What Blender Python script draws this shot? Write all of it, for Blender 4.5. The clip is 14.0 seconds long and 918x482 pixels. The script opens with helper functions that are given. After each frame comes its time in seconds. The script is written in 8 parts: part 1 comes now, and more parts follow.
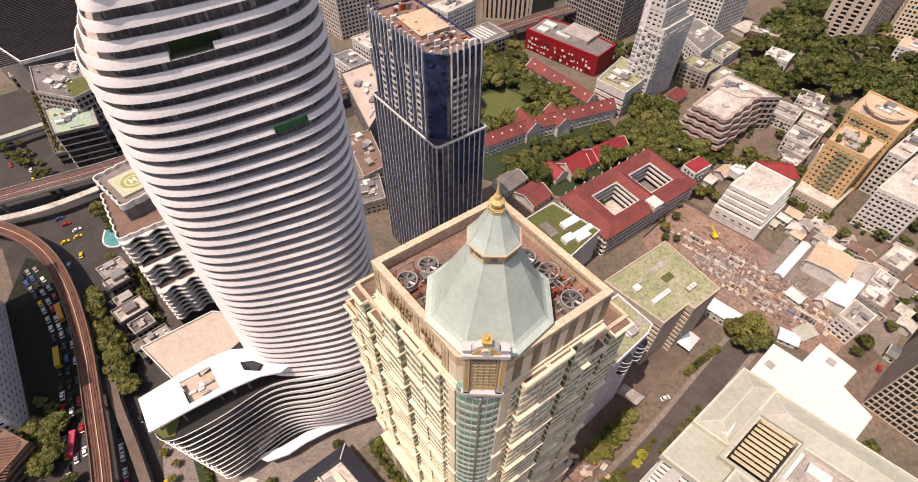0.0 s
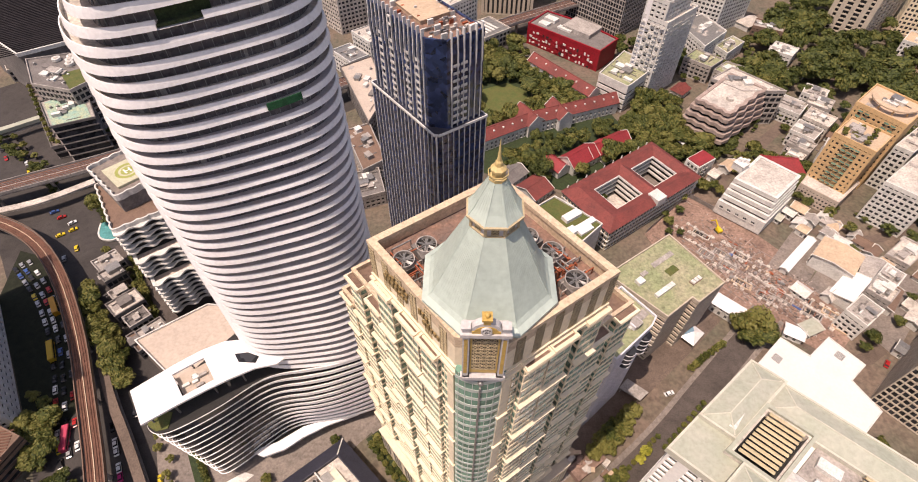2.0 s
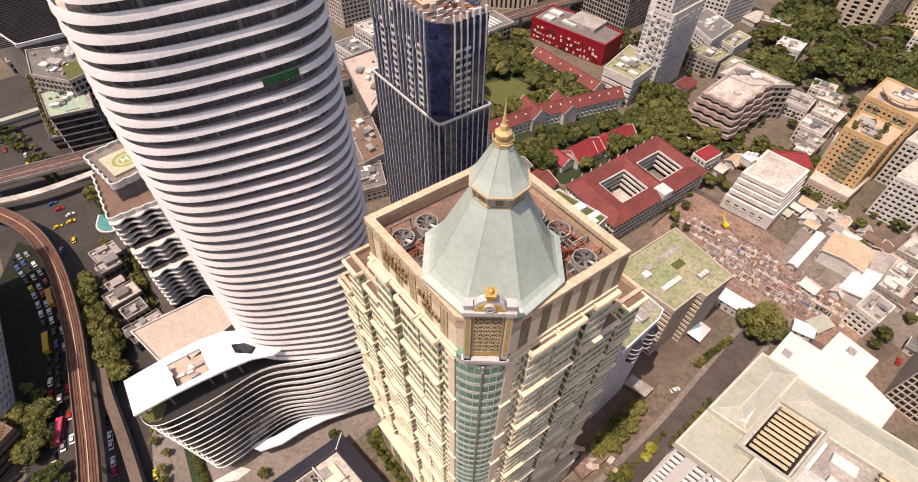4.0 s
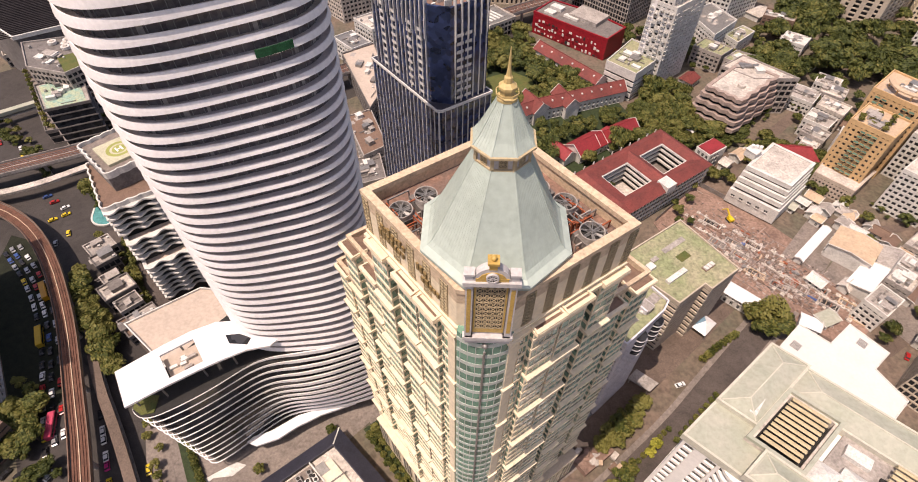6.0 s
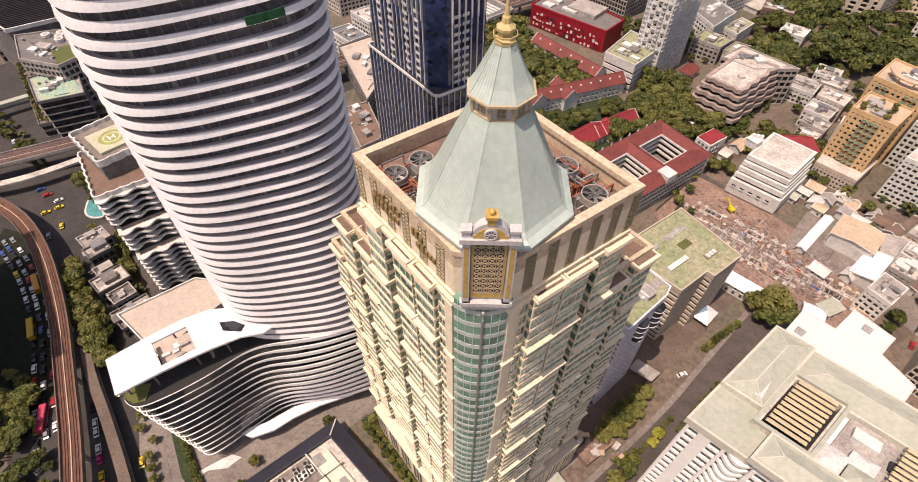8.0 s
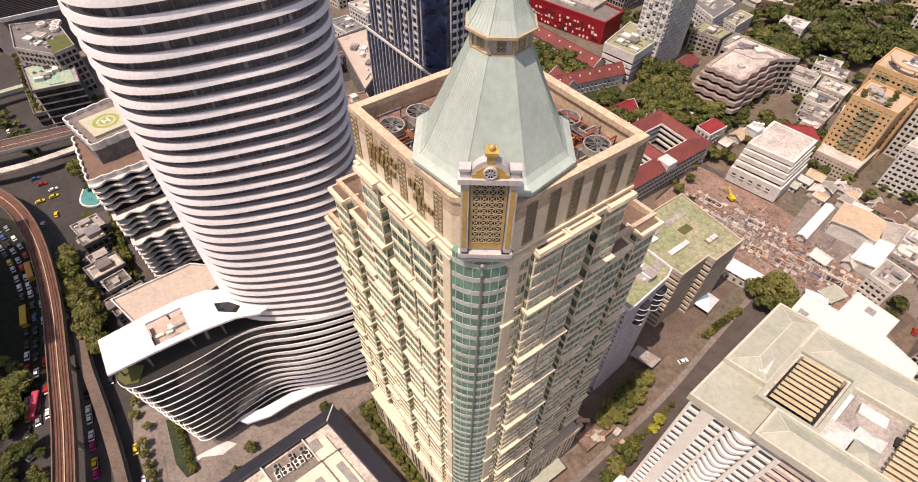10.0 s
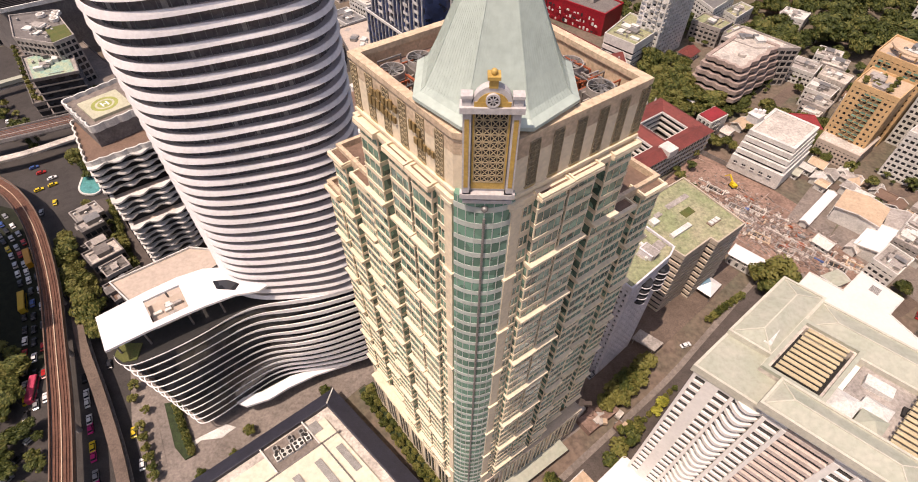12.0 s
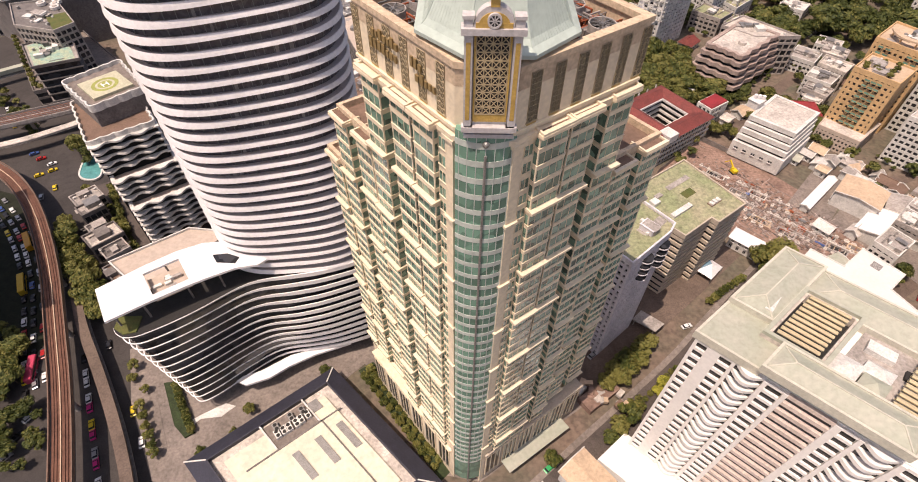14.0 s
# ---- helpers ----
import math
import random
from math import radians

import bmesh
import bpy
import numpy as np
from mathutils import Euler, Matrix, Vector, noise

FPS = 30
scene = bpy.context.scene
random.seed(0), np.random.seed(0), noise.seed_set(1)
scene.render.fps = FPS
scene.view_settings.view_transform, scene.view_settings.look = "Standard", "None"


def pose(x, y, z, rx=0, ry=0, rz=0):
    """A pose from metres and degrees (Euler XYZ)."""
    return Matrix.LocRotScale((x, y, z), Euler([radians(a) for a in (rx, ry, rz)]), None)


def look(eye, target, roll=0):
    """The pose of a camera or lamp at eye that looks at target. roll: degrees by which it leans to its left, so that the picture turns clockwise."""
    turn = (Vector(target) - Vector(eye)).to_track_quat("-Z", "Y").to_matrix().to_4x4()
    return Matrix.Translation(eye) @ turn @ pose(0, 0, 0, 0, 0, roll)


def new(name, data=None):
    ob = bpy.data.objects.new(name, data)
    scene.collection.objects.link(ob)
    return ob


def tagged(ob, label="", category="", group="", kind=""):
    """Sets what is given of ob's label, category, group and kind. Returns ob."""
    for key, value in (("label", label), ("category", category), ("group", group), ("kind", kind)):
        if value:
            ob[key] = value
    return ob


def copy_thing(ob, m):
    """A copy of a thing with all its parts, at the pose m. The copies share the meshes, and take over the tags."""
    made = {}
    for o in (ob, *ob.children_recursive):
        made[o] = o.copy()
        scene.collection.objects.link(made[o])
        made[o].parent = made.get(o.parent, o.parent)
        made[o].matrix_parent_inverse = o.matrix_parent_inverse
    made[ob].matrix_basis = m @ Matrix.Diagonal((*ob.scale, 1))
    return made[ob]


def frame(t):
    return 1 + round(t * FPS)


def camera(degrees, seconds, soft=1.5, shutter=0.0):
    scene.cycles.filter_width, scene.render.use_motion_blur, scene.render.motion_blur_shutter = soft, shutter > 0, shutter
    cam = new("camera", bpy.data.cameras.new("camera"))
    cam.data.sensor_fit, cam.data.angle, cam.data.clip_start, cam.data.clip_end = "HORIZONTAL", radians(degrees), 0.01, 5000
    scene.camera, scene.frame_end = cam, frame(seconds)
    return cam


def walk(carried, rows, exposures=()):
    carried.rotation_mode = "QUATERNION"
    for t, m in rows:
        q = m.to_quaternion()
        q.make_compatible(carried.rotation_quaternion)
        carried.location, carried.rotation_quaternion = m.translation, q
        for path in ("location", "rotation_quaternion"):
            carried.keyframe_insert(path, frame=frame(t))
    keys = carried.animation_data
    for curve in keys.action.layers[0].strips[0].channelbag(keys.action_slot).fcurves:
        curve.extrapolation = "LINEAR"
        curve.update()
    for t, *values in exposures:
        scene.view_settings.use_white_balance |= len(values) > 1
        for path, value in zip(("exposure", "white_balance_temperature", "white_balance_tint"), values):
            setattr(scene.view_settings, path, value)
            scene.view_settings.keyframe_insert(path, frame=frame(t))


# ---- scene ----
cam = camera(82.0, 14.0, soft=1.0)
PATH = [
    (0, (0.0, 0.012, 224.262), (-0.012, 1.301, 222.733), 0.6),
    (0.5, (0.171, -0.203, 223.043), (0.156, 1.087, 221.514), 0.6),
    (1, (0.247, -0.275, 221.473), (0.231, 1.016, 219.946), 0.6),
    (1.5, (0.261, -0.33, 220.099), (0.246, 0.961, 218.573), 0.6),
    (2, (0.296, -0.334, 218.557), (0.281, 0.958, 217.031), 0.6),
    (2.5, (0.368, -0.344, 216.967), (0.35, 0.951, 215.443), 0.6),
    (3, (0.426, -0.388, 215.615), (0.403, 0.906, 214.091), 0.6),
    (5.5, (0.377, -0.688, 208.233), (0.352, 0.61, 206.712), 0.6),
    (6, (0.422, -1.024, 206.647), (0.396, 0.277, 205.128), 0.6),
    (6.5, (0.487, -1.387, 205.309), (0.46, -0.086, 203.79), 0.6),
    (7, (0.576, -1.878, 203.787), (0.549, -0.575, 202.271), 0.6),
    (7.5, (0.658, -2.477, 202.288), (0.634, -1.172, 200.772), 0.5),
    (8, (0.782, -3.053, 200.78), (0.76, -1.747, 199.265), 0.5),
    (10.5, (0.94, -7.881, 192.909), (0.924, -6.566, 191.402), 0.6),
    (11, (0.878, -9.058, 191.3), (0.862, -7.74, 189.795), 0.5),
    (11.5, (0.82, -10.622, 189.741), (0.804, -9.303, 188.238), 0.6),
    (12, (0.892, -11.924, 188.271), (0.874, -10.603, 186.77), 0.5),
    (12.5, (0.843, -13.549, 186.777), (0.826, -12.227, 185.276), 0.6),
    (13, (0.854, -15.019, 185.391), (0.836, -13.696, 183.891), 0.5),
    (13.5, (0.899, -16.653, 183.785), (0.881, -15.327, 182.287), 0.5),
    (14, (0.868, -18.214, 182.251), (0.85, -16.886, 180.756), 0.5),
]
walk(cam, [(t, look(eye, target, roll)) for t, eye, target, roll in PATH], exposures=[(0, -0.10, 7350, 23), (14, -0.14, 7350, 23)])

# ---- light ----
SUN_EL, SUN_DIR = 68.0, Vector((-0.775, -0.632, 0.0)).normalized()
world = bpy.data.worlds.new("sky")
world.use_nodes = True
scene.world = world
_n = world.node_tree.nodes
_sky = _n.new("ShaderNodeTexSky")
_sky.sky_type = 'NISHITA'
_sky.sun_disc = False
_sky.sun_elevation = radians(SUN_EL)
_sky.sun_rotation = math.atan2(SUN_DIR.x, SUN_DIR.y)
_sky.dust_density = 2.5
world.node_tree.links.new(_sky.outputs[0], _n["Background"].inputs[0])
_n["Background"].inputs[1].default_value = 0.15
sun_data = bpy.data.lights.new("sun", 'SUN')
sun_data.energy = 4.7
sun_data.angle = radians(0.5)
sun_data.color = (1.0, 0.93, 0.82)
sun_ob = new("sun", sun_data)
_s = SUN_DIR * math.cos(radians(SUN_EL)) + Vector((0, 0, math.sin(radians(SUN_EL))))
sun_ob.matrix_world = look(_s * 400, (0, 0, 0))

# ---- materials ----


def mat(name, col, rough=0.8, var=0.25, scale=0.15, fine=3.0, bump=0.15, metal=0.0, rnd=0.0, col2=None, spec=0.5):
    """A surface with large stains, fine grain and relief, and a little change from piece to piece."""
    m = bpy.data.materials.new(name)
    m.use_nodes = True
    t = m.node_tree
    n, l = t.nodes, t.links
    p = n["Principled BSDF"]
    p.inputs["Roughness"].default_value = rough
    p.inputs["Metallic"].default_value = metal
    p.inputs["Specular IOR Level"].default_value = spec
    tc = n.new("ShaderNodeTexCoord")
    big = n.new("ShaderNodeTexNoise")
    big.inputs["Scale"].default_value = scale
    big.inputs["Detail"].default_value = 6.0
    big.inputs["Roughness"].default_value = 0.65
    small = n.new("ShaderNodeTexNoise")
    small.inputs["Scale"].default_value = fine
    small.inputs["Detail"].default_value = 4.0
    geo = n.new("ShaderNodeNewGeometry")
    l.new(geo.outputs["Position"], big.inputs["Vector"])
    l.new(geo.outputs["Position"], small.inputs["Vector"])
    mix = n.new("ShaderNodeMix")
    mix.data_type = 'RGBA'
    c2 = col2 or tuple(c * (1 - var) for c in col)
    mix.inputs["A"].default_value = (*col, 1)
    mix.inputs["B"].default_value = (*c2, 1)
    ramp = n.new("ShaderNodeMapRange")
    ramp.inputs["From Min"].default_value = 0.38
    ramp.inputs["From Max"].default_value = 0.68
    l.new(big.outputs["Fac"], ramp.inputs["Value"])
    l.new(ramp.outputs["Result"], mix.inputs["Factor"])
    patch = n.new("ShaderNodeTexNoise")
    patch.inputs["Scale"].default_value = scale * 5.3
    patch.inputs["Detail"].default_value = 5.0
    patch.inputs["Roughness"].default_value = 0.7
    l.new(geo.outputs["Position"], patch.inputs["Vector"])
    worn = n.new("ShaderNodeMapRange")
    worn.inputs["From Min"].default_value, worn.inputs["From Max"].default_value = 0.50, 0.62
    worn.inputs["To Min"].default_value, worn.inputs["To Max"].default_value = 1.0, 1.0 - 0.55 * var
    l.new(patch.outputs["Fac"], worn.inputs["Value"])
    dirt = n.new("ShaderNodeHueSaturation")
    l.new(mix.outputs["Result"], dirt.inputs["Color"])
    l.new(worn.outputs["Result"], dirt.inputs["Value"])
    hsv = n.new("ShaderNodeHueSaturation")
    l.new(dirt.outputs["Color"], hsv.inputs["Color"])
    mr = n.new("ShaderNodeMapRange")
    mr.inputs["From Min"].default_value, mr.inputs["From Max"].default_value = 0.3, 0.7
    mr.inputs["To Min"].default_value = 1.0 - 0.6 * var
    mr.inputs["To Max"].default_value = 1.0 + 0.6 * var
    l.new(small.outputs["Fac"], mr.inputs["Value"])
    if rnd > 0:
        info = n.new("ShaderNodeObjectInfo")
        r2 = n.new("ShaderNodeMapRange")
        r2.inputs["To Min"].default_value = 1.0 - rnd
        r2.inputs["To Max"].default_value = 1.0 + rnd
        l.new(info.outputs["Random"], r2.inputs["Value"])
        mul = n.new("ShaderNodeMath")
        mul.operation = 'MULTIPLY'
        l.new(mr.outputs["Result"], mul.inputs[0])
        l.new(r2.outputs["Result"], mul.inputs[1])
        l.new(mul.outputs[0], hsv.inputs["Value"])
    else:
        l.new(mr.outputs["Result"], hsv.inputs["Value"])
    l.new(hsv.outputs["Color"], p.inputs["Base Color"])
    if bump > 0:
        b = n.new("ShaderNodeBump")
        b.inputs["Strength"].default_value = bump
        b.inputs["Distance"].default_value = 0.05
        l.new(small.outputs["Fac"], b.inputs["Height"])
        l.new(b.outputs["Normal"], p.inputs["Normal"])
    return m


def glass_mat(name, col, rough=0.08, var=0.5, cell=0.35, spec=0.8):
    """Window glass seen from outside: dark rooms behind a glossy pane, each pane a little different (blinds, curtains)."""
    m = bpy.data.materials.new(name)
    m.use_nodes = True
    t = m.node_tree
    n, l = t.nodes, t.links
    p = n["Principled BSDF"]
    p.inputs["Roughness"].default_value = rough
    p.inputs["Specular IOR Level"].default_value = spec
    geo = n.new("ShaderNodeNewGeometry")
    v = n.new("ShaderNodeTexVoronoi")
    v.inputs["Scale"].default_value = cell
    l.new(geo.outputs["Position"], v.inputs["Vector"])
    hsv = n.new("ShaderNodeHueSaturation")
    hsv.inputs["Color"].default_value = (*col, 1)
    mr = n.new("ShaderNodeMapRange")
    mr.inputs["To Min"].default_value = 1 - var
    mr.inputs["To Max"].default_value = 1 + var
    sep = n.new("ShaderNodeSeparateColor")
    l.new(v.outputs["Color"], sep.inputs["Color"])
    l.new(sep.outputs[0], mr.inputs["Value"])
    l.new(mr.outputs["Result"], hsv.inputs["Value"])
    l.new(hsv.outputs["Color"], p.inputs["Base Color"])
    return m


def leaf_mat(name, dark, mid, light, share=0.25):
    """Foliage: each leaf clump takes one of three greens, crowns differ from one another and over the wood."""
    m = bpy.data.materials.new(name)
    m.use_nodes = True
    t = m.node_tree
    n, l = t.nodes, t.links
    p = n["Principled BSDF"]
    p.inputs["Roughness"].default_value = 0.65
    p.inputs["Specular IOR Level"].default_value = 0.3
    geo, info = n.new("ShaderNodeNewGeometry"), n.new("ShaderNodeObjectInfo")
    noise = n.new("ShaderNodeTexNoise")
    noise.inputs["Scale"].default_value = 0.075
    noise.inputs["Detail"].default_value = 3.0
    l.new(geo.outputs["Position"], noise.inputs["Vector"])
    add = n.new("ShaderNodeMath")
    add.operation = 'ADD'
    l.new(noise.outputs["Fac"], add.inputs[0])
    half = n.new("ShaderNodeMath")
    half.operation = 'MULTIPLY_ADD'
    half.inputs[1].default_value, half.inputs[2].default_value = 0.5, -0.25
    l.new(info.outputs["Random"], half.inputs[0])
    l.new(half.outputs[0], add.inputs[1])
    leafy = n.new("ShaderNodeMath")
    leafy.operation = 'MULTIPLY_ADD'
    leafy.inputs[1].default_value = 0.55
    l.new(geo.outputs["Random Per Island"], leafy.inputs[0])
    l.new(add.outputs[0], leafy.inputs[2])
    ramp = n.new("ShaderNodeValToRGB")
    e = ramp.color_ramp.elements
    e[0].position, e[0].color = 0.35, (*dark, 1)
    e[1].position, e[1].color = 1.12 - share, (*light, 1)
    k = e.new(0.68)
    k.color = (*mid, 1)
    l.new(leafy.outputs[0], ramp.inputs["Fac"])
    l.new(ramp.outputs["Color"], p.inputs["Base Color"])
    return m


M = {
    "white": mat("white_cladding", (0.84, 0.815, 0.81), 0.45, 0.10, 0.08, 1.5, 0.05),
    "white_old": mat("weathered_white_paint", (0.70, 0.68, 0.64), 0.8, 0.25, 0.2, 2.0),
    "cream": mat("cream_render", (0.82, 0.70, 0.52), 0.8, 0.14, 0.12, 1.5),
    "beige": mat("beige_stone", (0.54, 0.46, 0.37), 0.8, 0.2, 0.15, 1.5),
    "concrete": mat("concrete", (0.42, 0.38, 0.35), 0.9, 0.35, 0.12, 1.2),
    "concrete_dark": mat("dark_concrete", (0.20, 0.18, 0.17), 0.9, 0.35, 0.12, 1.2),
    "pale": mat("pale_concrete", (0.62, 0.56, 0.50), 0.9, 0.38, 0.10, 1.0),
    "asphalt": mat("asphalt", (0.062, 0.054, 0.051), 0.95, 0.35, 0.06, 2.0, 0.1),
    "paving": mat("paving", (0.25, 0.21, 0.185), 0.9, 0.35, 0.08, 1.0),
    "soil": mat("bare_soil", (0.32, 0.21, 0.165), 1.0, 0.45, 0.09, 0.8, 0.5, col2=(0.18, 0.115, 0.09)),
    "city": mat("city_ground", (0.185, 0.135, 0.105), 1.0, 0.4, 0.03, 0.5, 0.2, col2=(0.10, 0.10, 0.07)),
    "grass": mat("grass", (0.085, 0.11, 0.03), 1.0, 0.4, 0.25, 3.0, 0.6, col2=(0.13, 0.12, 0.04)),
    "leaf": leaf_mat("foliage", (0.040, 0.055, 0.013), (0.092, 0.105, 0.023), (0.165, 0.155, 0.042)),
    "leaf2": leaf_mat("yellow_green_foliage", (0.12, 0.14, 0.02), (0.24, 0.24, 0.03), (0.38, 0.36, 0.06)),
    "bark": mat("bark", (0.12, 0.085, 0.06), 0.95, 0.4, 1.0, 5.0, 0.5),
    "red_roof": mat("red_clay_tiles", (0.22, 0.050, 0.042), 0.8, 0.4, 0.12, 2.5, 0.3, rnd=0.08, col2=(0.145, 0.038, 0.033)),
    "bright_red": mat("bright_red_metal_roof", (0.31, 0.030, 0.036), 0.6, 0.3, 0.15, 2.0, 0.2),
    "red_paint": mat("red_painted_panel", (0.32, 0.010, 0.02), 0.5, 0.25, 0.2, 1.0, 0.05),
    "green_roof": mat("worn_green_roof_paint", (0.25, 0.28, 0.15), 0.9, 0.45, 0.10, 1.0, 0.2, col2=(0.36, 0.33, 0.22)),
    "copper": mat("pale_green_sheet_roof", (0.45, 0.53, 0.48), 0.5, 0.12, 0.10, 1.0, 0.04),
    "sage": mat("pale_sage_roof", (0.355, 0.375, 0.30), 0.7, 0.15, 0.12, 0.8, 0.1, col2=(0.43, 0.425, 0.355)),
    "gold": mat("gold_paint", (0.55, 0.36, 0.10), 0.5, 0.2, 0.5, 3.0, 0.05),
    "rim": mat("weathered_tan_render", (0.66, 0.515, 0.365), 0.85, 0.3, 0.25, 1.5, 0.1, col2=(0.50, 0.38, 0.27)),
    "lattice": mat("cream_lattice", (0.50, 0.40, 0.25), 0.7, 0.2, 0.5, 3.0),
    "navy": mat("dark_slate_roof", (0.035, 0.036, 0.055), 0.6, 0.3, 0.2, 2.0, 0.1),
    "orange": mat("orange_render", (0.62, 0.41, 0.21), 0.8, 0.2, 0.12, 1.5),
    "brown": mat("brown_terrace", (0.21, 0.135, 0.10), 0.9, 0.25, 0.2, 1.5),
    "pink": mat("pinkish_deck", (0.52, 0.43, 0.36), 0.9, 0.15, 0.06, 0.8),
    "steel": mat("grey_steel", (0.32, 0.31, 0.30), 0.5, 0.3, 0.5, 3.0, 0.1, metal=0.5),
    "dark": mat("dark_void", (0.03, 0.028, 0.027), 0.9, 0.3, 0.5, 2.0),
    "rust": mat("rust_red_pipe", (0.40, 0.10, 0.04), 0.7, 0.4, 0.6, 3.0),
    "rail_deck": mat("track_bed", (0.17, 0.080, 0.055), 0.95, 0.4, 0.3, 2.0, 0.3),
    "pool": mat("pool_water", (0.10, 0.34, 0.33), 0.1, 0.3, 0.3, 1.0, 0.2),
    "yellow": mat("yellow_paint", (0.70, 0.50, 0.02), 0.35, 0.1, 0.5, 2.0, 0.0),
    "purple": mat("lilac_grey_render", (0.76, 0.72, 0.76), 0.8, 0.2, 0.12, 1.5),
    "blue_sheet": mat("blue_tarpaulin", (0.08, 0.14, 0.35), 0.6, 0.3, 0.5, 2.0, 0.3),
    "gable": mat("grey_lilac_render", (0.56, 0.535, 0.53), 0.75, 0.18, 0.3, 2.0),
    "bay_band": mat("pale_green_grey_spandrel", (0.52, 0.57, 0.52), 0.6, 0.15, 0.2, 1.5),
    "pale_gold": mat("pale_gilding", (0.60, 0.45, 0.20), 0.5, 0.15, 0.5, 3.0, 0.05),
    "sign_brown": mat("olive_gold_lettering", (0.27, 0.185, 0.075), 0.6, 0.2, 0.5, 3.0, 0.0),
    "roof_deck": mat("stained_red_roof_deck", (0.27, 0.155, 0.115), 0.9, 0.4, 0.3, 2.0, 0.2, col2=(0.13, 0.10, 0.09)),
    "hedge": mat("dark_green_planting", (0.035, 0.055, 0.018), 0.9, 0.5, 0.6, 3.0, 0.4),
    # near-black green: the slab's shade is put into this lawn colour
    "shade_lawn": mat("shade_dark_lawn", (0.018, 0.022, 0.011), 1.0, 0.5, 0.3, 3.0, 0.4),
    "brown_stone": mat("brown_stone_cladding", (0.48, 0.40, 0.33), 0.8, 0.2, 0.15, 1.5),
    "lane": mat("worn_brown_grey_asphalt", (0.165, 0.121, 0.097), 0.95, 0.35, 0.08, 2.0, 0.1),
    "deck_grey": mat("grey_balcony_tiles", (0.60, 0.55, 0.55), 0.7, 0.15, 0.2, 2.0, 0.05),
    "street": mat("worn_grey_brown_asphalt", (0.105, 0.085, 0.076), 0.95, 0.35, 0.10, 2.0, 0.1),
    "mall_roof": mat("dull_dark_ribbed_sheet", (0.034, 0.030, 0.033), 0.95, 0.3, 0.1, 2.0, 0.1, spec=0.15),
    "net": mat("green_scaffold_net", (0.02, 0.13, 0.05), 0.9, 0.4, 0.6, 3.0, 0.3),
    "tan": mat("tan_sheet_roof", (0.58, 0.43, 0.30), 0.8, 0.2, 0.1, 1.0),
    "fin": mat("pale_metal_fin", (0.74, 0.72, 0.70), 0.45, 0.1, 0.2, 2.0, 0.0),
    "glass": glass_mat("dark_glass", (0.033, 0.034, 0.038), spec=0.35),
    "glass_w": glass_mat("tower_window_glass", (0.165, 0.143, 0.14), 0.2, 0.25, 1.3, 0.4),
    "glass_green": glass_mat("green_tinted_glass", (0.125, 0.215, 0.165), 0.15, 0.7, 0.6, 0.6),
    "glass_bay": glass_mat("pale_green_bay_glass", (0.14, 0.27, 0.205), 0.15, 0.35, 0.45, 0.5),
    "glass_blue": glass_mat("navy_curtain_glass", (0.022, 0.034, 0.085), 0.08, 0.7, 0.55, 0.8),
}

# ---- building blocks ----


def part(name, bm, material, parent=None, label=""):
    """Links a bmesh as one mesh object under a thing or a part."""
    me = bpy.data.meshes.new(name)
    bm.to_mesh(me)
    bm.free()
    me.materials.append(M[material] if isinstance(material, str) else material)
    ob = new(name, me)
    if parent is not None:
        ob.parent = parent
    if label:
        tagged(ob, label=label)
    return ob


def piece(name, me, parent, m):
    """One more object on a shared mesh, at the pose m within its parent."""
    ob = new(name, me)
    ob.parent = parent
    ob.matrix_basis = m
    return ob


def mesh_of(name, bm, material):
    me = bpy.data.meshes.new(name)
    bm.to_mesh(me)
    bm.free()
    me.materials.append(M[material] if isinstance(material, str) else material)
    return me


def thing(name, label, category, at=(0, 0, 0), rz=0.0, group="", kind=""):
    ob = new(name)
    ob.matrix_basis = pose(at[0], at[1], at[2], 0, 0, rz)
    return tagged(ob, label, category, group, kind)


def box(bm, x0, y0, z0, x1, y1, z1):
    v = [bm.verts.new(c) for c in ((x0, y0, z0), (x1, y0, z0), (x1, y1, z0), (x0, y1, z0), (x0, y0, z1), (x1, y0, z1), (x1, y1, z1), (x0, y1, z1))]
    for f in ((3, 2, 1, 0), (4, 5, 6, 7), (0, 1, 5, 4), (1, 2, 6, 5), (2, 3, 7, 6), (3, 0, 4, 7)):
        bm.faces.new([v[i] for i in f])


def obox(bm, m, x0, y0, z0, x1, y1, z1):
    """A box in the frame m."""
    n = len(bm.verts)
    box(bm, x0, y0, z0, x1, y1, z1)
    bm.verts.ensure_lookup_table()
    for v in bm.verts[n:]:
        v.co = m @ v.co


def prism(bm, pts, z0, z1, cap=True, top_pts=None):
    a = [bm.verts.new((x, y, z0)) for x, y in pts]
    b = [bm.verts.new((x, y, z1)) for x, y in (top_pts or pts)]
    k = len(pts)
    for i in range(k):
        bm.faces.new((a[i], a[(i + 1) % k], b[(i + 1) % k], b[i]))
    if cap:
        bm.faces.new(b)
        bm.faces.new(a[::-1])


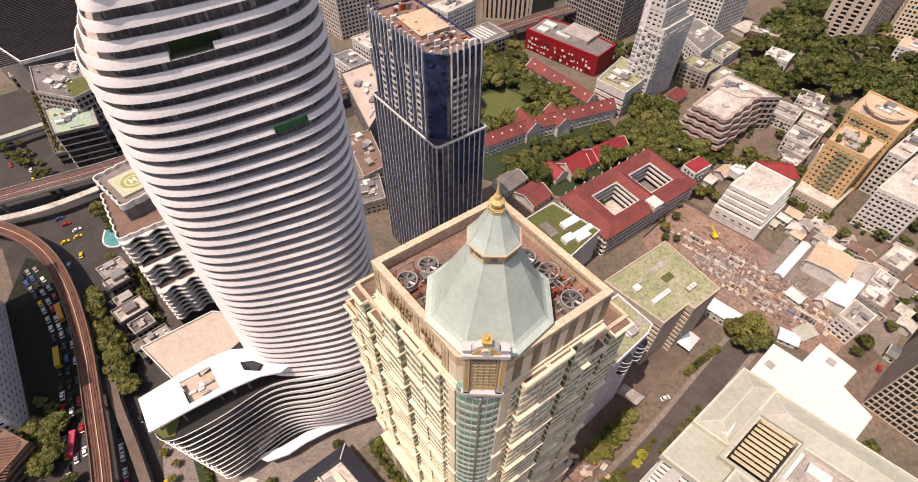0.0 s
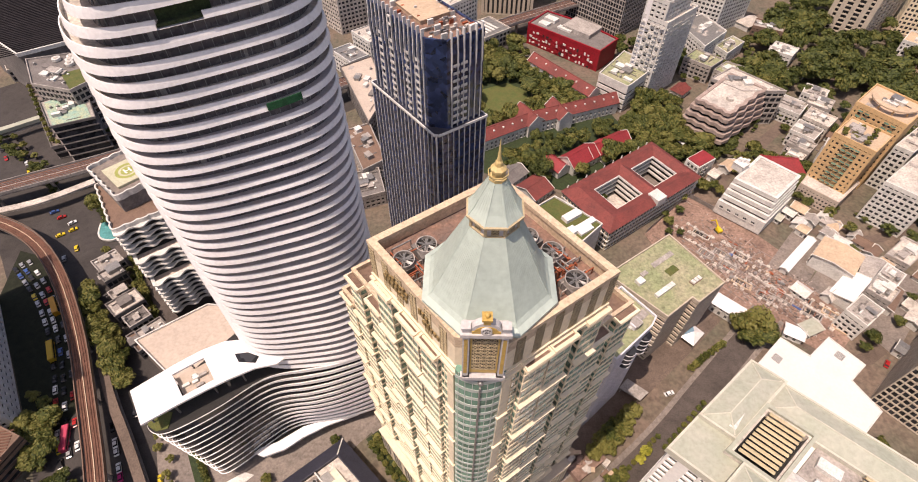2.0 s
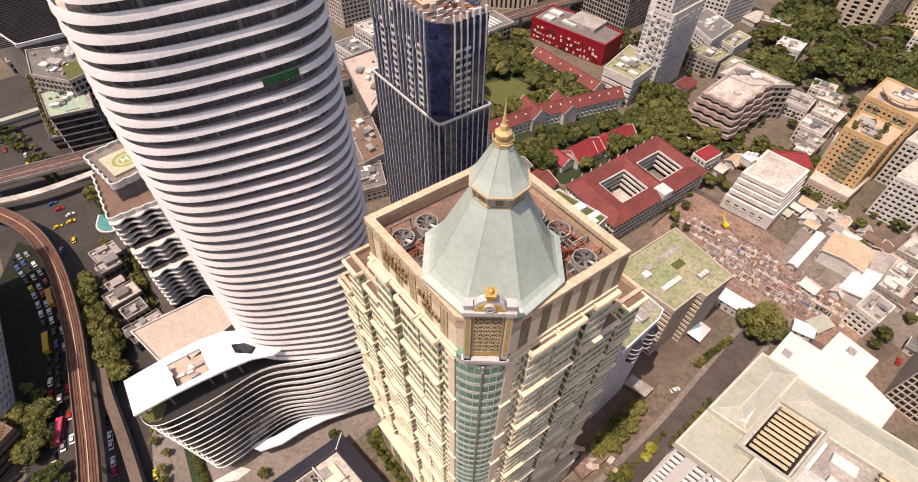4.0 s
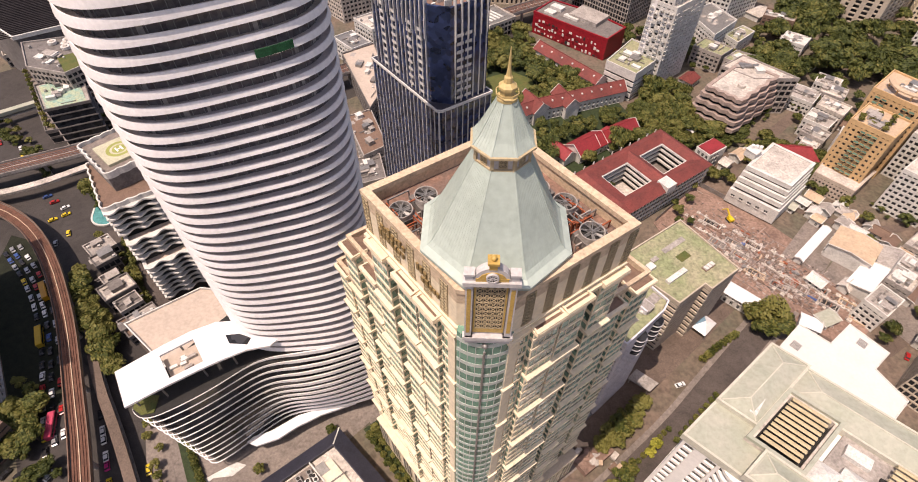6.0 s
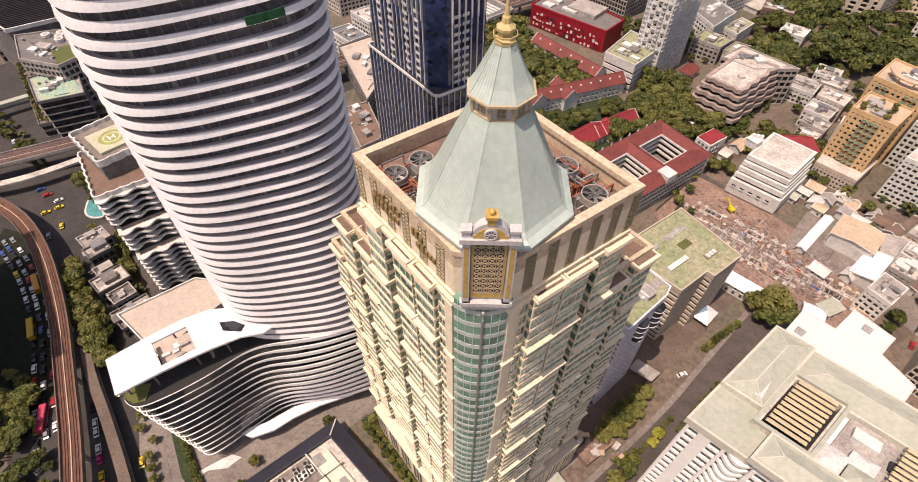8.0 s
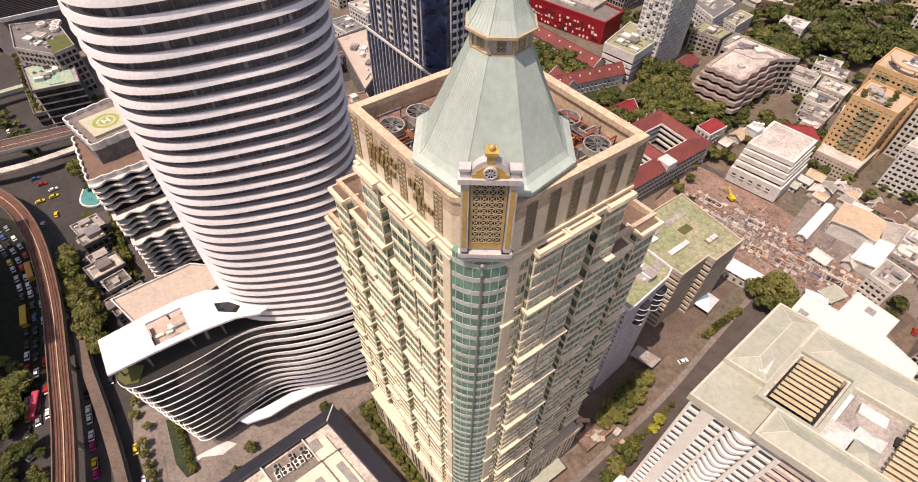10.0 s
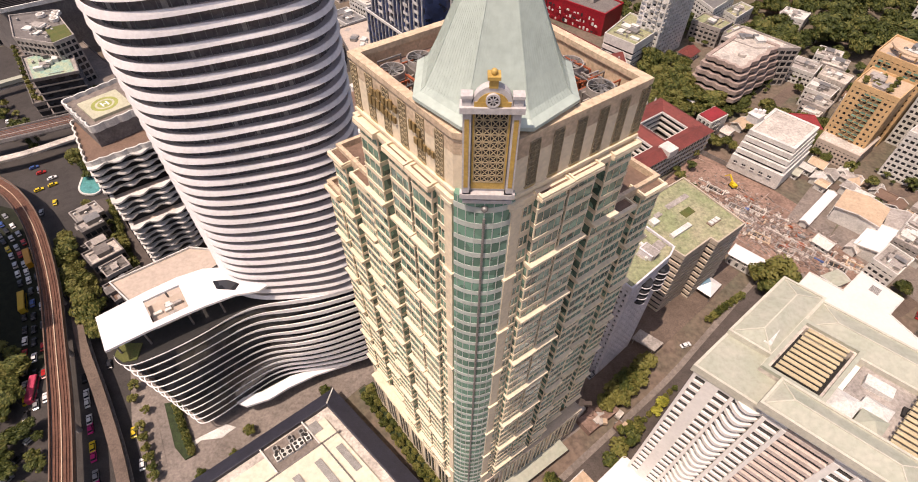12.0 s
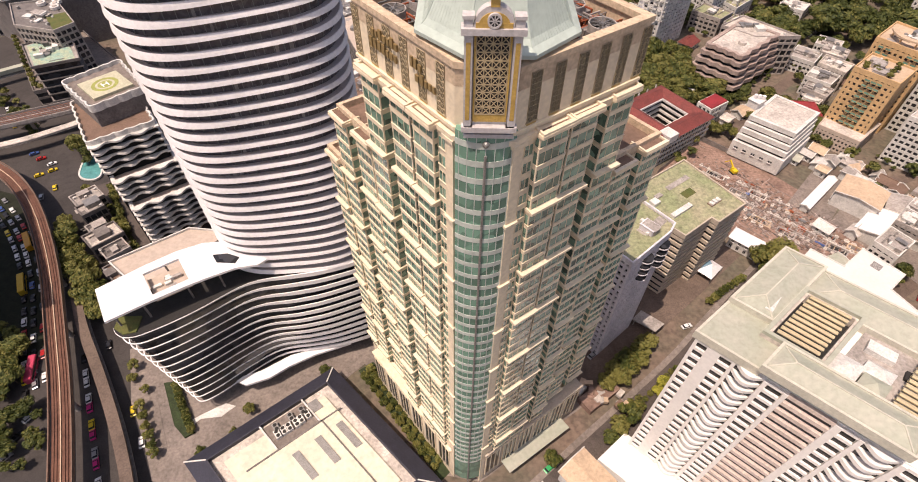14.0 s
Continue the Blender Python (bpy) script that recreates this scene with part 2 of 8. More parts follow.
def ring(bm, outer, inner, z0, z1):
    """A band between two outlines of as many corners."""
    k = len(outer)
    vs = [[bm.verts.new((x, y, z)) for x, y in o] for o, z in ((outer, z0), (outer, z1), (inner, z1), (inner, z0))]
    for i in range(k):
        j = (i + 1) % k
        for a in range(4):
            b = (a + 1) % 4
            bm.faces.new((vs[a][i], vs[a][j], vs[b][j], vs[b][i]))


def ccw(pts):
    area = sum(pts[i][0] * pts[(i + 1) % len(pts)][1] - pts[(i + 1) % len(pts)][0] * pts[i][1] for i in range(len(pts)))
    return list(pts) if area > 0 else list(pts)[::-1]


def offset(pts, d):
    """The outline moved outwards by d (inwards: minus); pts counter-clockwise."""
    out, k = [], len(pts)
    for i in range(k):
        p0, p1, p2 = Vector(pts[i - 1]), Vector(pts[i]), Vector(pts[(i + 1) % k])
        e0, e1 = (p1 - p0).normalized(), (p2 - p1).normalized()
        n0, n1 = Vector((e0.y, -e0.x)), Vector((e1.y, -e1.x))
        b = n0 + n1
        b = 2 * b / max(b.length_squared, 0.6)
        q = p1 + d * b
        out.append((q.x, q.y))
    return out


def frame_of(a, b, z=0.0):
    """A frame at a with x along the wall from a to b and y out of it (outline counter-clockwise)."""
    e = (Vector(b) - Vector(a)).normalized()
    out = Vector((e.y, -e.x))
    return Matrix(((e.x, out.x, 0, a[0]), (e.y, out.y, 0, a[1]), (0, 0, 1, z), (0, 0, 0, 1)))


def dist(a, b):
    return math.hypot(b[0] - a[0], b[1] - a[1])


def middle(pts):
    return sum(p[0] for p in pts) / len(pts), sum(p[1] for p in pts) / len(pts)


def rel(pts, c):
    return [(x - c[0], y - c[1]) for x, y in pts]


def building(name, label, pts, h, wall="concrete", glass="glass", roof="pale", floor_h=3.4, sill=1.3, pier=3.6, pier_w=0.7, proud=0.35,
             z0=0.0, parapet=1.0, base=0.0, category="building", group="", deep=0.0, clutter=4, seed=1, far=False):
    """A block: glazing set back behind a spandrel for each storey and upright piers, a parapet and a roof with its plant."""
    rng = random.Random(seed)
    pts = ccw(pts)
    c = middle(pts)
    p = rel(pts, c)
    root = thing(name, label, category, (c[0], c[1], z0), 0, group)
    H = h - z0
    bm = bmesh.new()
    prism(bm, offset(p, -proud), 0, H - 0.5)
    part("glazing", bm, glass, root)
    n = max(1, round((H - base) / floor_h))
    fh = (H - base) / n
    if base > 0.5:
        bm = bmesh.new()
        ring(bm, offset(p, 0.05), offset(p, -proud - 0.2), 0, base)
        part("base_wall", bm, wall, root)
    bm = bmesh.new()
    ring(bm, offset(p, deep), offset(p, -proud - 0.15), -sill / 2, sill / 2)
    me = mesh_of("spandrel", bm, wall)
    for i in range(n):
        piece("spandrel", me, root, pose(0, 0, base + i * fh + 0.1))
    bm = bmesh.new()
    ring(bm, offset(p, 0.1), offset(p, -0.45), H - sill, H + parapet)
    part("parapet", bm, wall, root)
    bm = bmesh.new()
    prism(bm, offset(p, -0.42), H - 0.48, H)
    part("roof", bm, roof, root)
    if pier > 0:
        bm = bmesh.new()
        box(bm, -pier_w / 2, -proud - 0.1, 0, pier_w / 2, 0.04, H)
        me = mesh_of("pier", bm, wall)
        far_bm = bmesh.new()
        for i in range(len(p)):
            a, b = p[i], p[(i + 1) % len(p)]
            k = max(1, round(dist(a, b) / pier))
            f = frame_of(a, b)
            xs = [min(max(j * dist(a, b) / k, pier_w / 2), dist(a, b) - pier_w / 2) for j in range(k + 1)]
            if far:
                for x in xs:
                    obox(far_bm, f, x - pier_w / 2, -proud - 0.1, 0, x + pier_w / 2, 0.04, H)
                continue
            for x in xs:
                piece("pier", me, root, f @ pose(x, 0, 0))
        if far:
            tagged(part("facade_grid", far_bm, wall, root), kind="stuff")
        else:
            far_bm.free()
    for i in range(clutter):
        w = [rng.random() ** 0.7 for _ in p]
        s = sum(w)
        x, y = sum(a * q[0] for a, q in zip(w, p)) / s, sum(a * q[1] for a, q in zip(w, p)) / s
        bm = bmesh.new()
        f = frame_of(p[0], p[1])
        f = Matrix.Translation((x, y, H)) @ f.to_3x3().to_4x4()
        sx, sy, sz = rng.uniform(1, 3.2), rng.uniform(1, 2.6), rng.uniform(0.8, 2.6)
        obox(bm, f, -sx, -sy, -0.1, sx, sy, sz)
        obox(bm, f, -sx - 0.15, -sy - 0.15, sz, sx + 0.15, sy + 0.15, sz + 0.2)
        part("roof_hut" if sz > 1.6 else "plant_box", bm, rng.choice([wall, "white_old", "concrete", "steel"]), root)
    for i in range(clutter + 3 if clutter else 0):
        w = [rng.random() ** 2 for _ in p]
        x, y = sum(a * q[0] for a, q in zip(w, p)) / sum(w) * 0.92, sum(a * q[1] for a, q in zip(w, p)) / sum(w) * 0.92
        kind = rng.randrange(4)
        f = Matrix.Translation((x, y, H)) @ frame_of(p[0], p[1]).to_3x3().to_4x4()
        piece(("condenser", "water_tank", "pipe_run", "roof_patch")[kind], fitting(kind), root, f)
    return root


FIT = {}


def fitting(kind):
    """Small things on roofs, one shared mesh each: a condenser, a tank, a pipe run, a patch of newer roofing."""
    if kind not in FIT:
        bm = bmesh.new()
        if kind == 0:
            box(bm, -0.6, -0.5, -0.05, 0.6, 0.5, 1.0)
            bmesh.ops.create_cone(bm, cap_ends=True, segments=10, radius1=0.42, radius2=0.42, depth=0.12, matrix=pose(0, 0, 1.05))
        elif kind == 1:
            bmesh.ops.create_cone(bm, cap_ends=True, segments=12, radius1=0.85, radius2=0.8, depth=1.5, matrix=pose(0, 0, 0.8))
            bmesh.ops.create_cone(bm, cap_ends=True, segments=12, radius1=0.8, radius2=0.25, depth=0.3, matrix=pose(0, 0, 1.68))
            box(bm, -0.9, -0.9, -0.05, 0.9, 0.9, 0.1)
        elif kind == 2:
            for y in (-0.3, 0.0, 0.3):
                box(bm, -4.0, y - 0.08, 0.25, 4.0, y + 0.08, 0.4)
            for x in (-3.5, 0, 3.5):
                box(bm, x - 0.1, -0.45, -0.05, x + 0.1, 0.45, 0.26)
        else:
            box(bm, -2.2, -1.6, -0.05, 2.2, 1.6, 0.05)
        FIT[kind] = mesh_of(("condenser", "water_tank", "pipe_run", "roof_patch")[kind], bm, ("white_old", "steel", "concrete_dark", "concrete")[kind])
    return FIT[kind]

# ---- the cream tower with the octagonal roof ----
CU, CV = Vector((math.cos(radians(36.3)), math.sin(radians(36.3)))), Vector((math.cos(radians(130)), math.sin(radians(130))))
CO = Vector((2.9, 35.5))
FLOOR, TOP = 3.12, 138.4


def cpt(u, v):
    """A point of the cream tower's plan, u along its street face and v along its garden face."""
    q = CO + CU * u + CV * v
    return (q.x, q.y)


def lattice(bm, f, x0, x1, z0, z1, y, cell, t=0.09):
    """Crossed bars with a diagonal cross in each cell, in the frame f of a wall."""
    nx, nz = max(1, round((x1 - x0) / cell)), max(1, round((z1 - z0) / cell))
    dx, dz = (x1 - x0) / nx, (z1 - z0) / nz
    for i in range(nx + 1):
        obox(bm, f, x0 + i * dx - t / 2, y, z0, x0 + i * dx + t / 2, y + 0.1, z1)
    for j in range(nz + 1):
        obox(bm, f, x0, y, z0 + j * dz - t / 2, x1, y + 0.1, z0 + j * dz + t / 2)
    d = math.hypot(dx, dz) / 2
    for i in range(nx):
        for j in range(nz):
            for a in (1, -1):
                m = f @ Matrix.Translation((x0 + (i + 0.5) * dx, y + 0.05, z0 + (j + 0.5) * dz)) @ Matrix.Rotation(a * math.atan2(dz, dx), 4, 'Y')
                obox(bm, m, -d, -0.04, -t * 0.4, d, 0.04, t * 0.4)


def bay_stack(root, f, x0, x1, d, z1, z0=22.0, wall="cream"):
    """A column of projecting bay windows: a parapet band for each storey, green panes behind mullions, a ledge every fifth storey."""
    n = int(round((z1 - z0) / FLOOR))
    bm = bmesh.new()
    yb = -2.6 if d > 0 else d - 3.3
    obox(bm, f, x0 + 0.06, yb, z0, x1 - 0.06, d - 0.12, z1 - 0.1)
    stack = part("bay_window", bm, "glass_green", root)
    for a in (x0 + 0.02, x1 - 0.22):
        bm = bmesh.new()
        obox(bm, f, a, d - 0.3, z0, a + 0.2, d - 0.05, z1)
        part("side_post", bm, wall, stack)
    bm = bmesh.new()
    box(bm, -0.045, d - 0.3, z0, 0.045, d - 0.07, z1)
    me = mesh_of("mullion", bm, wall)
    k = max(2, round((x1 - x0) / 1.5))
    for i in range(1, k):
        piece("mullion", me, stack, f @ pose(x0 + (x1 - x0) * i / k, 0, 0))
    bm = bmesh.new()
    box(bm, x0, yb, 0.0, x1, d, 0.84)
    box(bm, x0 - 0.06, yb, 0.82, x1 + 0.06, d + 0.08, 0.94)
    me = mesh_of("spandrel", bm, wall)
    bm = bmesh.new()
    box(bm, x0 - 0.3, yb, -0.12, x1 + 0.3, d + 0.85, 0.42)
    box(bm, x0 - 0.15, yb, -0.5, x1 + 0.15, d + 0.4, 0.0)
    ledge = mesh_of("ledge", bm, wall)
    bm = bmesh.new()
    box(bm, x0 - 0.26, d + 0.1, 0.3, x1 + 0.26, d + 0.8, 0.85)
    for a in (x0 - 0.18, x1 - 0.12):
        box(bm, a, yb, 0.3, a + 0.3, d + 0.1, 0.85)
    crest = mesh_of("crest", bm, wall)
    for i in range(n):
        z = z1 - (i + 1) * FLOOR
        if z < z0 - 0.1:
            break
        piece("spandrel", me, stack, f @ pose(0, 0, z))
        if i % 5 == 4:
            piece("ledge", ledge, stack, f @ pose(0, 0, z + 1.0))
    piece("ledge", ledge, stack, f @ pose(0, 0, z1))
    piece("crest", crest, stack, f @ pose(0, 0, z1))
    bm = bmesh.new()
    obox(bm, f, x0 + 0.15, yb, z1 + 0.3, x1 - 0.15, d + 0.1, z1 + 0.47)
    part("bay_top", bm, "brown", stack)
    return stack


def window_strip(root, f, x0, x1, z1, z0, me, wall_y=0.0):
    """Single windows one above the other in a flat strip of wall."""
    z = z1 - FLOOR
    while z > z0:
        piece("window", me, root, f @ pose((x0 + x1) / 2, wall_y, z + 1.1))
        z -= FLOOR


def strip_window_mesh(w, glass="glass_green"):
    bm = bmesh.new()
    box(bm, -w / 2, -0.1, 0, w / 2, 0.03, 1.75)
    for x in (-w / 2 - 0.1, w / 2, -0.04):
        box(bm, x, -0.1, -0.1, x + 0.1, 0.12, 1.85)
    box(bm, -w / 2 - 0.15, -0.1, -0.18, w / 2 + 0.15, 0.2, 0.0)
    me = bpy.data.meshes.new("window")
    bm.to_mesh(me)
    bm.free()
    me.materials.append(M[glass])
    me.materials.append(M["cream"])
    for i, pl in enumerate(me.polygons):
        pl.material_index = 0 if i < 6 else 1
    return me


tower = thing("cream_tower", "cream tower with green bay windows and an octagonal pale roof", "tower")
EU, EV, DU, DV = 28.6, 29.4, 46.5, 50.0
upper = [cpt(5.4, 0), cpt(EU, 0), cpt(EU, EV), cpt(0, EV), cpt(0, 5.5)]
lower = [cpt(6.5, 1.4), cpt(30, 1.4), cpt(30, 3.9), cpt(47.2, 3.9), cpt(47.2, 48.0), cpt(3.2, 48.0), cpt(3.2, 31.6), cpt(1.4, 31.6), cpt(1.4, 6.6)]
bm = bmesh.new()
prism(bm, offset(upper, -1.4), 118, 137.6)
prism(bm, upper, 137.5, 146.0)
part("wall", bm, "cream", tower)
bm = bmesh.new()
prism(bm, lower, 0, 118.4)
part("wall", bm, "cream", tower)
step = [cpt(1.8, 47.0), cpt(26, 47.0), cpt(26, 54), cpt(1.8, 54)]
bm = bmesh.new()
prism(bm, step, 0, 105.0)
part("wall", bm, "cream", tower)
for pts, z, hh in ((lower, 118.4, 1.5), (step, 105.0, 1.5)):
    bm = bmesh.new()
    ring(bm, offset(ccw(pts), 0.35), offset(ccw(pts), -0.5), z - 0.6, z + hh)
    part("terrace_parapet", bm, "rim", tower)
    bm = bmesh.new()
    prism(bm, offset(ccw(pts), -0.49), z - 0.2, z + 0.05)
    part("terrace_floor", bm, "brown", tower)
# frieze block
RF = frame_of(cpt(0, 0), cpt(DU, 0))
LF = frame_of(cpt(0, DV), cpt(0, 0))
bm = bmesh.new()
ring(bm, offset(upper, 0.25), offset(upper, -1.1), 148.5, 149.4)
ring(bm, offset(upper, 0.0), offset(upper, -0.8), 145.9, 148.5)
part("parapet", bm, "rim", tower)
bm = bmesh.new()
ring(bm, offset(upper, 0.75), offset(upper, -0.4), 138.1, 138.9)
ring(bm, offset(upper, 0.45), offset(upper, -0.4), 137.3, 138.1)
ring(bm, offset(upper, 0.4), offset(upper, -0.4), 139.6, 140.1)
part("cornice", bm, "cream", tower)
bm = bmesh.new()
prism(bm, offset(upper, -0.79), 146.0, 146.3)
part("roof_deck", bm, "roof_deck", tower)
for f, xs in ((RF, [8.2 + i * 4.0 for i in range(6)]), (LF, [DV - (8.3 + i * 4.1) for i in range(6)])):
    for x in xs:
        bm = bmesh.new()
        obox(bm, f, x - 0.85, -0.1, 140.6, x + 0.85, 0.05, 147.9)
        panel = part("lattice_window", bm, "dark", tower)
        bm = bmesh.new()
        lattice(bm, f, x - 0.85, x + 0.85, 140.6, 147.9, 0.06, 0.85, 0.055)
        obox(bm, f, x - 1.05, -0.05, 140.45, x + 1.05, 0.16, 140.6)
        part("lattice", bm, "lattice", panel)
        bm = bmesh.new()
        obox(bm, f, x - 0.85, -0.1, 139.3, x + 0.85, 0.06, 140.45)
        part("gold_panel", bm, "gold", panel)
# the sign on the garden face: plain bars of letter size
rng = random.Random(2)
for z, v0, count in ((145.4, 24.2, 7), (143.5, 24.8, 7), (143.0, 13.6, 5), (144.8, 14.6, 3)):
    v = v0
    for i in range(count):
        bm = bmesh.new()
        w = rng.uniform(0.5, 0.8)
        obox(bm, LF, DV - v, 0.2, z, DV - v + w, 0.45, z + rng.choice((1.0, 1.0, 1.5)))
        part("sign_bar", bm, "sign_brown", tower)
        v -= w + 0.3
# corner pilasters
for f, x0, x1, z1 in ((RF, 5.2, 7.0, 138.0), (LF, DV - 7.0, DV - 5.3, 138.0)):
    bm = bmesh.new()
    obox(bm, f, x0, -2.8, 0, x1, 0.45, z1)
    pil = part("corner_pilaster", bm, "cream", tower)
    bm = bmesh.new()
    box(bm, x0 - 0.35, -0.4, -0.5, x1 + 0.3, 0.85, 0.1)
    me = mesh_of("ledge", bm, "cream")
    for i in range(8):
        piece("ledge", me, pil, f @ pose(0, 0, TOP - 15.6 * i - 0.4))
for f, x0, x1 in ((RF, 6.9, 9.25), (LF, DV - 8.95, DV - 6.9)):
    bm = bmesh.new()
    obox(bm, f, x0, -2.2, 20, x1, 0.3, TOP - 0.3)
    part("wall_strip", bm, "cream", tower)
win = strip_window_mesh(1.5)
R_BAYS = ((9.2, 14.7, 1.3, TOP), (15.3, 20.5, 1.2, TOP), (23.7, 28.8, 0.6, TOP), (32.2, 37.7, -1.5, 118.4), (41.2, 47.0, -2.2, 118.4))
L_BAYS = ((8.9, 13.9, 1.2, TOP), (14.7, 19.9, 1.15, TOP), (23.4, 28.6, 0.8, TOP), (33.5, 39.2, -1.5, 118.4), (42.4, 47.6, -1.4, 118.4))
for x0, x1, d, z1 in R_BAYS:
    bay_stack(tower, RF, x0, x1, d, z1)
for v0, v1, d, z1 in L_BAYS:
    bay_stack(tower, LF, DV - v1, DV - v0, d, z1)
bay_stack(tower, LF, -3.6, 1.4, -1.2, 105.0)
for f, xs, z1, wy in ((RF, (8.1,), 137, 0.3), (RF, (21.4, 22.9), 137, -1.4), (RF, (30.9, 39.4), 117, -3.9), (LF, (DV - 7.9,), 137, 0.3), (LF, (DV - 20.9, DV - 22.4), 137, -1.4), (LF, (DV - 32.5, DV - 40.8), 117, -3.2)):
    for x in xs:
        window_strip(tower, f, x, x, z1, 24, win, wy)
# podium of the tower: tall window groups between piers
for f, L0, wy in ((RF, DU, 0.0), (LF, DV, 0.0)):
    bm = bmesh.new()
    a, b = (6.5, DU) if f is RF else (0.0, DV - 6.5)
    obox(bm, f, a, -2.5, 0, b, 0.5, 20.5)
    obox(bm, f, a, -2.5, 20.5, b, 1.0, 21.3)
    part("podium_wall", bm, "beige" if f is RF else "cream", tower)
    k = 6
    for i in range(k):
        x = a + (b - a) * (i + 0.5) / k
        bm = bmesh.new()
        for j in (-1, 0, 1):
            obox(bm, f, x + j * 1.75 - 0.7, 0.3, 4, x + j * 1.75 + 0.7, 0.56, 18.5)
        pane = part("tall_window", bm, "glass", tower)
        bm = bmesh.new()
        for j in (-1.5, -0.5, 0.5, 1.5):
            obox(bm, f, x + j * 1.75 - 0.18, 0.4, 3.6, x + j * 1.75 + 0.18, 0.8, 18.9)
        obox(bm, f, x - 2.9, 0.4, 18.5, x + 2.9, 0.85, 19.1)
        part("window_frame", bm, "cream", pane)
bm = bmesh.new()
obox(bm, RF, 14, 0.4, 4.2, 40, 5.2, 4.6)
part("entrance_canopy", bm, "sage", tower)
# curved corner bay
BC, BR = Vector((3.55, 44.2)), 6.9
A0, A1 = radians(-90 - 37), radians(-90 + 37)


def arc(r, n=14):
    return [(BC.x + r * math.cos(A0 + (A1 - A0) * i / n), BC.y + r * math.sin(A0 + (A1 - A0) * i / n)) for i in range(n + 1)]


bm = bmesh.new()
prism(bm, arc(BR - 0.06) + [(6, 46), (1, 46)], 5, 140.3)
bay = part("corner_bay", bm, "glass_bay", tower, "curved green glass bay between stone pilasters")
bm = bmesh.new()
for r0 in (BR,):
    o = arc(BR) + arc(BR - 0.5)[::-1]
    prism(bm, o, 0, 1.0)
me = mesh_of("spandrel", bm, "bay_band")
for i in range(39):
    piece("spandrel", me, bay, pose(0, 0, TOP - 0.4 - i * FLOOR))
bm = bmesh.new()
box(bm, -0.06, -0.06, 20, 0.06, 0.06, 140.2)
me = mesh_of("mullion", bm, "bay_band")
for i in range(1, 14, 2):
    x, y = arc(BR - 0.05)[i]
    piece("mullion", me, bay, pose(x, y, 0))
bm = bmesh.new()
x, y = arc(BR + 0.1)[7]
bmesh.ops.create_cone(bm, cap_ends=True, segments=10, radius1=0.2, radius2=0.2, depth=136, matrix=pose(x, y, 69))
bmesh.ops.create_icosphere(bm, subdivisions=2, radius=0.5, matrix=pose(x, y - 0.1, 139.0))
part("drainpipe", bm, "steel", bay)
# gable over the bay
GF = Matrix.Translation((3.75, 37.5, 0))


def gbox(bm, x0, z0, x1, z1, y0, y1):
    box(bm, 3.75 + x0, 37.5 - y1, z0, 3.75 + x1, 37.5 - y0, z1)


bm = bmesh.new()
gbox(bm, -3.7, 138.6, 3.7, 153.4, -2.0, 0.0)
for sx in (-1, 1):
    gbox(bm, sx * 3.15 - 0.55, 139.5, sx * 3.15 + 0.55, 153.2, -0.2, 0.55)
    gbox(bm, sx * 3.2 - 0.6, 154.0, sx * 3.2 + 0.6, 155.0, -0.5, 0.5)
    gbox(bm, sx * 3.2 - 0.75, 155.0, sx * 3.2 + 0.75, 155.4, -0.65, 0.65)
    gbox(bm, sx * 3.2 - 0.8, 139.6, sx * 3.2 + 0.8, 140.4, -0.2, 0.8)
gbox(bm, -4.1, 153.2, 4.1, 154.0, -0.8, 0.9)
gbox(bm, -3.6, 139.6, 3.6, 140.4, 0, 0.9)
gbox(bm, -3.6, 138.5, 3.6, 139.1, 0, 0.6)
arch = [(2.55 * math.cos(a), 154.0 + 2.6 * math.sin(a)) for a in [math.pi * i / 14 for i in range(15)]]
vs = [[bm.verts.new((3.75 + x, 37.5 - y, z)) for x, z in arch] for y in (-0.6, 0.5)]
bm.faces.new(vs[0])
bm.faces.new(vs[1][::-1])
for i in range(15):
    bm.faces.new((vs[0][i], vs[0][(i + 1) % 15], vs[1][(i + 1) % 15], vs[1][i]))
gable = part("gable", bm, "gable", tower, "grey-lilac gable with gold trim over the corner bay")
bm = bmesh.new()
gbox(bm, -2.2, 142.0, 2.2, 153.1, 0.0, 0.1)
gable.matrix_basis = Matrix.Translation((3.75, 0, 140.2)) @ Matrix.Diagonal((0.88, 1, 0.948, 1)) @ Matrix.Translation((-3.75, 0, -138.5))
back = part("lattice_panel", bm, "dark", gable)
bm = bmesh.new()
lattice(bm, Matrix.Translation((3.75, 37.5, 0)) @ Matrix.Diagonal((1, -1, 1, 1)), -2.1, 2.1, 142.1, 153.0, 0.15, 1.05, 0.13)
part("lattice", bm, "lattice", back)
bm = bmesh.new()
for sx in (-1, 1):
    gbox(bm, sx * 3.15 - 0.3, 141.4, sx * 3.15 + 0.3, 152.2, 0.5, 0.6)
    gbox(bm, sx * 2.3 - 0.12, 141.0, sx * 2.3 + 0.12, 153.1, 0.05, 0.3)
gbox(bm, -2.2, 140.9, 2.2, 142.0, 0, 0.2)
gbox(bm, -2.3, 154.0, 2.3, 154.6, 0.4, 0.62)
gbox(bm, -0.55, 156.4, 0.55, 157.6, -0.5, 0.6)
gbox(bm, -0.8, 157.5, 0.8, 157.9, -0.7, 0.8)
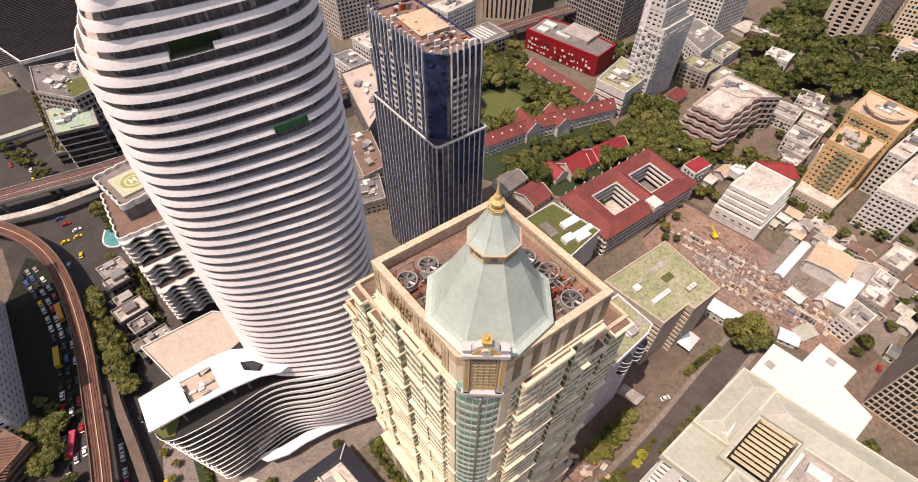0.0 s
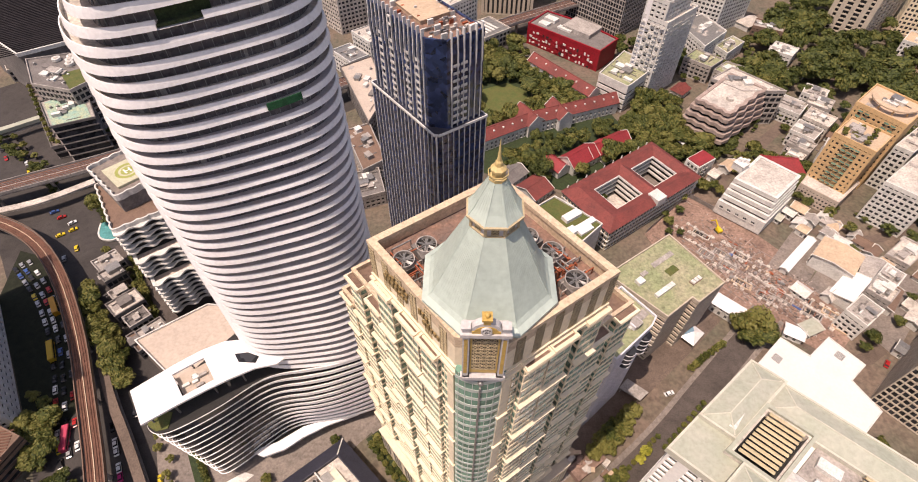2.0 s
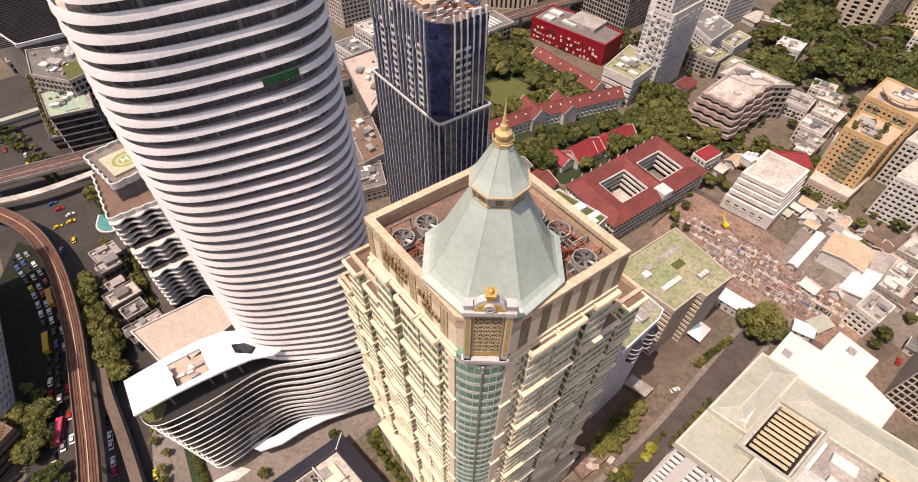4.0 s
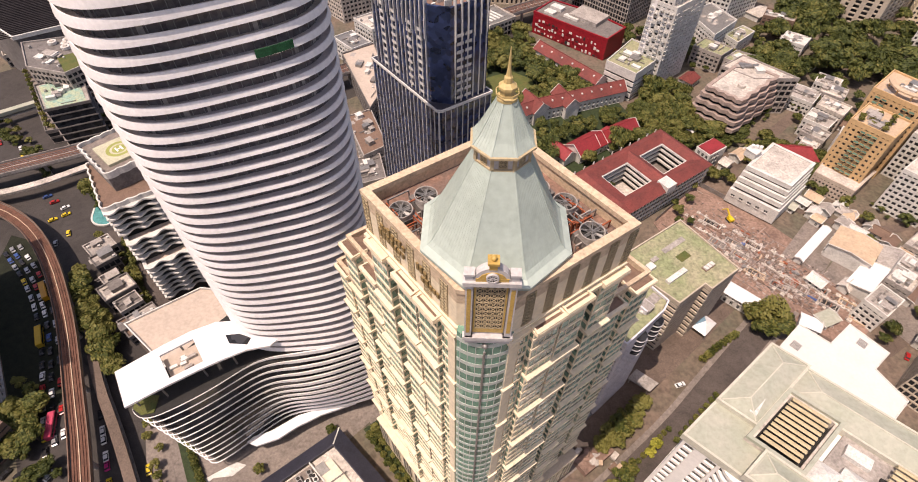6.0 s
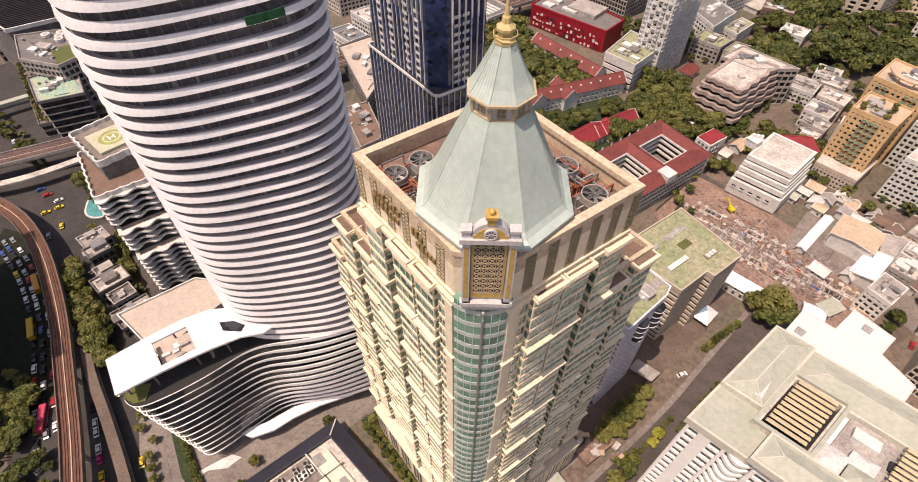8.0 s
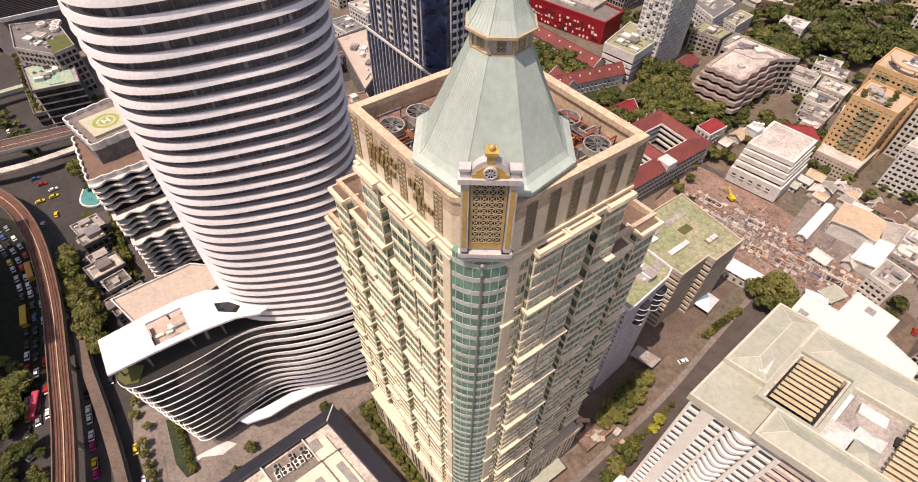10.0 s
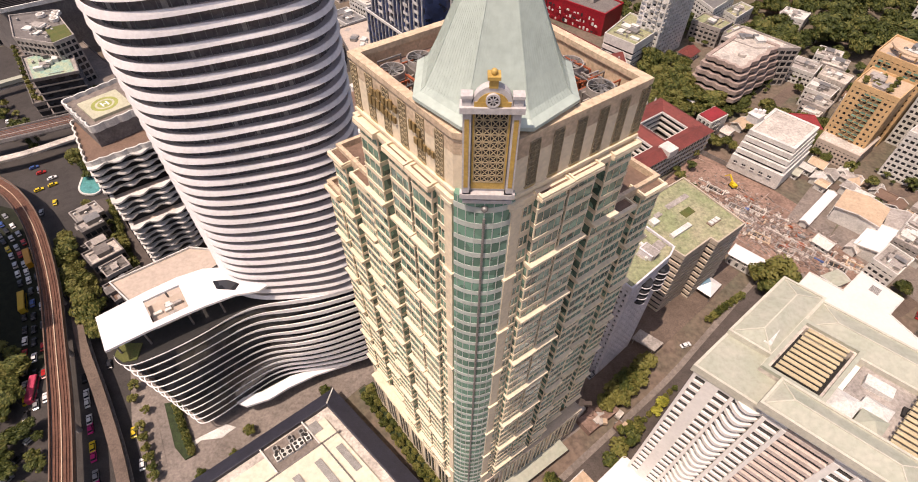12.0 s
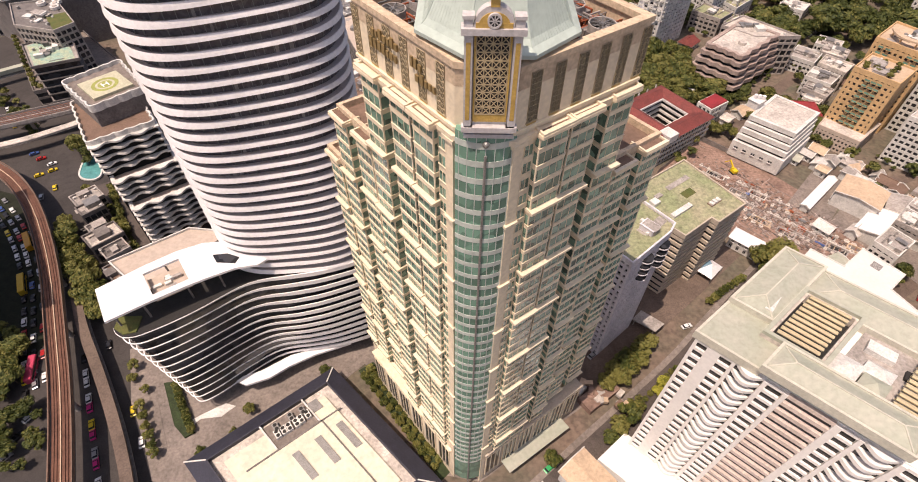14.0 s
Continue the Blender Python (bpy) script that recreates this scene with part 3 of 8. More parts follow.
bmesh.ops.create_icosphere(bm, subdivisions=2, radius=0.42, matrix=pose(3.75, 37.4, 158.2))
part("gold_trim", bm, "gold", gable)
disc = [(1.75 * math.cos(a), 154.1 + 1.75 * math.sin(a)) for a in [math.pi * (i / 12) for i in range(13)]]
bm = bmesh.new()
vs = [[bm.verts.new((3.75 + x * 1.15, 37.5 - y, z)) for x, z in disc] for y in (0.45, 0.6)]
bm.faces.new(vs[1][::-1])
for i in range(13):
    bm.faces.new((vs[0][i], vs[0][(i + 1) % 13], vs[1][(i + 1) % 13], vs[1][i]))
part("gold_arch", bm, "gold", gable)
bm = bmesh.new()
cw = Matrix.Translation((3.75, 36.8, 154.95)) @ Matrix.Rotation(radians(90), 4, 'X')
bmesh.ops.create_cone(bm, cap_ends=True, segments=20, radius1=0.72, radius2=0.72, depth=0.2, matrix=cw)
rose = part("round_window", bm, "dark", gable)
for i in range(8):
    bm = bmesh.new()
    obox(bm, cw @ Matrix.Rotation(math.pi * i / 4, 4, 'Z'), 0.0, -0.06, -0.1, 0.78, 0.06, 0.2)
    part("spoke", bm, "gable", rose)
bm = bmesh.new()
ring(bm, [(0.9 * math.cos(math.pi * i / 12), 0.9 * math.sin(math.pi * i / 12)) for i in range(24)], [(0.68 * math.cos(math.pi * i / 12), 0.68 * math.sin(math.pi * i / 12)) for i in range(24)], -0.1, 0.22)
bmesh.ops.transform(bm, matrix=cw, verts=bm.verts)
part("rim", bm, "gable", rose)
# octagonal roof
DC = (4.6, 49.7)


def octa(r, z):
    k = r / math.cos(radians(22.5))
    return [(DC[0] + k * math.cos(radians(22.5 + 45 * i)), DC[1] + k * math.sin(radians(22.5 + 45 * i))) for i in range(8)]


def loft(bm, levels, cap=True):
    vs = [[bm.verts.new((x, y, z)) for x, y in octa(r, z)] for r, z in levels]
    for a, b in zip(vs, vs[1:]):
        for i in range(8):
            bm.faces.new((a[i], a[(i + 1) % 8], b[(i + 1) % 8], b[i]))
    if cap:
        bm.faces.new(vs[-1])
        bm.faces.new(vs[0][::-1])


bm = bmesh.new()
loft(bm, [(9.3, 146.2), (9.3, 149.6), (9.9, 149.6), (9.9, 150.2)])
drum = part("roof_drum", bm, "cream", tower)
bm = bmesh.new()
for i in range(8):
    p, q = octa(9.32, 0)[i], octa(9.32, 0)[(i + 1) % 8]
    f = frame_of(p, q, 147.4)
    for j in range(5):
        x = dist(p, q) * (j + 0.5) / 5
        obox(bm, f, x - 0.4, -0.1, 0, x + 0.4, 0.05, 1.4)
part("vent_row", bm, "dark", drum)
bm = bmesh.new()
loft(bm, [(10.5, 150.0), (10.5, 150.5), (9.5, 151.0), (8.9, 151.7), (7.7, 154.2), (6.2, 157.8), (4.6, 161.6), (3.4, 164.4)])
roof = part("octagonal_roof", bm, "copper", tower, "pale green sheet metal roof with standing seams")
bm = bmesh.new()
prof = [(9.5, 151.0), (8.9, 151.7), (7.7, 154.2), (6.2, 157.8), (4.6, 161.6), (3.4, 164.4)]
for i in range(8):
    for (r0, z0), (r1, z1) in zip(prof, prof[1:]):
        for t, w in [(j / 15, 0.008) for j in range(1, 15)] + [(0.0, 0.07)]:
            p = Vector((*octa(r0, 0)[i], z0)).lerp(Vector((*octa(r0, 0)[(i + 1) % 8], z0)), t)
            q = Vector((*octa(r1, 0)[i], z1)).lerp(Vector((*octa(r1, 0)[(i + 1) % 8], z1)), t)
            m = Matrix.Translation(p) @ (q - p).to_track_quat('X', 'Z').to_matrix().to_4x4()
            obox(bm, m, 0, -w, -0.05, (q - p).length, w, 0.02 + w * 0.6)
part("roof_seams", bm, "copper", roof)
bm = bmesh.new()
loft(bm, [(3.2, 163.9), (3.2, 166.5)])
lant = part("lantern", bm, "gable", tower)
for i in range(8):
    p, q = octa(3.2, 0)[i], octa(3.2, 0)[(i + 1) % 8]
    L = dist(p, q)
    bm = bmesh.new()
    obox(bm, frame_of(p, q, 0), L / 2 - 0.5, -0.05, 164.7, L / 2 + 0.5, 0.04, 165.9)
    part("lantern_window", bm, "dark", lant)
bm = bmesh.new()
for i in range(8):
    p, q = octa(3.2, 0)[i], octa(3.2, 0)[(i + 1) % 8]
    f = frame_of(p, q, 0)
    L = dist(p, q)
    lattice(bm, f, L / 2 - 0.5, L / 2 + 0.5, 164.7, 165.9, 0.05, 0.5, 0.08)
    obox(bm, f, -0.22, -0.1, 164.2, 0.22, 0.25, 166.4)
    obox(bm, f, 0, -0.1, 164.1, L, 0.25, 164.5)
part("lattice", bm, "lattice", lant)
bm = bmesh.new()
loft(bm, [(3.4, 166.2), (3.95, 166.4), (3.95, 166.7), (3.5, 166.75)])
part("lantern_cornice", bm, "lattice", lant)
bm = bmesh.new()
prof = [(3.7, 166.7), (2.9, 168.0), (2.1, 169.8), (1.35, 171.5), (1.0, 172.3)]
loft(bm, prof)
cap = part("upper_roof", bm, "copper", tower)
bm = bmesh.new()
for i in range(8):
    for (r0, z0), (r1, z1) in zip(prof, prof[1:]):
        for t, w in [(j / 6, 0.025) for j in range(1, 6)] + [(0.0, 0.09)]:
            p = Vector((*octa(r0, 0)[i], z0)).lerp(Vector((*octa(r0, 0)[(i + 1) % 8], z0)), t)
            q = Vector((*octa(r1, 0)[i], z1)).lerp(Vector((*octa(r1, 0)[(i + 1) % 8], z1)), t)
            m = Matrix.Translation(p) @ (q - p).to_track_quat('X', 'Z').to_matrix().to_4x4()
            obox(bm, m, 0, -w, -0.05, (q - p).length, w, 0.02 + w * 0.6)
part("roof_seams", bm, "copper", cap)
bm = bmesh.new()
loft(bm, [(0.9, 171.9), (1.15, 172.2), (1.15, 172.5), (0.8, 172.7), (0.8, 173.5), (1.0, 173.6), (1.0, 173.9), (0.5, 174.3), (0.45, 174.9), (0.3, 175.1), (0.2, 175.9), (0.04, 178.4)])
loft(bm, [(1.3, 173.0), (1.3, 173.2), (1.2, 173.2)], cap=False)
part("finial", bm, "pale_gold", tower, "gilded spire with a balustrade ring")
# cooling fans and pipes on the roof deck


def cooling_unit(x, y, r, rz):
    u = thing("cooling_unit", "dusty grey rooftop cooling tower with a large round fan", "cooling unit", (x, y, 146.3), rz, "cooling units on the tower roof")
    bm = bmesh.new()
    box(bm, -r * 1.15, -r * 1.1, 0, r * 1.15, r * 1.1, 1.6)
    part("casing", bm, "concrete_dark", u)
    bm = bmesh.new()
    ring(bm, [(r * 1.07 * math.cos(math.pi * i / 14), r * 1.07 * math.sin(math.pi * i / 14)) for i in range(28)], [(r * 0.98 * math.cos(math.pi * i / 14), r * 0.98 * math.sin(math.pi * i / 14)) for i in range(28)], 1.5, 2.5)
    part("fan_ring", bm, "concrete", u)
    bm = bmesh.new()
    bmesh.ops.create_cone(bm, cap_ends=True, segments=24, radius1=r * 0.98, radius2=r * 0.98, depth=0.1, matrix=pose(0, 0, 1.75))
    part("fan_well", bm, "dark", u)
    for i in range(6):
        bm = bmesh.new()
        obox(bm, Matrix.Translation((0, 0, 2.0)) @ Matrix.Rotation(math.pi * i / 3, 4, 'Z') @ Matrix.Rotation(0.4, 4, 'X'), 0.2, -0.22, -0.02, r * 0.92, 0.22, 0.03)
        part("fan_blade", bm, "steel", u)
    bm = bmesh.new()
    bmesh.ops.create_cone(bm, cap_ends=True, segments=12, radius1=0.35, radius2=0.35, depth=0.5, matrix=pose(0, 0, 2.1))
    part("fan_hub", bm, "steel", u)
    for i in range(4):
        bm = bmesh.new()
        obox(bm, Matrix.Rotation(math.pi * i / 4, 4, 'Z'), -r, -0.05, 2.45 + i * 0.004, r, 0.05, 2.55 + i * 0.004)
        part("guard_bar", bm, "steel", u)
    return u


for x, y, r in ((-9.6, 54.6, 1.75), (-6.0, 58.0, 1.75), (19.0, 51.2, 1.8), (15.6, 57.2, 1.8), (11.6, 60.4, 1.8)):
    cooling_unit(x, y, r, 36)
rng = random.Random(5)
pipes = thing("roof_pipes", "orange-red pipework and frames on the roof deck", "pipes", (0, 0, 146.3))
for i in range(60):
    left = i % 2
    base = Vector((-7.5, 55.0)) if left else Vector((17.5, 54.0))
    d = CU if rng.random() < 0.5 else CV
    p = base + CU * rng.uniform(-3.5, 3.5) * (1 if left else 0.8) + CV * rng.uniform(-4.5, 4)
    bm = bmesh.new()
    f = frame_of(p, p + d, rng.uniform(0.5, 2.4))
    L = rng.uniform(1.5, 4)
    obox(bm, f, -L / 2, -0.1, 0, L / 2, 0.1, 0.2)
    obox(bm, f, -L / 2, -0.08, -2.0, -L / 2 + 0.16, 0.08, 0.1)
    obox(bm, f, L / 2 - 0.16, -0.08, -2.0, L / 2, 0.08, 0.1)
    part("pipe_frame", bm, rng.choice(["rust", "rust", "concrete", "steel"]), pipes)

# ---- the white tower of stacked curved balconies ----
WC = Vector((-54.7, 105.2))
PITCH = 3.45


def wave(a, b, t):
    t = min(max((t - a) / (b - a), 0.0), 1.0)
    return t * t * (3 - 2 * t)


def ramp(z, pts):
    """A height read off a bent line of (z, value) pairs."""
    for (a, u), (b, v) in zip(pts, pts[1:]):
        if z <= b:
            return u + (v - u) * min(max((z - a) / (b - a), 0.0), 1.0)
    return pts[-1][1]


RECEDE = ((148, 0.0), (155, 1.0), (163, 3.0), (171, 5.6), (176, 8.5), (180, 11.0), (190, 14.0), (232, 17.0))
NOSE = ((148, 0.0), (156, 1.0), (163, 1.8), (170.4, 2.4), (173.9, 4.6), (177.3, 7.4), (180.8, 10.0), (190, 14.0), (232, 17.0))


def contour(z, inset=0.0, n=120):
    """The outline of the white tower at a height: it turns as it rises, and its garden side steps back near the top, with open lobes at the corner."""
    s = min(max((z - 60) / 93, -0.1), 1.1)
    cx, cy = -53.76 - 1.81 * s, 105.34 - 0.36 * s
    A, B, e, t = 25.19 - 0.29 * s - inset, 23.0 - 1.83 * s - inset, 3.0 + 0.29 * s, radians(8.6 + 21.1 * s)
    out = []
    for i in range(n):
        a = 2 * math.pi * i / n
        ca, sa = math.cos(a), math.sin(a)
        r = 1 / (abs(ca / A) ** e + abs(sa / B) ** e) ** (1 / e)
        x, y = r * ca, r * sa
        X, Y = cx + x * math.cos(t) - y * math.sin(t), cy + x * math.sin(t) + y * math.cos(t)
        back = wave(87, 99, Y)
        front = ramp(z + (6 if inset else 0), NOSE)
        X += (ramp(z, RECEDE) * back + front * (1 - back)) * min(max((cx - X) / 22.0, 0.0), 1.0)
        X -= 1.5 * wave(158, 185, z) * min(max((X - cx) / 22.0, 0.0), 1.0)
        out.append((X, Y))
    return out


white_tower = thing("white_tower", "white apartment tower of stacked curving balcony bands", "tower")
bm = bmesh.new()
prev = None
for j in range(0, 41):
    z = 50.5 + j * 4.6
    vs = [bm.verts.new((x, y, z)) for x, y in contour(max(z, 52), 2.3)]
    if prev:
        for i in range(120):
            bm.faces.new((prev[i], prev[(i + 1) % 120], vs[(i + 1) % 120], vs[i]))
    prev = vs
bm.faces.new(prev)
part("glazing", bm, "glass_w", white_tower, "dark recessed window walls")
NET, HOLE = 27, (33,)
curtain_rng = random.Random(61)
for k in range(-2, 52):
    z = 60 + PITCH * k
    o = contour(z)
    n = len(o)
    c = (WC.x, WC.y)

    def pull(p, d):
        v = Vector((c[0] - p[0], c[1] - p[1])).normalized()
        return (p[0] + v.x * d, p[1] + v.y * d)
    bm = bmesh.new()
    skip = set()
    if k == NET:
        skip = {i for i in range(n) if -40.6 < o[i][0] < -34.5 and o[i][1] < 100}
    if k in HOLE:
        skip = {i for i in range(n) if -52.6 < o[i][0] < -44.4 and o[i][1] < 100}
    rows = []
    for i, p in enumerate(o):
        a = math.degrees(math.atan2(p[1] - c[1], p[0] - c[0])) % 360
        side = max(0.0, math.cos(radians(a - 202))) ** 4
        hgt = 0.85 + (0.5 * (1 - wave(262, 315, a)) if a > 120 else 0.0) + (0.9 if k < 29 else 0.7) * side + 0.3 * wave(24, 30, k) + 0.45 * max(0.0, math.cos(radians(a - 20))) ** 2
        deep = 3.4 if k < 29 else 3.4 + 6 * side
        z1 = z - 0.5 + hgt
        rows.append([bm.verts.new((*pull(p, deep), z - 0.5)), bm.verts.new((*pull(p, 0.15), z - 0.55)), bm.verts.new((*p, z - 0.47)), bm.verts.new((*pull(p, 0.2), z - 0.47 + hgt * 0.5)),
                     bm.verts.new((*pull(p, 0.45), z1)), bm.verts.new((*pull(p, 0.7), z1 + 0.02)), bm.verts.new((*pull(p, 0.74), z - 0.1))])
    for i in range(n):
        j = (i + 1) % n
        if i in skip and j in skip:
            bm.faces.new((rows[i][0], rows[j][0], rows[j][1], rows[i][1]))
            continue
        for s in range(6):
            bm.faces.new((rows[i][s], rows[j][s], rows[j][s + 1], rows[i][s + 1]))
    part("balcony_band", bm, "white", white_tower)
    bm = bmesh.new()
    q = contour(z, 2.3)
    ring(bm, [pull(p, 0.72) for p in o], [pull(p, 1.5 if k < 29 else 3.0) for p in q], z - 0.1, z + 0.22)
    part("balcony_floor", bm, "deck_grey" if k < 28 else "pale", white_tower)
    # mullions of the window wall, with a pale curtain drawn here and there
    g = contour(z + 1.6, 2.26)
    bm, bm_c = bmesh.new(), bmesh.new()
    for i in range(0, n, 2):
        f = frame_of(g[i], g[(i + 2) % n], z)
        obox(bm, f, -0.07, -0.3, 0.1, 0.07, 0.16, PITCH - 0.55)
        if curtain_rng.random() < 0.13:
            L = dist(g[i], g[(i + 2) % n])
            a = curtain_rng.uniform(0.1, 0.5) * L
            obox(bm_c, f, a, -0.3, 0.25, a + curtain_rng.uniform(0.25, 0.5) * L, 0.07, PITCH - 0.6)
    tagged(part("mullions", bm, "steel", white_tower), kind="stuff")
    tagged(part("curtains", bm_c, "concrete", white_tower, "pale curtains drawn behind some windows"), kind="stuff")
    bm = bmesh.new()
    inner = contour(z + 2.0, 2.24)
    ring(bm, inner, contour(z + 2.0, 2.5), z + 2.15, z + 2.32)
    part("window_rail", bm, "steel", white_tower)
# scaffold net and the open green terrace
o = contour(60 + PITCH * NET)
idx = [i for i in range(120) if -41.0 < o[i][0] < -34.0 and o[i][1] < 100]
bm = bmesh.new()
for i in idx[:-1]:
    p, q = o[i], o[i + 1]
    f = frame_of(p, q, 60 + PITCH * NET - 0.4)
    obox(bm, f, 0, -0.1, 0, dist(p, q), 0.08, 1.7)
part("scaffold_net", bm, "net", white_tower, "green scaffold net over one balcony")
ZT = 60 + PITCH * HOLE[0]
lip, wall_l = contour(ZT, 0.5), contour(ZT, 2.12)
bm = bmesh.new()
along = [i for i in range(120) if -52.8 < lip[i][0] < -44.2 and lip[i][1] < 100]
rows = []
for i in along + [along[-1] + 1]:
    (x0, y0), (x1, y1) = lip[i], wall_l[i]
    xm, ym = x1 + 0.1 * (x0 - x1), y1 + 0.1 * (y0 - y1)
    rows.append([bm.verts.new(v) for v in ((x0, y0, ZT - 0.3), (x0, y0, ZT + 0.25), (xm, ym, ZT + 0.25), (xm, ym, ZT + 2.9), (x1, y1, ZT + 2.9), (x1, y1, ZT - 0.3))])
for p, q in zip(rows, rows[1:]):
    for j in range(6):
        bm.faces.new((p[j], q[j], q[(j + 1) % 6], p[(j + 1) % 6]))
bm.faces.new(rows[0])
bm.faces.new(rows[-1][::-1])
part("terrace_planting", bm, "hedge", white_tower, "dark green planting on an open terrace")

# podium wing of the white tower: flowing louvred front
WING = [(-99.0, 68.5), (-100.6, 64.5), (-99.4, 61.0), (-96.2, 58.8), (-92.5, 59.0), (-88.0, 61.4), (-82.5, 65.0), (-77.0, 69.2), (-72.5, 73.2), (-68.5, 76.6), (-64.5, 78.9), (-60.0, 80.2),
        (-55.0, 80.9), (-50.0, 81.8), (-45.0, 82.8), (-40.0, 84.4), (-34.0, 86.8), (-28.0, 90.2), (-18.0, 97.0), (-8.0, 103.5), (-4.0, 114.0), (-40.0, 125.0), (-60.0, 118.0), (-80.0, 98.0), (-92.0, 80.0)]


def smooth(pts, times=2, closed=True):
    for _ in range(times):
        out = []
        for i in range(len(pts) if closed else len(pts) - 1):
            p, q = pts[i], pts[(i + 1) % len(pts)]
            out += [(0.75 * p[0] + 0.25 * q[0], 0.75 * p[1] + 0.25 * q[1]), (0.25 * p[0] + 0.75 * q[0], 0.25 * p[1] + 0.75 * q[1])]
        pts = out
    return pts


def wing_at(z):
    """The wing's outline: its tip leans out towards the top, its waist moves in."""
    s = (z - 8) / 44
    out = []
    for x, y in smooth(WING, 1):
        w = max(0.0, min(1.0, (-76 - x) / 22))
        m = math.exp(-((x + 55) / 14) ** 2) if y < 90 else 0
        out.append((x + 6.5 * w * (1 - s), y + 1.2 * w * (1 - s) - 2.0 * m * math.sin(math.pi * s)))
    return smooth(out, 1)


wing = thing("podium_wing", "low glass wing with flowing white sun louvres beside the white tower", "podium")
bm = bmesh.new()
lev = [wing_at(z) for z in (6, 20, 36, 51)]
vs = [[bm.verts.new((*q, z)) for q in offset(l, -1.3)] for l, z in zip(lev, (6, 20, 36, 51))]
for a, b in zip(vs, vs[1:]):
    for i in range(len(a)):
        bm.faces.new((a[i], a[(i + 1) % len(a)], b[(i + 1) % len(a)], b[i]))
part("glazing", bm, "glass", wing)
for i in range(13):
    z = 8.0 + i * 3.6
    o = wing_at(z)
    full = offset(o, -1.4)
    inn = [(q[0] + (r[0] - q[0]) * k, q[1] + (r[1] - q[1]) * k) for q, r, k in ((q, r, 0.22 + 0.78 * wave(-76, -46, q[0])) for q, r in zip(o, full))]
    bm = bmesh.new()
    n = len(o)
    rows = []
    for q, r in zip(o, inn):
        w = wave(-80, -48, q[0])
        hgt = 0.06 + 1.45 * w
        v = [bm.verts.new((*r, z - 0.1)), bm.verts.new((*q, z - 0.15)), bm.verts.new((q[0] * 0.97 + r[0] * 0.03, q[1] * 0.97 + r[1] * 0.03, z + hgt)), bm.verts.new((q[0] * 0.7 + r[0] * 0.3, q[1] * 0.7 + r[1] * 0.3, z + hgt)), bm.verts.new((*r, z + 0.1))]
        rows.append(v)
    for a in range(n):
        b = (a + 1) % n
        for s in range(5):
            t = (s + 1) % 5
            bm.faces.new((rows[a][s], rows[b][s], rows[b][t], rows[a][t]))
    part("louvre", bm, "white", wing)
# terrace coloured near black for the shade under the canopy
bm = bmesh.new()
prism(bm, offset(wing_at(51.5), -0.2), 51.0, 51.6)
part("roof_terrace", bm, "dark", wing)
bm = bmesh.new()
prism(bm, [(-99.3, 65.5), (-98.8, 61.5), (-95.5, 59.6), (-92.0, 60.6), (-92.6, 66.0)], 51.6, 52.0)
part("lawn", bm, "grass", wing)
# white roof canopy with an opening
CAN = [(-104.0, 69.3), (-96.2, 58.5), (-87.4, 65.1), (-80.0, 70.2), (-74.0, 74.0), (-66.7, 78.0), (-60.0, 79.6), (-56, 84), (-62, 92), (-71.6, 88.5), (-79.4, 87.6), (-86.3, 84.0), (-93.1, 78.8)]
bm = bmesh.new()
HO = [(-92.8, 75.1), (-86.9, 67.9), (-78.7, 73.7), (-84.6, 81.3)]
out_v = {z: [bm.verts.new((x, y, z)) for x, y in CAN] for z in (59.2, 60.0)}
in_v = {z: [bm.verts.new((x, y, z)) for x, y in HO] for z in (59.2, 60.0)}
for i in range(13):
    bm.faces.new((out_v[59.2][i], out_v[59.2][(i + 1) % 13], out_v[60.0][(i + 1) % 13], out_v[60.0][i]))
for i in range(4):
    bm.faces.new((in_v[59.2][i], in_v[60.0][i], in_v[60.0][(i + 1) % 4], in_v[59.2][(i + 1) % 4]))
for z in (59.2, 60.0):
    o, h = out_v[z], in_v[z]
    for f in ((o[0], o[1], h[1], h[0]), (o[1], o[2], h[1]), (o[2], o[3], h[2], h[1]), (o[3], o[4], h[2]), (o[4], o[5], o[10], h[2]), (o[5], o[6], o[7], o[8], o[9], o[10]), (o[10], o[11], h[3], h[2]), (o[11], o[12], h[3]), (o[12], o[0], h[0], h[3])):
        bm.faces.new(f)
canopy = part("canopy", bm, "white", wing, "white cantilevered roof with a square opening")
bm = bmesh.new()
prism(bm, HO, 56.6, 56.9)
part("opening_floor", bm, "pink", wing)
rng = random.Random(9)
for i in range(7):
    bm = bmesh.new()
    x, y = -85.8 + rng.uniform(-3, 3), 74.6 + rng.uniform(-2.6, 2.6)
    obox(bm, pose(x, y, 57.6, 0, 0, 36), -rng.uniform(0.5, 1.3), -0.5, -0.7, rng.uniform(0.5, 1.3), 0.5, rng.uniform(0.2, 0.9))
    part("plant_box", bm, rng.choice(["steel", "concrete", "white_old"]), wing)
bm = bmesh.new()
prism(bm, [(-74.8, 82.9), (-72.6, 80.0), (-67.0, 79.8), (-66.4, 82.2), (-70.5, 83.6)], 60.0, 60.06)
part("skylight", bm, "glass", wing)
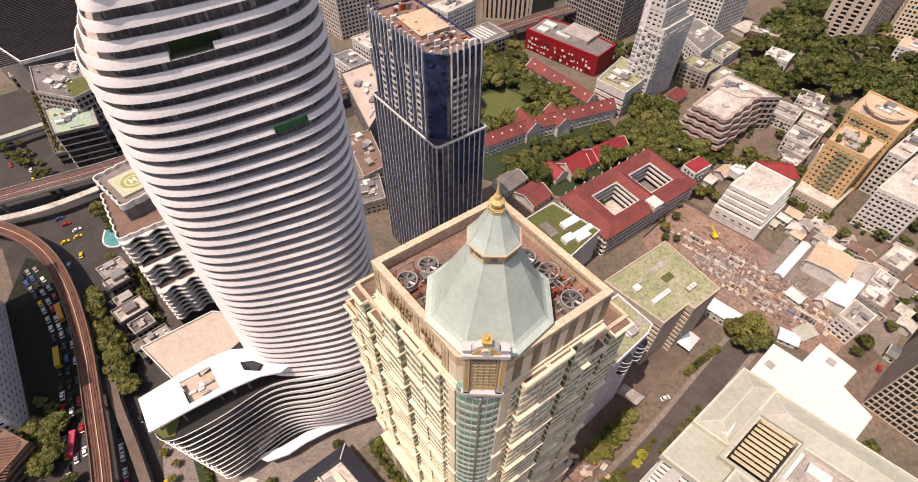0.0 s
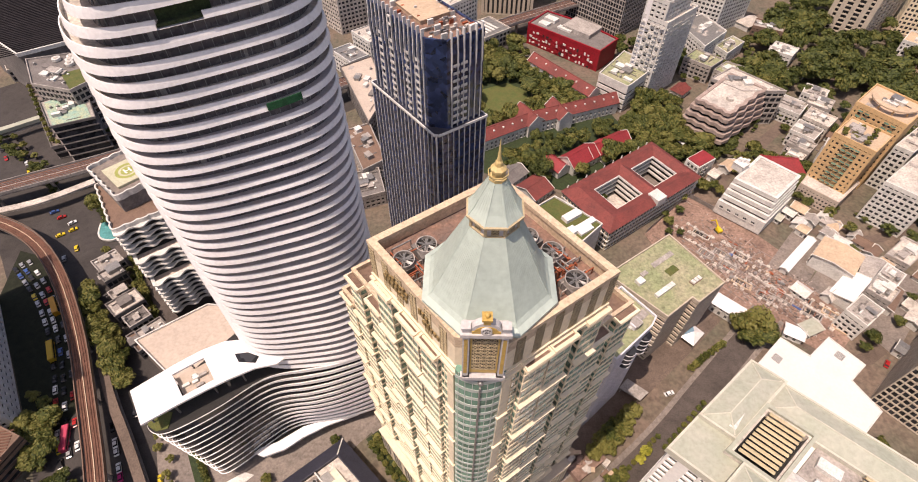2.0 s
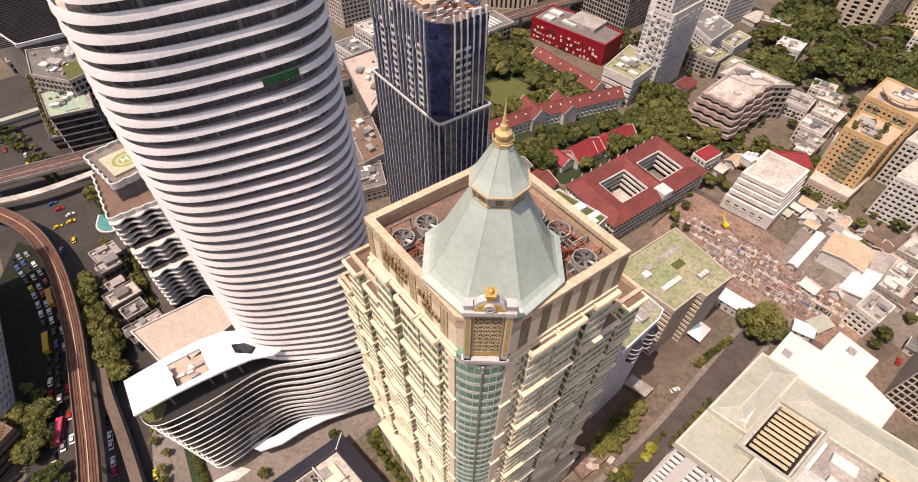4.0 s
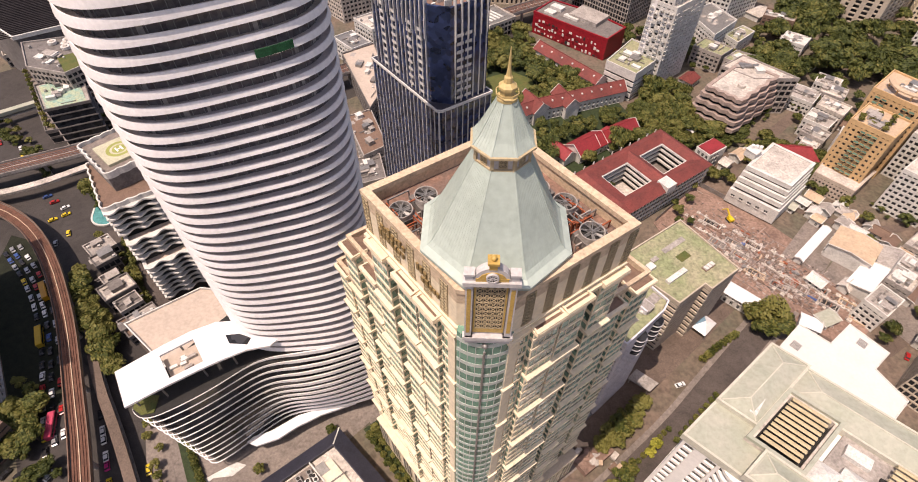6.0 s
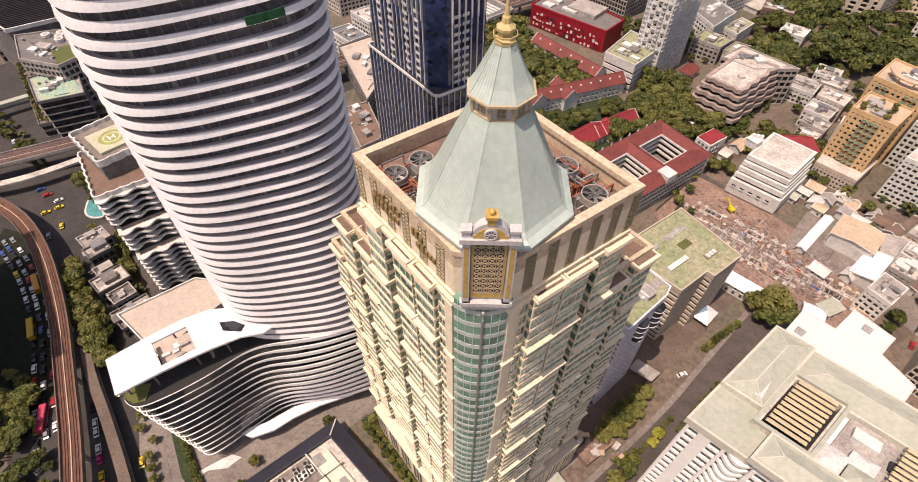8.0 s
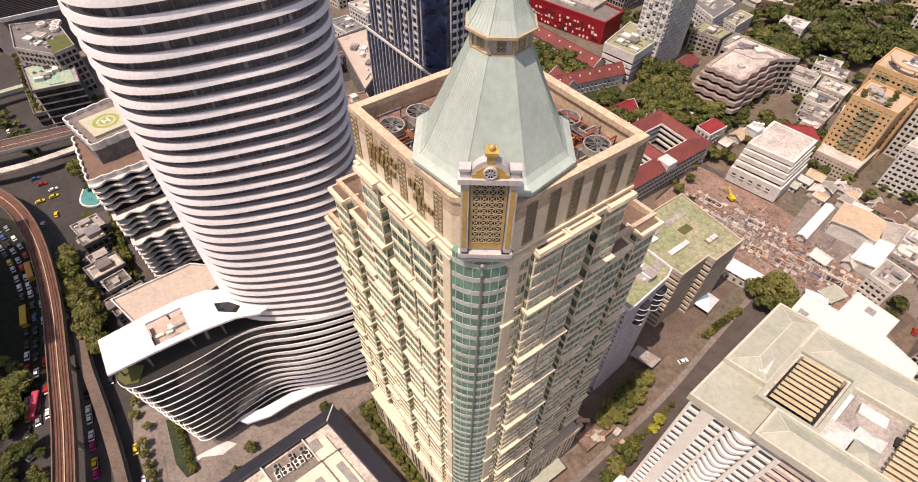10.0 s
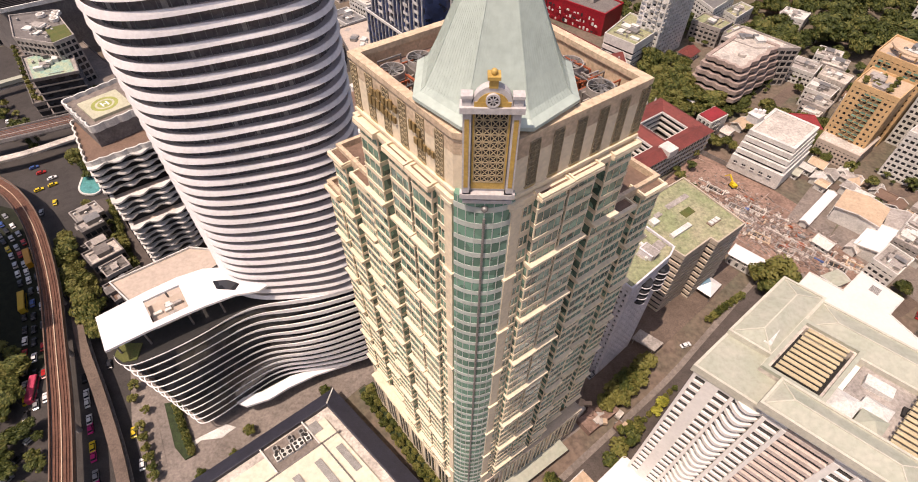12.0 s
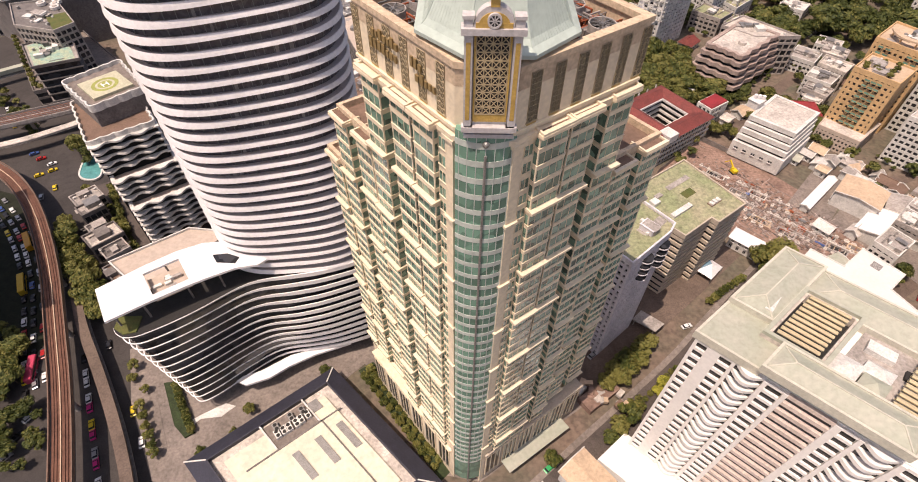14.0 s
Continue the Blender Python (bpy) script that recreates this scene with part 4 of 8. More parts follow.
for x, y in [(-97, 62.5), (-90, 66), (-80, 73), (-72, 77.5), (-95, 72), (-88, 79)]:
    bm = bmesh.new()
    bmesh.ops.create_cone(bm, cap_ends=True, segments=8, radius1=0.3, radius2=0.3, depth=8.0, matrix=pose(x, y, 55.4))
    part("column", bm, "concrete_dark", wing)
# white skirt roof at the foot of the wing
bm = bmesh.new()
SK = [(-81.5, 68.8), (-71.8, 72.5), (-62.6, 79.0), (-52.2, 82.7), (-41, 87), (-41.1, 84.6), (-53.3, 79.6), (-62, 74.5), (-68, 69.8), (-75.6, 66.8)]
prism(bm, SK, 6.2, 7.2)
part("skirt_roof", bm, "white", wing)

deck = thing("parking_deck", "bare pinkish concrete deck between the towers", "deck")
DK = [(-131.5, 104.5), (-88.6, 72), (-60, 118), (-108, 122.5)]
bm = bmesh.new()
prism(bm, DK, 0, 27.4)
part("wall", bm, "concrete_dark", deck)
bm = bmesh.new()
prism(bm, offset(ccw(DK), 0.1), 27.4, 27.9)
part("slab", bm, "pink", deck)
bm = bmesh.new()
ring(bm, offset(ccw(DK), 0.3), offset(ccw(DK), -0.2), 27.5, 28.9)
part("parapet", bm, "white_old", deck)

# ---- the navy glass tower with white fins ----
navy_tower = thing("navy_tower", "dark blue glass tower with pale vertical fins and a crown", "tower")
NU, NV = Vector((math.cos(radians(35.7)), math.sin(radians(35.7)))), Vector((math.cos(radians(129)), math.sin(radians(129))))
NO = Vector((-10.4, 157.0))


def npt(u, v):
    q = NO + NU * u + NV * v
    return (q.x, q.y)


LU, LV = 23.0, 45.0
low = [npt(1.2, 0), npt(LU, 0), npt(LU, LV), npt(0, LV), npt(0, 1.2)]
up = [npt(6.0, 1.2), npt(LU - 1.5, 1.2), npt(LU - 1.5, LV - 1.5), npt(1.2, LV - 1.5), npt(1.2, 6.5)]
bm = bmesh.new()
prism(bm, low, 0, 92.6)
g1 = part("lower_glazing", bm, "glass_blue", navy_tower)
bm = bmesh.new()
prism(bm, up, 92.6, 128)
g2 = part("upper_glazing", bm, "glass_blue", navy_tower)
bm = bmesh.new()
ring(bm, offset(low, 0.5), offset(up, -0.5), 92.2, 93.2)
part("setback_ledge", bm, "navy", navy_tower)
bm = bmesh.new()
ring(bm, offset(low, 0.55), offset(low, 0.1), 92.4, 93.4)
part("ledge_rim", bm, "fin", navy_tower)
bm = bmesh.new()
ring(bm, offset(up, 0.1), offset(up, -0.6), 126, 128.9)
part("roof_parapet", bm, "glass_blue", navy_tower)
bm = bmesh.new()
prism(bm, offset(up, -0.6), 127.6, 128.2)
part("roof", bm, "roof_deck", navy_tower)
RN, LN = frame_of(npt(0, 0), npt(LU, 0)), frame_of(npt(0, LV), npt(0, 0))
bm = bmesh.new()
box(bm, -0.14, -0.1, 0, 0.14, 0.38, 92.8)
low_fin = mesh_of("fin", bm, "fin")
bm = bmesh.new()
box(bm, -0.16, -0.3, 92.8, 0.16, 0.45, 117)
box(bm, -0.16, -0.3, 117, 0.16, 0.8, 124)
box(bm, -0.22, -0.6, 124, 0.22, 0.6, 131.5)
up_fin = mesh_of("fin", bm, "fin")
for f, L, gap, y in ((RN, LU, 2.5, -1.2), (LN, LV, 2.7, -1.2)):
    k = round(L / gap)
    for i in range(k + 1):
        x = L * i / k
        piece("fin", low_fin, g1, f @ pose(x, 0, 0))
        if (f is RN and x > 5.5 or f is LN and x < L - 6) and 1 < x < L - 1:
            piece("fin", up_fin, g2, f @ pose(x, y, 0))
# balcony grids in the upper part
bm = bmesh.new()
box(bm, -1.3, 0.0, 0, 1.3, 0.5, 0.5)
box(bm, -1.3, 0.4, 0, 1.3, 0.5, 1.2)
balc = mesh_of("balcony", bm, "fin")
for f, xs in ((RN, (9.6, 13.0)), (LN, (LV - 11.5, LV - 18.3, LV - 28.5, LV - 35.5))):
    for x in xs:
        for j in range(9):
            piece("balcony", balc, g2, f @ pose(x, -1.25, 94.6 + j * 2.95))
# ribs of the lower floors and roof plant
bm = bmesh.new()
ring(bm, offset(low, 0.15), offset(low, -0.2), 30, 30.7)
me = mesh_of("floor_band", bm, "navy")
for j in range(18):
    piece("floor_band", me, g1, pose(0, 0, -26 + j * 4.9))
bm = bmesh.new()
f = frame_of(npt(10, 18), npt(20, 18), 128.2)
obox(bm, f, -4, -14, 0, 8, 2, 1.3)
obox(bm, f, -4.3, -14.3, 1.3, 8.3, 2.3, 1.6)
part("plant_room", bm, "tan", navy_tower)
rng = random.Random(3)
for i in range(70):
    bm = bmesh.new()
    p = npt(rng.uniform(2.5, 20), rng.uniform(3, 14) if i % 2 else rng.uniform(14, 42))
    f = frame_of(p, (p[0] + NU.x, p[1] + NU.y), 128.2)
    obox(bm, f, 0, 0, 0, rng.uniform(0.4, 2.5), rng.uniform(0.3, 1.2), rng.uniform(0.5, 2.4))
    part("roof_plant", bm, rng.choice(["rust", "steel", "pale", "white_old"]), navy_tower)
bm = bmesh.new()
obox(bm, LN, LV - 28.5, -0.4, 122.5, LV - 27.7, 0.0, 129)
obox(bm, LN, LV - 28.5, -0.4, 128.2, LV - 25.5, 0.0, 129)
obox(bm, LN, LV - 26.2, -0.4, 125.5, LV - 25.5, 0.0, 129)
obox(bm, LN, LV - 28.5, -0.4, 125.3, LV - 25.5, 0.0, 126)
part("sign", bm, "fin", navy_tower)

# ---- ground, roads and pavements ----
bm = bmesh.new()
box(bm, -4000, -1500, -1.0, 4000, 4800, -0.05)
tagged(part("ground", bm, "city"), "brown city ground of yards, lots and lanes", "ground", kind="structure")


def strip_pts(line, w):
    """The outline of a band of width w along a line."""
    L, R = [], []
    for i, p in enumerate(line):
        a, b = Vector(line[max(i - 1, 0)]), Vector(line[min(i + 1, len(line) - 1)])
        d = (b - a).normalized()
        n = Vector((-d.y, d.x))
        L.append((p[0] + n.x * w / 2, p[1] + n.y * w / 2))
        R.append((p[0] - n.x * w / 2, p[1] - n.y * w / 2))
    return L, R


def band(bm, line, w, z0, z1):
    L, R = strip_pts(line, w)
    vs = [[bm.verts.new((x, y, z)) for x, y in o] for o, z in ((L, z0), (L, z1), (R, z1), (R, z0))]
    for i in range(len(line) - 1):
        for a in range(4):
            b = (a + 1) % 4
            bm.faces.new((vs[a][i], vs[a][i + 1], vs[b][i + 1], vs[b][i]))
    bm.faces.new([v[0] for v in vs])
    bm.faces.new([v[-1] for v in vs][::-1])


def bandl(line, w, z0, z1, times=2):
    line = [line[0]] + smooth(line, times, False) + [line[-1]]
    bm = bmesh.new()
    band(bm, line, w, z0, z1)
    return bm


def slab_of(name, pts, z0, z1, material, label, category="pavement"):
    bm = bmesh.new()
    prism(bm, ccw(pts), z0, z1)
    return tagged(part(name, bm, material), label, category, kind="structure")


STREET = [(-60, -45), (0, 8), (46, 47), (60, 58.5), (87, 81), (104, 98), (135, 128), (150, 142)]
tagged(part("road", bandl(STREET, 11.5, -0.5, 0.02), "street"), "grey asphalt side street", "road", kind="structure")
AVENUE = [(-330, 320), (-262, 235), (-212, 178), (-172, 122), (-148, 84), (-126, 52), (-100, 12), (-80, -30)]
tagged(part("road", bandl(AVENUE, 58, -0.5, 0.012), "asphalt"), "wide dark asphalt avenue below the viaduct", "road", kind="structure")
tagged(part("road", bandl([(-420, 90), (-300, 160), (-230, 208), (-150, 262), (-60, 330), (40, 405), (160, 480)], 26, -0.5, 0.016), "asphalt"), "asphalt cross avenue under the railway", "road", kind="structure")
tagged(part("road", bandl([(148, 140), (176, 112), (205, 130), (240, 160), (300, 205)], 6, -0.5, 0.02), "lane"), "narrow asphalt lane", "road", kind="structure")
tagged(part("road", bandl([(60, 330), (118, 300), (150, 252), (165, 246), (205, 285), (260, 335), (330, 395)], 7, -0.5, 0.02), "lane"), "narrow tree-lined asphalt lane", "road", kind="structure")
tagged(part("road", bandl([(165, 246), (150, 232), (192, 195), (232, 188), (300, 240)], 5.5, -0.5, 0.024), "lane"), "narrow asphalt lane between apartment blocks", "road", kind="structure")
for off in (-6.6, 6.6):
    d = Vector((0.66, 0.75))
    line = [(x - d.y * off * -1, y + d.x * off * -1) for x, y in STREET]
    tagged(part("pavement", bandl(line, 2.2, -0.4, 0.16), "paving"), "paved footway with a raised kerb", "pavement", kind="structure")
slab_of("pavement", [(-128, 84), (-118, 62), (-100, 36), (-84, 30), (-60, 55), (-36, 80), (-26, 70), (-5, 40), (8, 38), (44, 64), (52, 72), (30, 95), (-60, 110), (-108, 98)], -0.3, 0.10, "paving", "grey stone plaza between the towers")
slab_of("pavement", [(40, 64), (52, 73), (80, 97), (104, 118), (126, 138), (110, 160), (60, 140), (36, 100)], -0.3, 0.12, "lane", "worn brown paving and earth behind the street")
slab_of("pavement", [(-112, 60), (-108, 62), (-99, 47), (-103, 44)], 0, 0.22, "paving", "raised planting island with trees")
site = slab_of("building_site", [(100, 192), (130, 223), (160, 196), (172, 180), (176, 162), (196, 140), (172, 118), (146, 138), (128, 148), (112, 158)], -0.3, 0.15, "soil", "brown excavated construction site with footings", "ground")
slab_of("yard", [(160, 172), (184, 198), (200, 188), (176, 160)], -0.3, 0.2, "paving", "paved works yard", "pavement")
slab_of("yard", [(176, 160), (206, 190), (240, 160), (200, 120)], -0.3, 0.18, "paving", "grey paved yard between sheds", "pavement")
slab_of("lawn", [(10, 285), (24, 292), (44, 308), (44, 326), (30, 336), (8, 325)], -0.3, 0.2, "grass", "park lawn between the trees", "lawn")
slab_of("garden", [(-185, 176), (-172, 150), (-150, 118), (-132, 104), (-108, 124), (-120, 150), (-160, 190)], -0.3, 0.6, "street", "raised hotel garden terrace", "terrace")
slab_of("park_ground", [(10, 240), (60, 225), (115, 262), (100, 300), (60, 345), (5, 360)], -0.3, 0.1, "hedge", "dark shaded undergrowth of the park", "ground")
slab_of("lawn", [(-109, 70), (-104, 71), (-95.5, 55), (-91, 52), (-94, 50), (-99, 54)], 0, 0.9, "hedge", "clipped hedge bed at the foot of the wing", "hedge")
slab_of("pavement", [(-94.6, 52.3), (-91, 57), (-84, 58), (-80, 62), (-84, 63), (-92, 58), (-97, 54)], 0, 0.3, "white_old", "white curved kerb wall", "pavement")

# lawn coloured as already shaded, on top of the slab's own shadow
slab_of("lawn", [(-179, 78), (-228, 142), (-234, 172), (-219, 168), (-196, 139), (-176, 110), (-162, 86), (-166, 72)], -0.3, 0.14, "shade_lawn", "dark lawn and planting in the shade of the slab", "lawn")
slab_of("canal", [(-38, 77), (-33, 81), (-1, 42), (-5, 38)], -0.3, 0.13, "hedge", "dark planted water channel beside the tower", "canal")
# building site: rows of pile caps on ground beams, framed pits, spoil and stacks
rng = random.Random(21)
SITE = [(104, 190), (130, 218), (172, 172), (192, 140), (172, 122), (130, 150)]
SD, SN = Vector((0.755, -0.656)), Vector((0.656, 0.755))
S0 = Vector((127.5, 203.5))
bm = bmesh.new()
box(bm, -0.9, -0.9, 0, 0.9, 0.9, 0.7)
box(bm, -0.3, -0.3, 0.7, 0.3, 0.3, 1.5)
CAPS = [mesh_of("pile_cap", bm, "pale")]
bm = bmesh.new()
box(bm, -1.3, -0.8, 0, 1.3, 0.8, 0.5)
box(bm, -0.35, -0.35, 0.5, 0.35, 0.35, 1.0)
CAPS.append(mesh_of("pile_cap", bm, "soil"))
for row, (v, u0, u1) in enumerate(((-3.5, 0, 48), (-9.0, -4, 94), (-14.5, 2, 92), (-20.5, 16, 84), (-26.0, 30, 62))):
    p, q = S0 + SD * u0 + SN * v, S0 + SD * u1 + SN * v
    bm = bmesh.new()
    obox(bm, frame_of(p, q, 0.1), 0, -0.35, 0, (q - p).length, 0.35, 0.45)
    tagged(part("ground_beam", bm, ("concrete", "brown", "pale", "concrete_dark", "brown")[row]), "long ground beam on the building site", "ground beam", "ground beams")
    u = u0 + 1.0
    while u < u1:
        w = S0 + SD * u + SN * (v + rng.uniform(-0.4, 0.4))
        cap = new("pile_cap", CAPS[rng.random() < 0.35])
        cap.matrix_basis = pose(w.x, w.y, 0.1, 0, 0, -41.0 + rng.uniform(-6, 6)) @ Matrix.Diagonal((rng.uniform(0.7, 1.3), rng.uniform(0.7, 1.2), rng.uniform(0.6, 1.3), 1))
        tagged(cap, "rough concrete pile cap on the building site", "pile cap", "pile caps on the building site")
        u += rng.uniform(2.6, 4.4)
for u, v, L, W in ((10, -6.3, 9, 3.6), (32, -6.3, 8, 3.6), (18, -17.5, 8, 4.2), (30, -17.6, 8, 4.0), (40, -23.4, 9, 3.8), (52, -23.2, 8, 3.8), (58, -17.4, 11, 4.2), (73, -17.6, 9, 4.2), (66, -11.8, 9, 3.4), (80, -11.8, 8, 3.6), (86, -17.0, 7, 4.0), (24, -11.8, 8, 3.6)):
    c = S0 + SD * u + SN * v
    f = frame_of(c - SD, c + SD, 0.1)
    pit = thing("framed_pit", "dark excavated pit with a pale timber and concrete frame", "pit", group="pits in the building site")
    bm = bmesh.new()
    for a in (-1, 1):
        obox(bm, f, 1 - L / 2, a * W / 2 - 0.25, 0, 1 + L / 2, a * W / 2 + 0.25, 0.9)
        obox(bm, f, 1 + a * L / 2 - 0.25, -W / 2 - 0.25, 0, 1 + a * L / 2 + 0.25, W / 2 + 0.25, 0.85)
    part("frame", bm, rng.choice(["tan", "pale", "brown", "concrete"]), pit)
    # floor lies on the ground; its dark colour imitates a pit's shaded depth
    bm = bmesh.new()
    obox(bm, f, 1 - L / 2 + 0.2, -W / 2 + 0.2, 0, 1 + L / 2 - 0.2, W / 2 - 0.2, 0.12)
    part("pit_floor", bm, rng.choice(["dark", "concrete_dark", "brown"]), pit)
    for a in range(int(L / 2.2)):
        bm = bmesh.new()
        x = 1 - L / 2 + 1.2 + a * 2.2
        obox(bm, f, x - 0.12, -W / 2, 0.55, x + 0.12, W / 2, 0.75)
        part("strut", bm, rng.choice(["rust", "tan", "pale"]), pit)
for i in range(46):
    w = [rng.random() ** 2 for _ in SITE]
    x, y = sum(a * p[0] for a, p in zip(w, SITE)) / sum(w), sum(a * p[1] for a, p in zip(w, SITE)) / sum(w)
    L, W, h = rng.uniform(1, 5), rng.uniform(0.5, 2.2), rng.uniform(0.2, 1.2)
    n = rng.randrange(2, 4)
    stack = thing("material_stack", "stack of boards and blocks on the building site", "stack", (x, y, 0.1), -41.0 + 90 * (i % 2) + rng.uniform(-5, 5), "stacks on the building site")
    tone = rng.choice(["pale", "tan", "concrete", "brown", "white_old", "steel", "blue_sheet" if i % 11 == 0 else "rust"])
    for a in range(n):
        bm = bmesh.new()
        box(bm, -L / 2 + rng.uniform(0, 0.4), -W / 2 + W * a / n, 0, L / 2 - rng.uniform(0, 0.8), -W / 2 + W * (a + 0.85) / n, h * rng.uniform(0.7, 1))
        part("board", bm, tone, stack)
fence = thing("site_fence", "tall grey sheet fence along the building site", "fence")
bm = bmesh.new()
box(bm, 0, -0.05, 0, 2.4, 0.05, 3.0)
me = mesh_of("fence_panel", bm, "steel")
for p, q in (((101, 193), (131, 222.5)), ((131, 222.5), (160, 195))):
    f = frame_of(p, q, 0.1)
    for i in range(int(dist(p, q) / 2.5)):
        piece("fence_panel", me, fence, f @ pose(i * 2.5, 0, 0))


# loose debris all over the site
verts, faces = [], []
for i in range(1400):
    q = SITE
    w = [rng.random() ** 2.5 for _ in q]
    s = sum(w)
    x, y = sum(a * p[0] for a, p in zip(w, q)) / s, sum(a * p[1] for a, p in zip(w, q)) / s
    m = pose(x, y, 0.15, 0, 0, 36 + 90 * (i % 2) + rng.gauss(0, 12))
    L, W, h = (rng.uniform(0.15, 0.9), rng.uniform(0.12, 0.45), rng.uniform(0.1, 0.6)) if i % 5 else (rng.uniform(2, 5), 0.12, 0.25)
    off = len(verts)
    verts += [tuple(m @ Vector((sx * L, sy * W, sz))) for sz in (0, h) for sx, sy in ((-1, -1), (1, -1), (1, 1), (-1, 1))]
    faces += [tuple(off + j for j in f) for f in ((4, 5, 6, 7), (0, 1, 5, 4), (1, 2, 6, 5), (2, 3, 7, 6), (3, 0, 4, 7))]
me = bpy.data.meshes.new("site_debris")
me.from_pydata(verts, [], faces)
debris_m = mat("mixed_rubble", (0.44, 0.36, 0.32), 0.95, 0.4, 0.8, 3.0, 0.2, col2=(0.10, 0.075, 0.065))
_t = debris_m.node_tree
_g, _r = _t.nodes.new("ShaderNodeNewGeometry"), _t.nodes.new("ShaderNodeMapRange")
_r.inputs["To Min"].default_value, _r.inputs["To Max"].default_value = 0.0, 1.0
_t.links.new(_g.outputs["Random Per Island"], _r.inputs["Value"])
_t.links.new(_r.outputs["Result"], [x for x in _t.nodes if x.bl_idname == "ShaderNodeMix"][0].inputs["Factor"])
me.materials.append(debris_m)
tagged(new("site_debris", me), "scattered timber, rubble and spoil on the building site", "debris", kind="stuff")


def excavator(x, y, rz):
    e = thing("excavator", "yellow tracked excavator on the building site", "excavator", (x, y, 0.15), rz)
    bm = bmesh.new()
    box(bm, -1.6, -1.4, 0, 2.0, -0.8, 0.9)
    box(bm, -1.6, 0.8, 0, 2.0, 1.4, 0.9)
    part("track_pair", bm, "dark", e)
    bm = bmesh.new()
    box(bm, -1.8, -1.3, 0.9, 1.4, 1.3, 2.2)
    box(bm, 0.2, 0.1, 2.2, 1.4, 1.2, 3.0)
    part("body", bm, "yellow", e)
    bm = bmesh.new()
    obox(bm, pose(1.2, -0.4, 2.0, 0, -35, 0), 0, -0.3, -0.3, 4.5, 0.3, 0.3)
    obox(bm, pose(4.8, -0.4, 4.4, 0, 50, 0), 0, -0.25, -0.25, 4.0, 0.25, 0.25)
    part("arm", bm, "yellow", e)
    return e


excavator(141, 195, 110)

# ---- elevated railway ----


def viaduct(line, w, z, label, col=True):
    v = thing("viaduct", label, "viaduct")
    ln = [line[0]] + smooth(line, 2, False) + [line[-1]]
    bm = bmesh.new()
    band(bm, ln, w, z - 1.6, z - 0.3)
    part("girder", bm, "concrete_dark", v)
    bm = bmesh.new()
    band(bm, ln, w - 1.2, z - 0.3, z - 0.15)
    part("track_bed", bm, "rail_deck", v)
    n = [Vector((-(Vector(b) - Vector(a)).normalized().y, (Vector(b) - Vector(a)).normalized().x)) for a, b in zip(ln, ln[1:])]
    n.append(n[-1])
    for s in (-1, 1):
        bm = bmesh.new()
        band(bm, [(p[0] + m.x * s * (w / 2 - 0.15), p[1] + m.y * s * (w / 2 - 0.15)) for p, m in zip(ln, n)], 0.35, z - 1.0, z + 0.9)
        part("parapet", bm, "brown" if w < 8 else "concrete", v)
        for o in (0.24, 0.42):
            bm = bmesh.new()
            band(bm, [(p[0] + m.x * s * w * o * 0.7, p[1] + m.y * s * w * o * 0.7) for p, m in zip(ln, n)], 0.22, z - 0.15, z + 0.12)
            part("rail", bm, "rail_deck" if w < 8 else "steel", v)
    bm = bmesh.new()
    band(bm, ln, 0.3, z - 0.15, z + 0.25)
    part("cable_trough", bm, "tan" if w < 8 else "pale", v)
    if col:
        acc = 0
        for a, b in zip(ln, ln[1:]):
            acc += dist(a, b)
            if acc > 26:
                acc = 0
                bm = bmesh.new()
                bmesh.ops.create_cone(bm, cap_ends=True, segments=12, radius1=1.0, radius2=1.0, depth=z - 1.6, matrix=pose(b[0], b[1], (z - 1.6) / 2))
                box(bm, b[0] - 1.4, b[1] - 1.4, z - 2.8, b[0] + 1.4, b[1] + 1.4, z - 1.6)
                part("column", bm, "concrete", v)
    return v


viaduct([(-330, 188), (-262, 188), (-226, 176), (-199, 154), (-171, 118), (-151, 85), (-134, 57), (-112, 14), (-95, -25)], 7.0, 12, "curving elevated railway viaduct with rust-brown track beds")
viaduct([(-420, 108), (-320, 172), (-250, 210), (-214, 228), (-150, 268), (-40, 345), (16, 392), (80, 432), (200, 500)], 11, 12.5, "straight elevated railway viaduct with concrete parapets")
sw = thing("skywalk", "long flat-roofed grey pedestrian skywalk beside the avenue", "skywalk")
LINE = [(-262, 190), (-235, 200), (-212, 218)]
bm = bandl(LINE, 4.5, 7.0, 8.2)
part("roof", bm, "pale", sw)
bm = bandl([(-164, 118), (-149, 93), (-129, 69), (-108, 41), (-90, 10), (-76, -20)], 3.7, 6.3, 7.2)
part("roof", bm, "lane", sw)
bm = bandl([(-164, 118), (-149, 93), (-129, 69), (-108, 41), (-90, 10), (-76, -20)], 4.2, 4.0, 4.5)
part("walkway", bm, "concrete_dark", sw)
for i, (x, y) in enumerate([(-157, 105), (-143, 85), (-131, 72), (-120, 57), (-109, 42), (-99, 25), (-91, 10)]):
    bm = bmesh.new()
    bmesh.ops.create_cone(bm, cap_ends=True, segments=8, radius1=0.35, radius2=0.35, depth=6.4, matrix=pose(x, y, 3.2))
    part("post", bm, "concrete", sw)
sw2 = thing("footbridge", "pale green covered footbridge over the avenue", "footbridge")
bm = bandl([(-320, 243), (-294, 260), (-275, 275), (-262, 284)], 4.0, 6.5, 8.8)
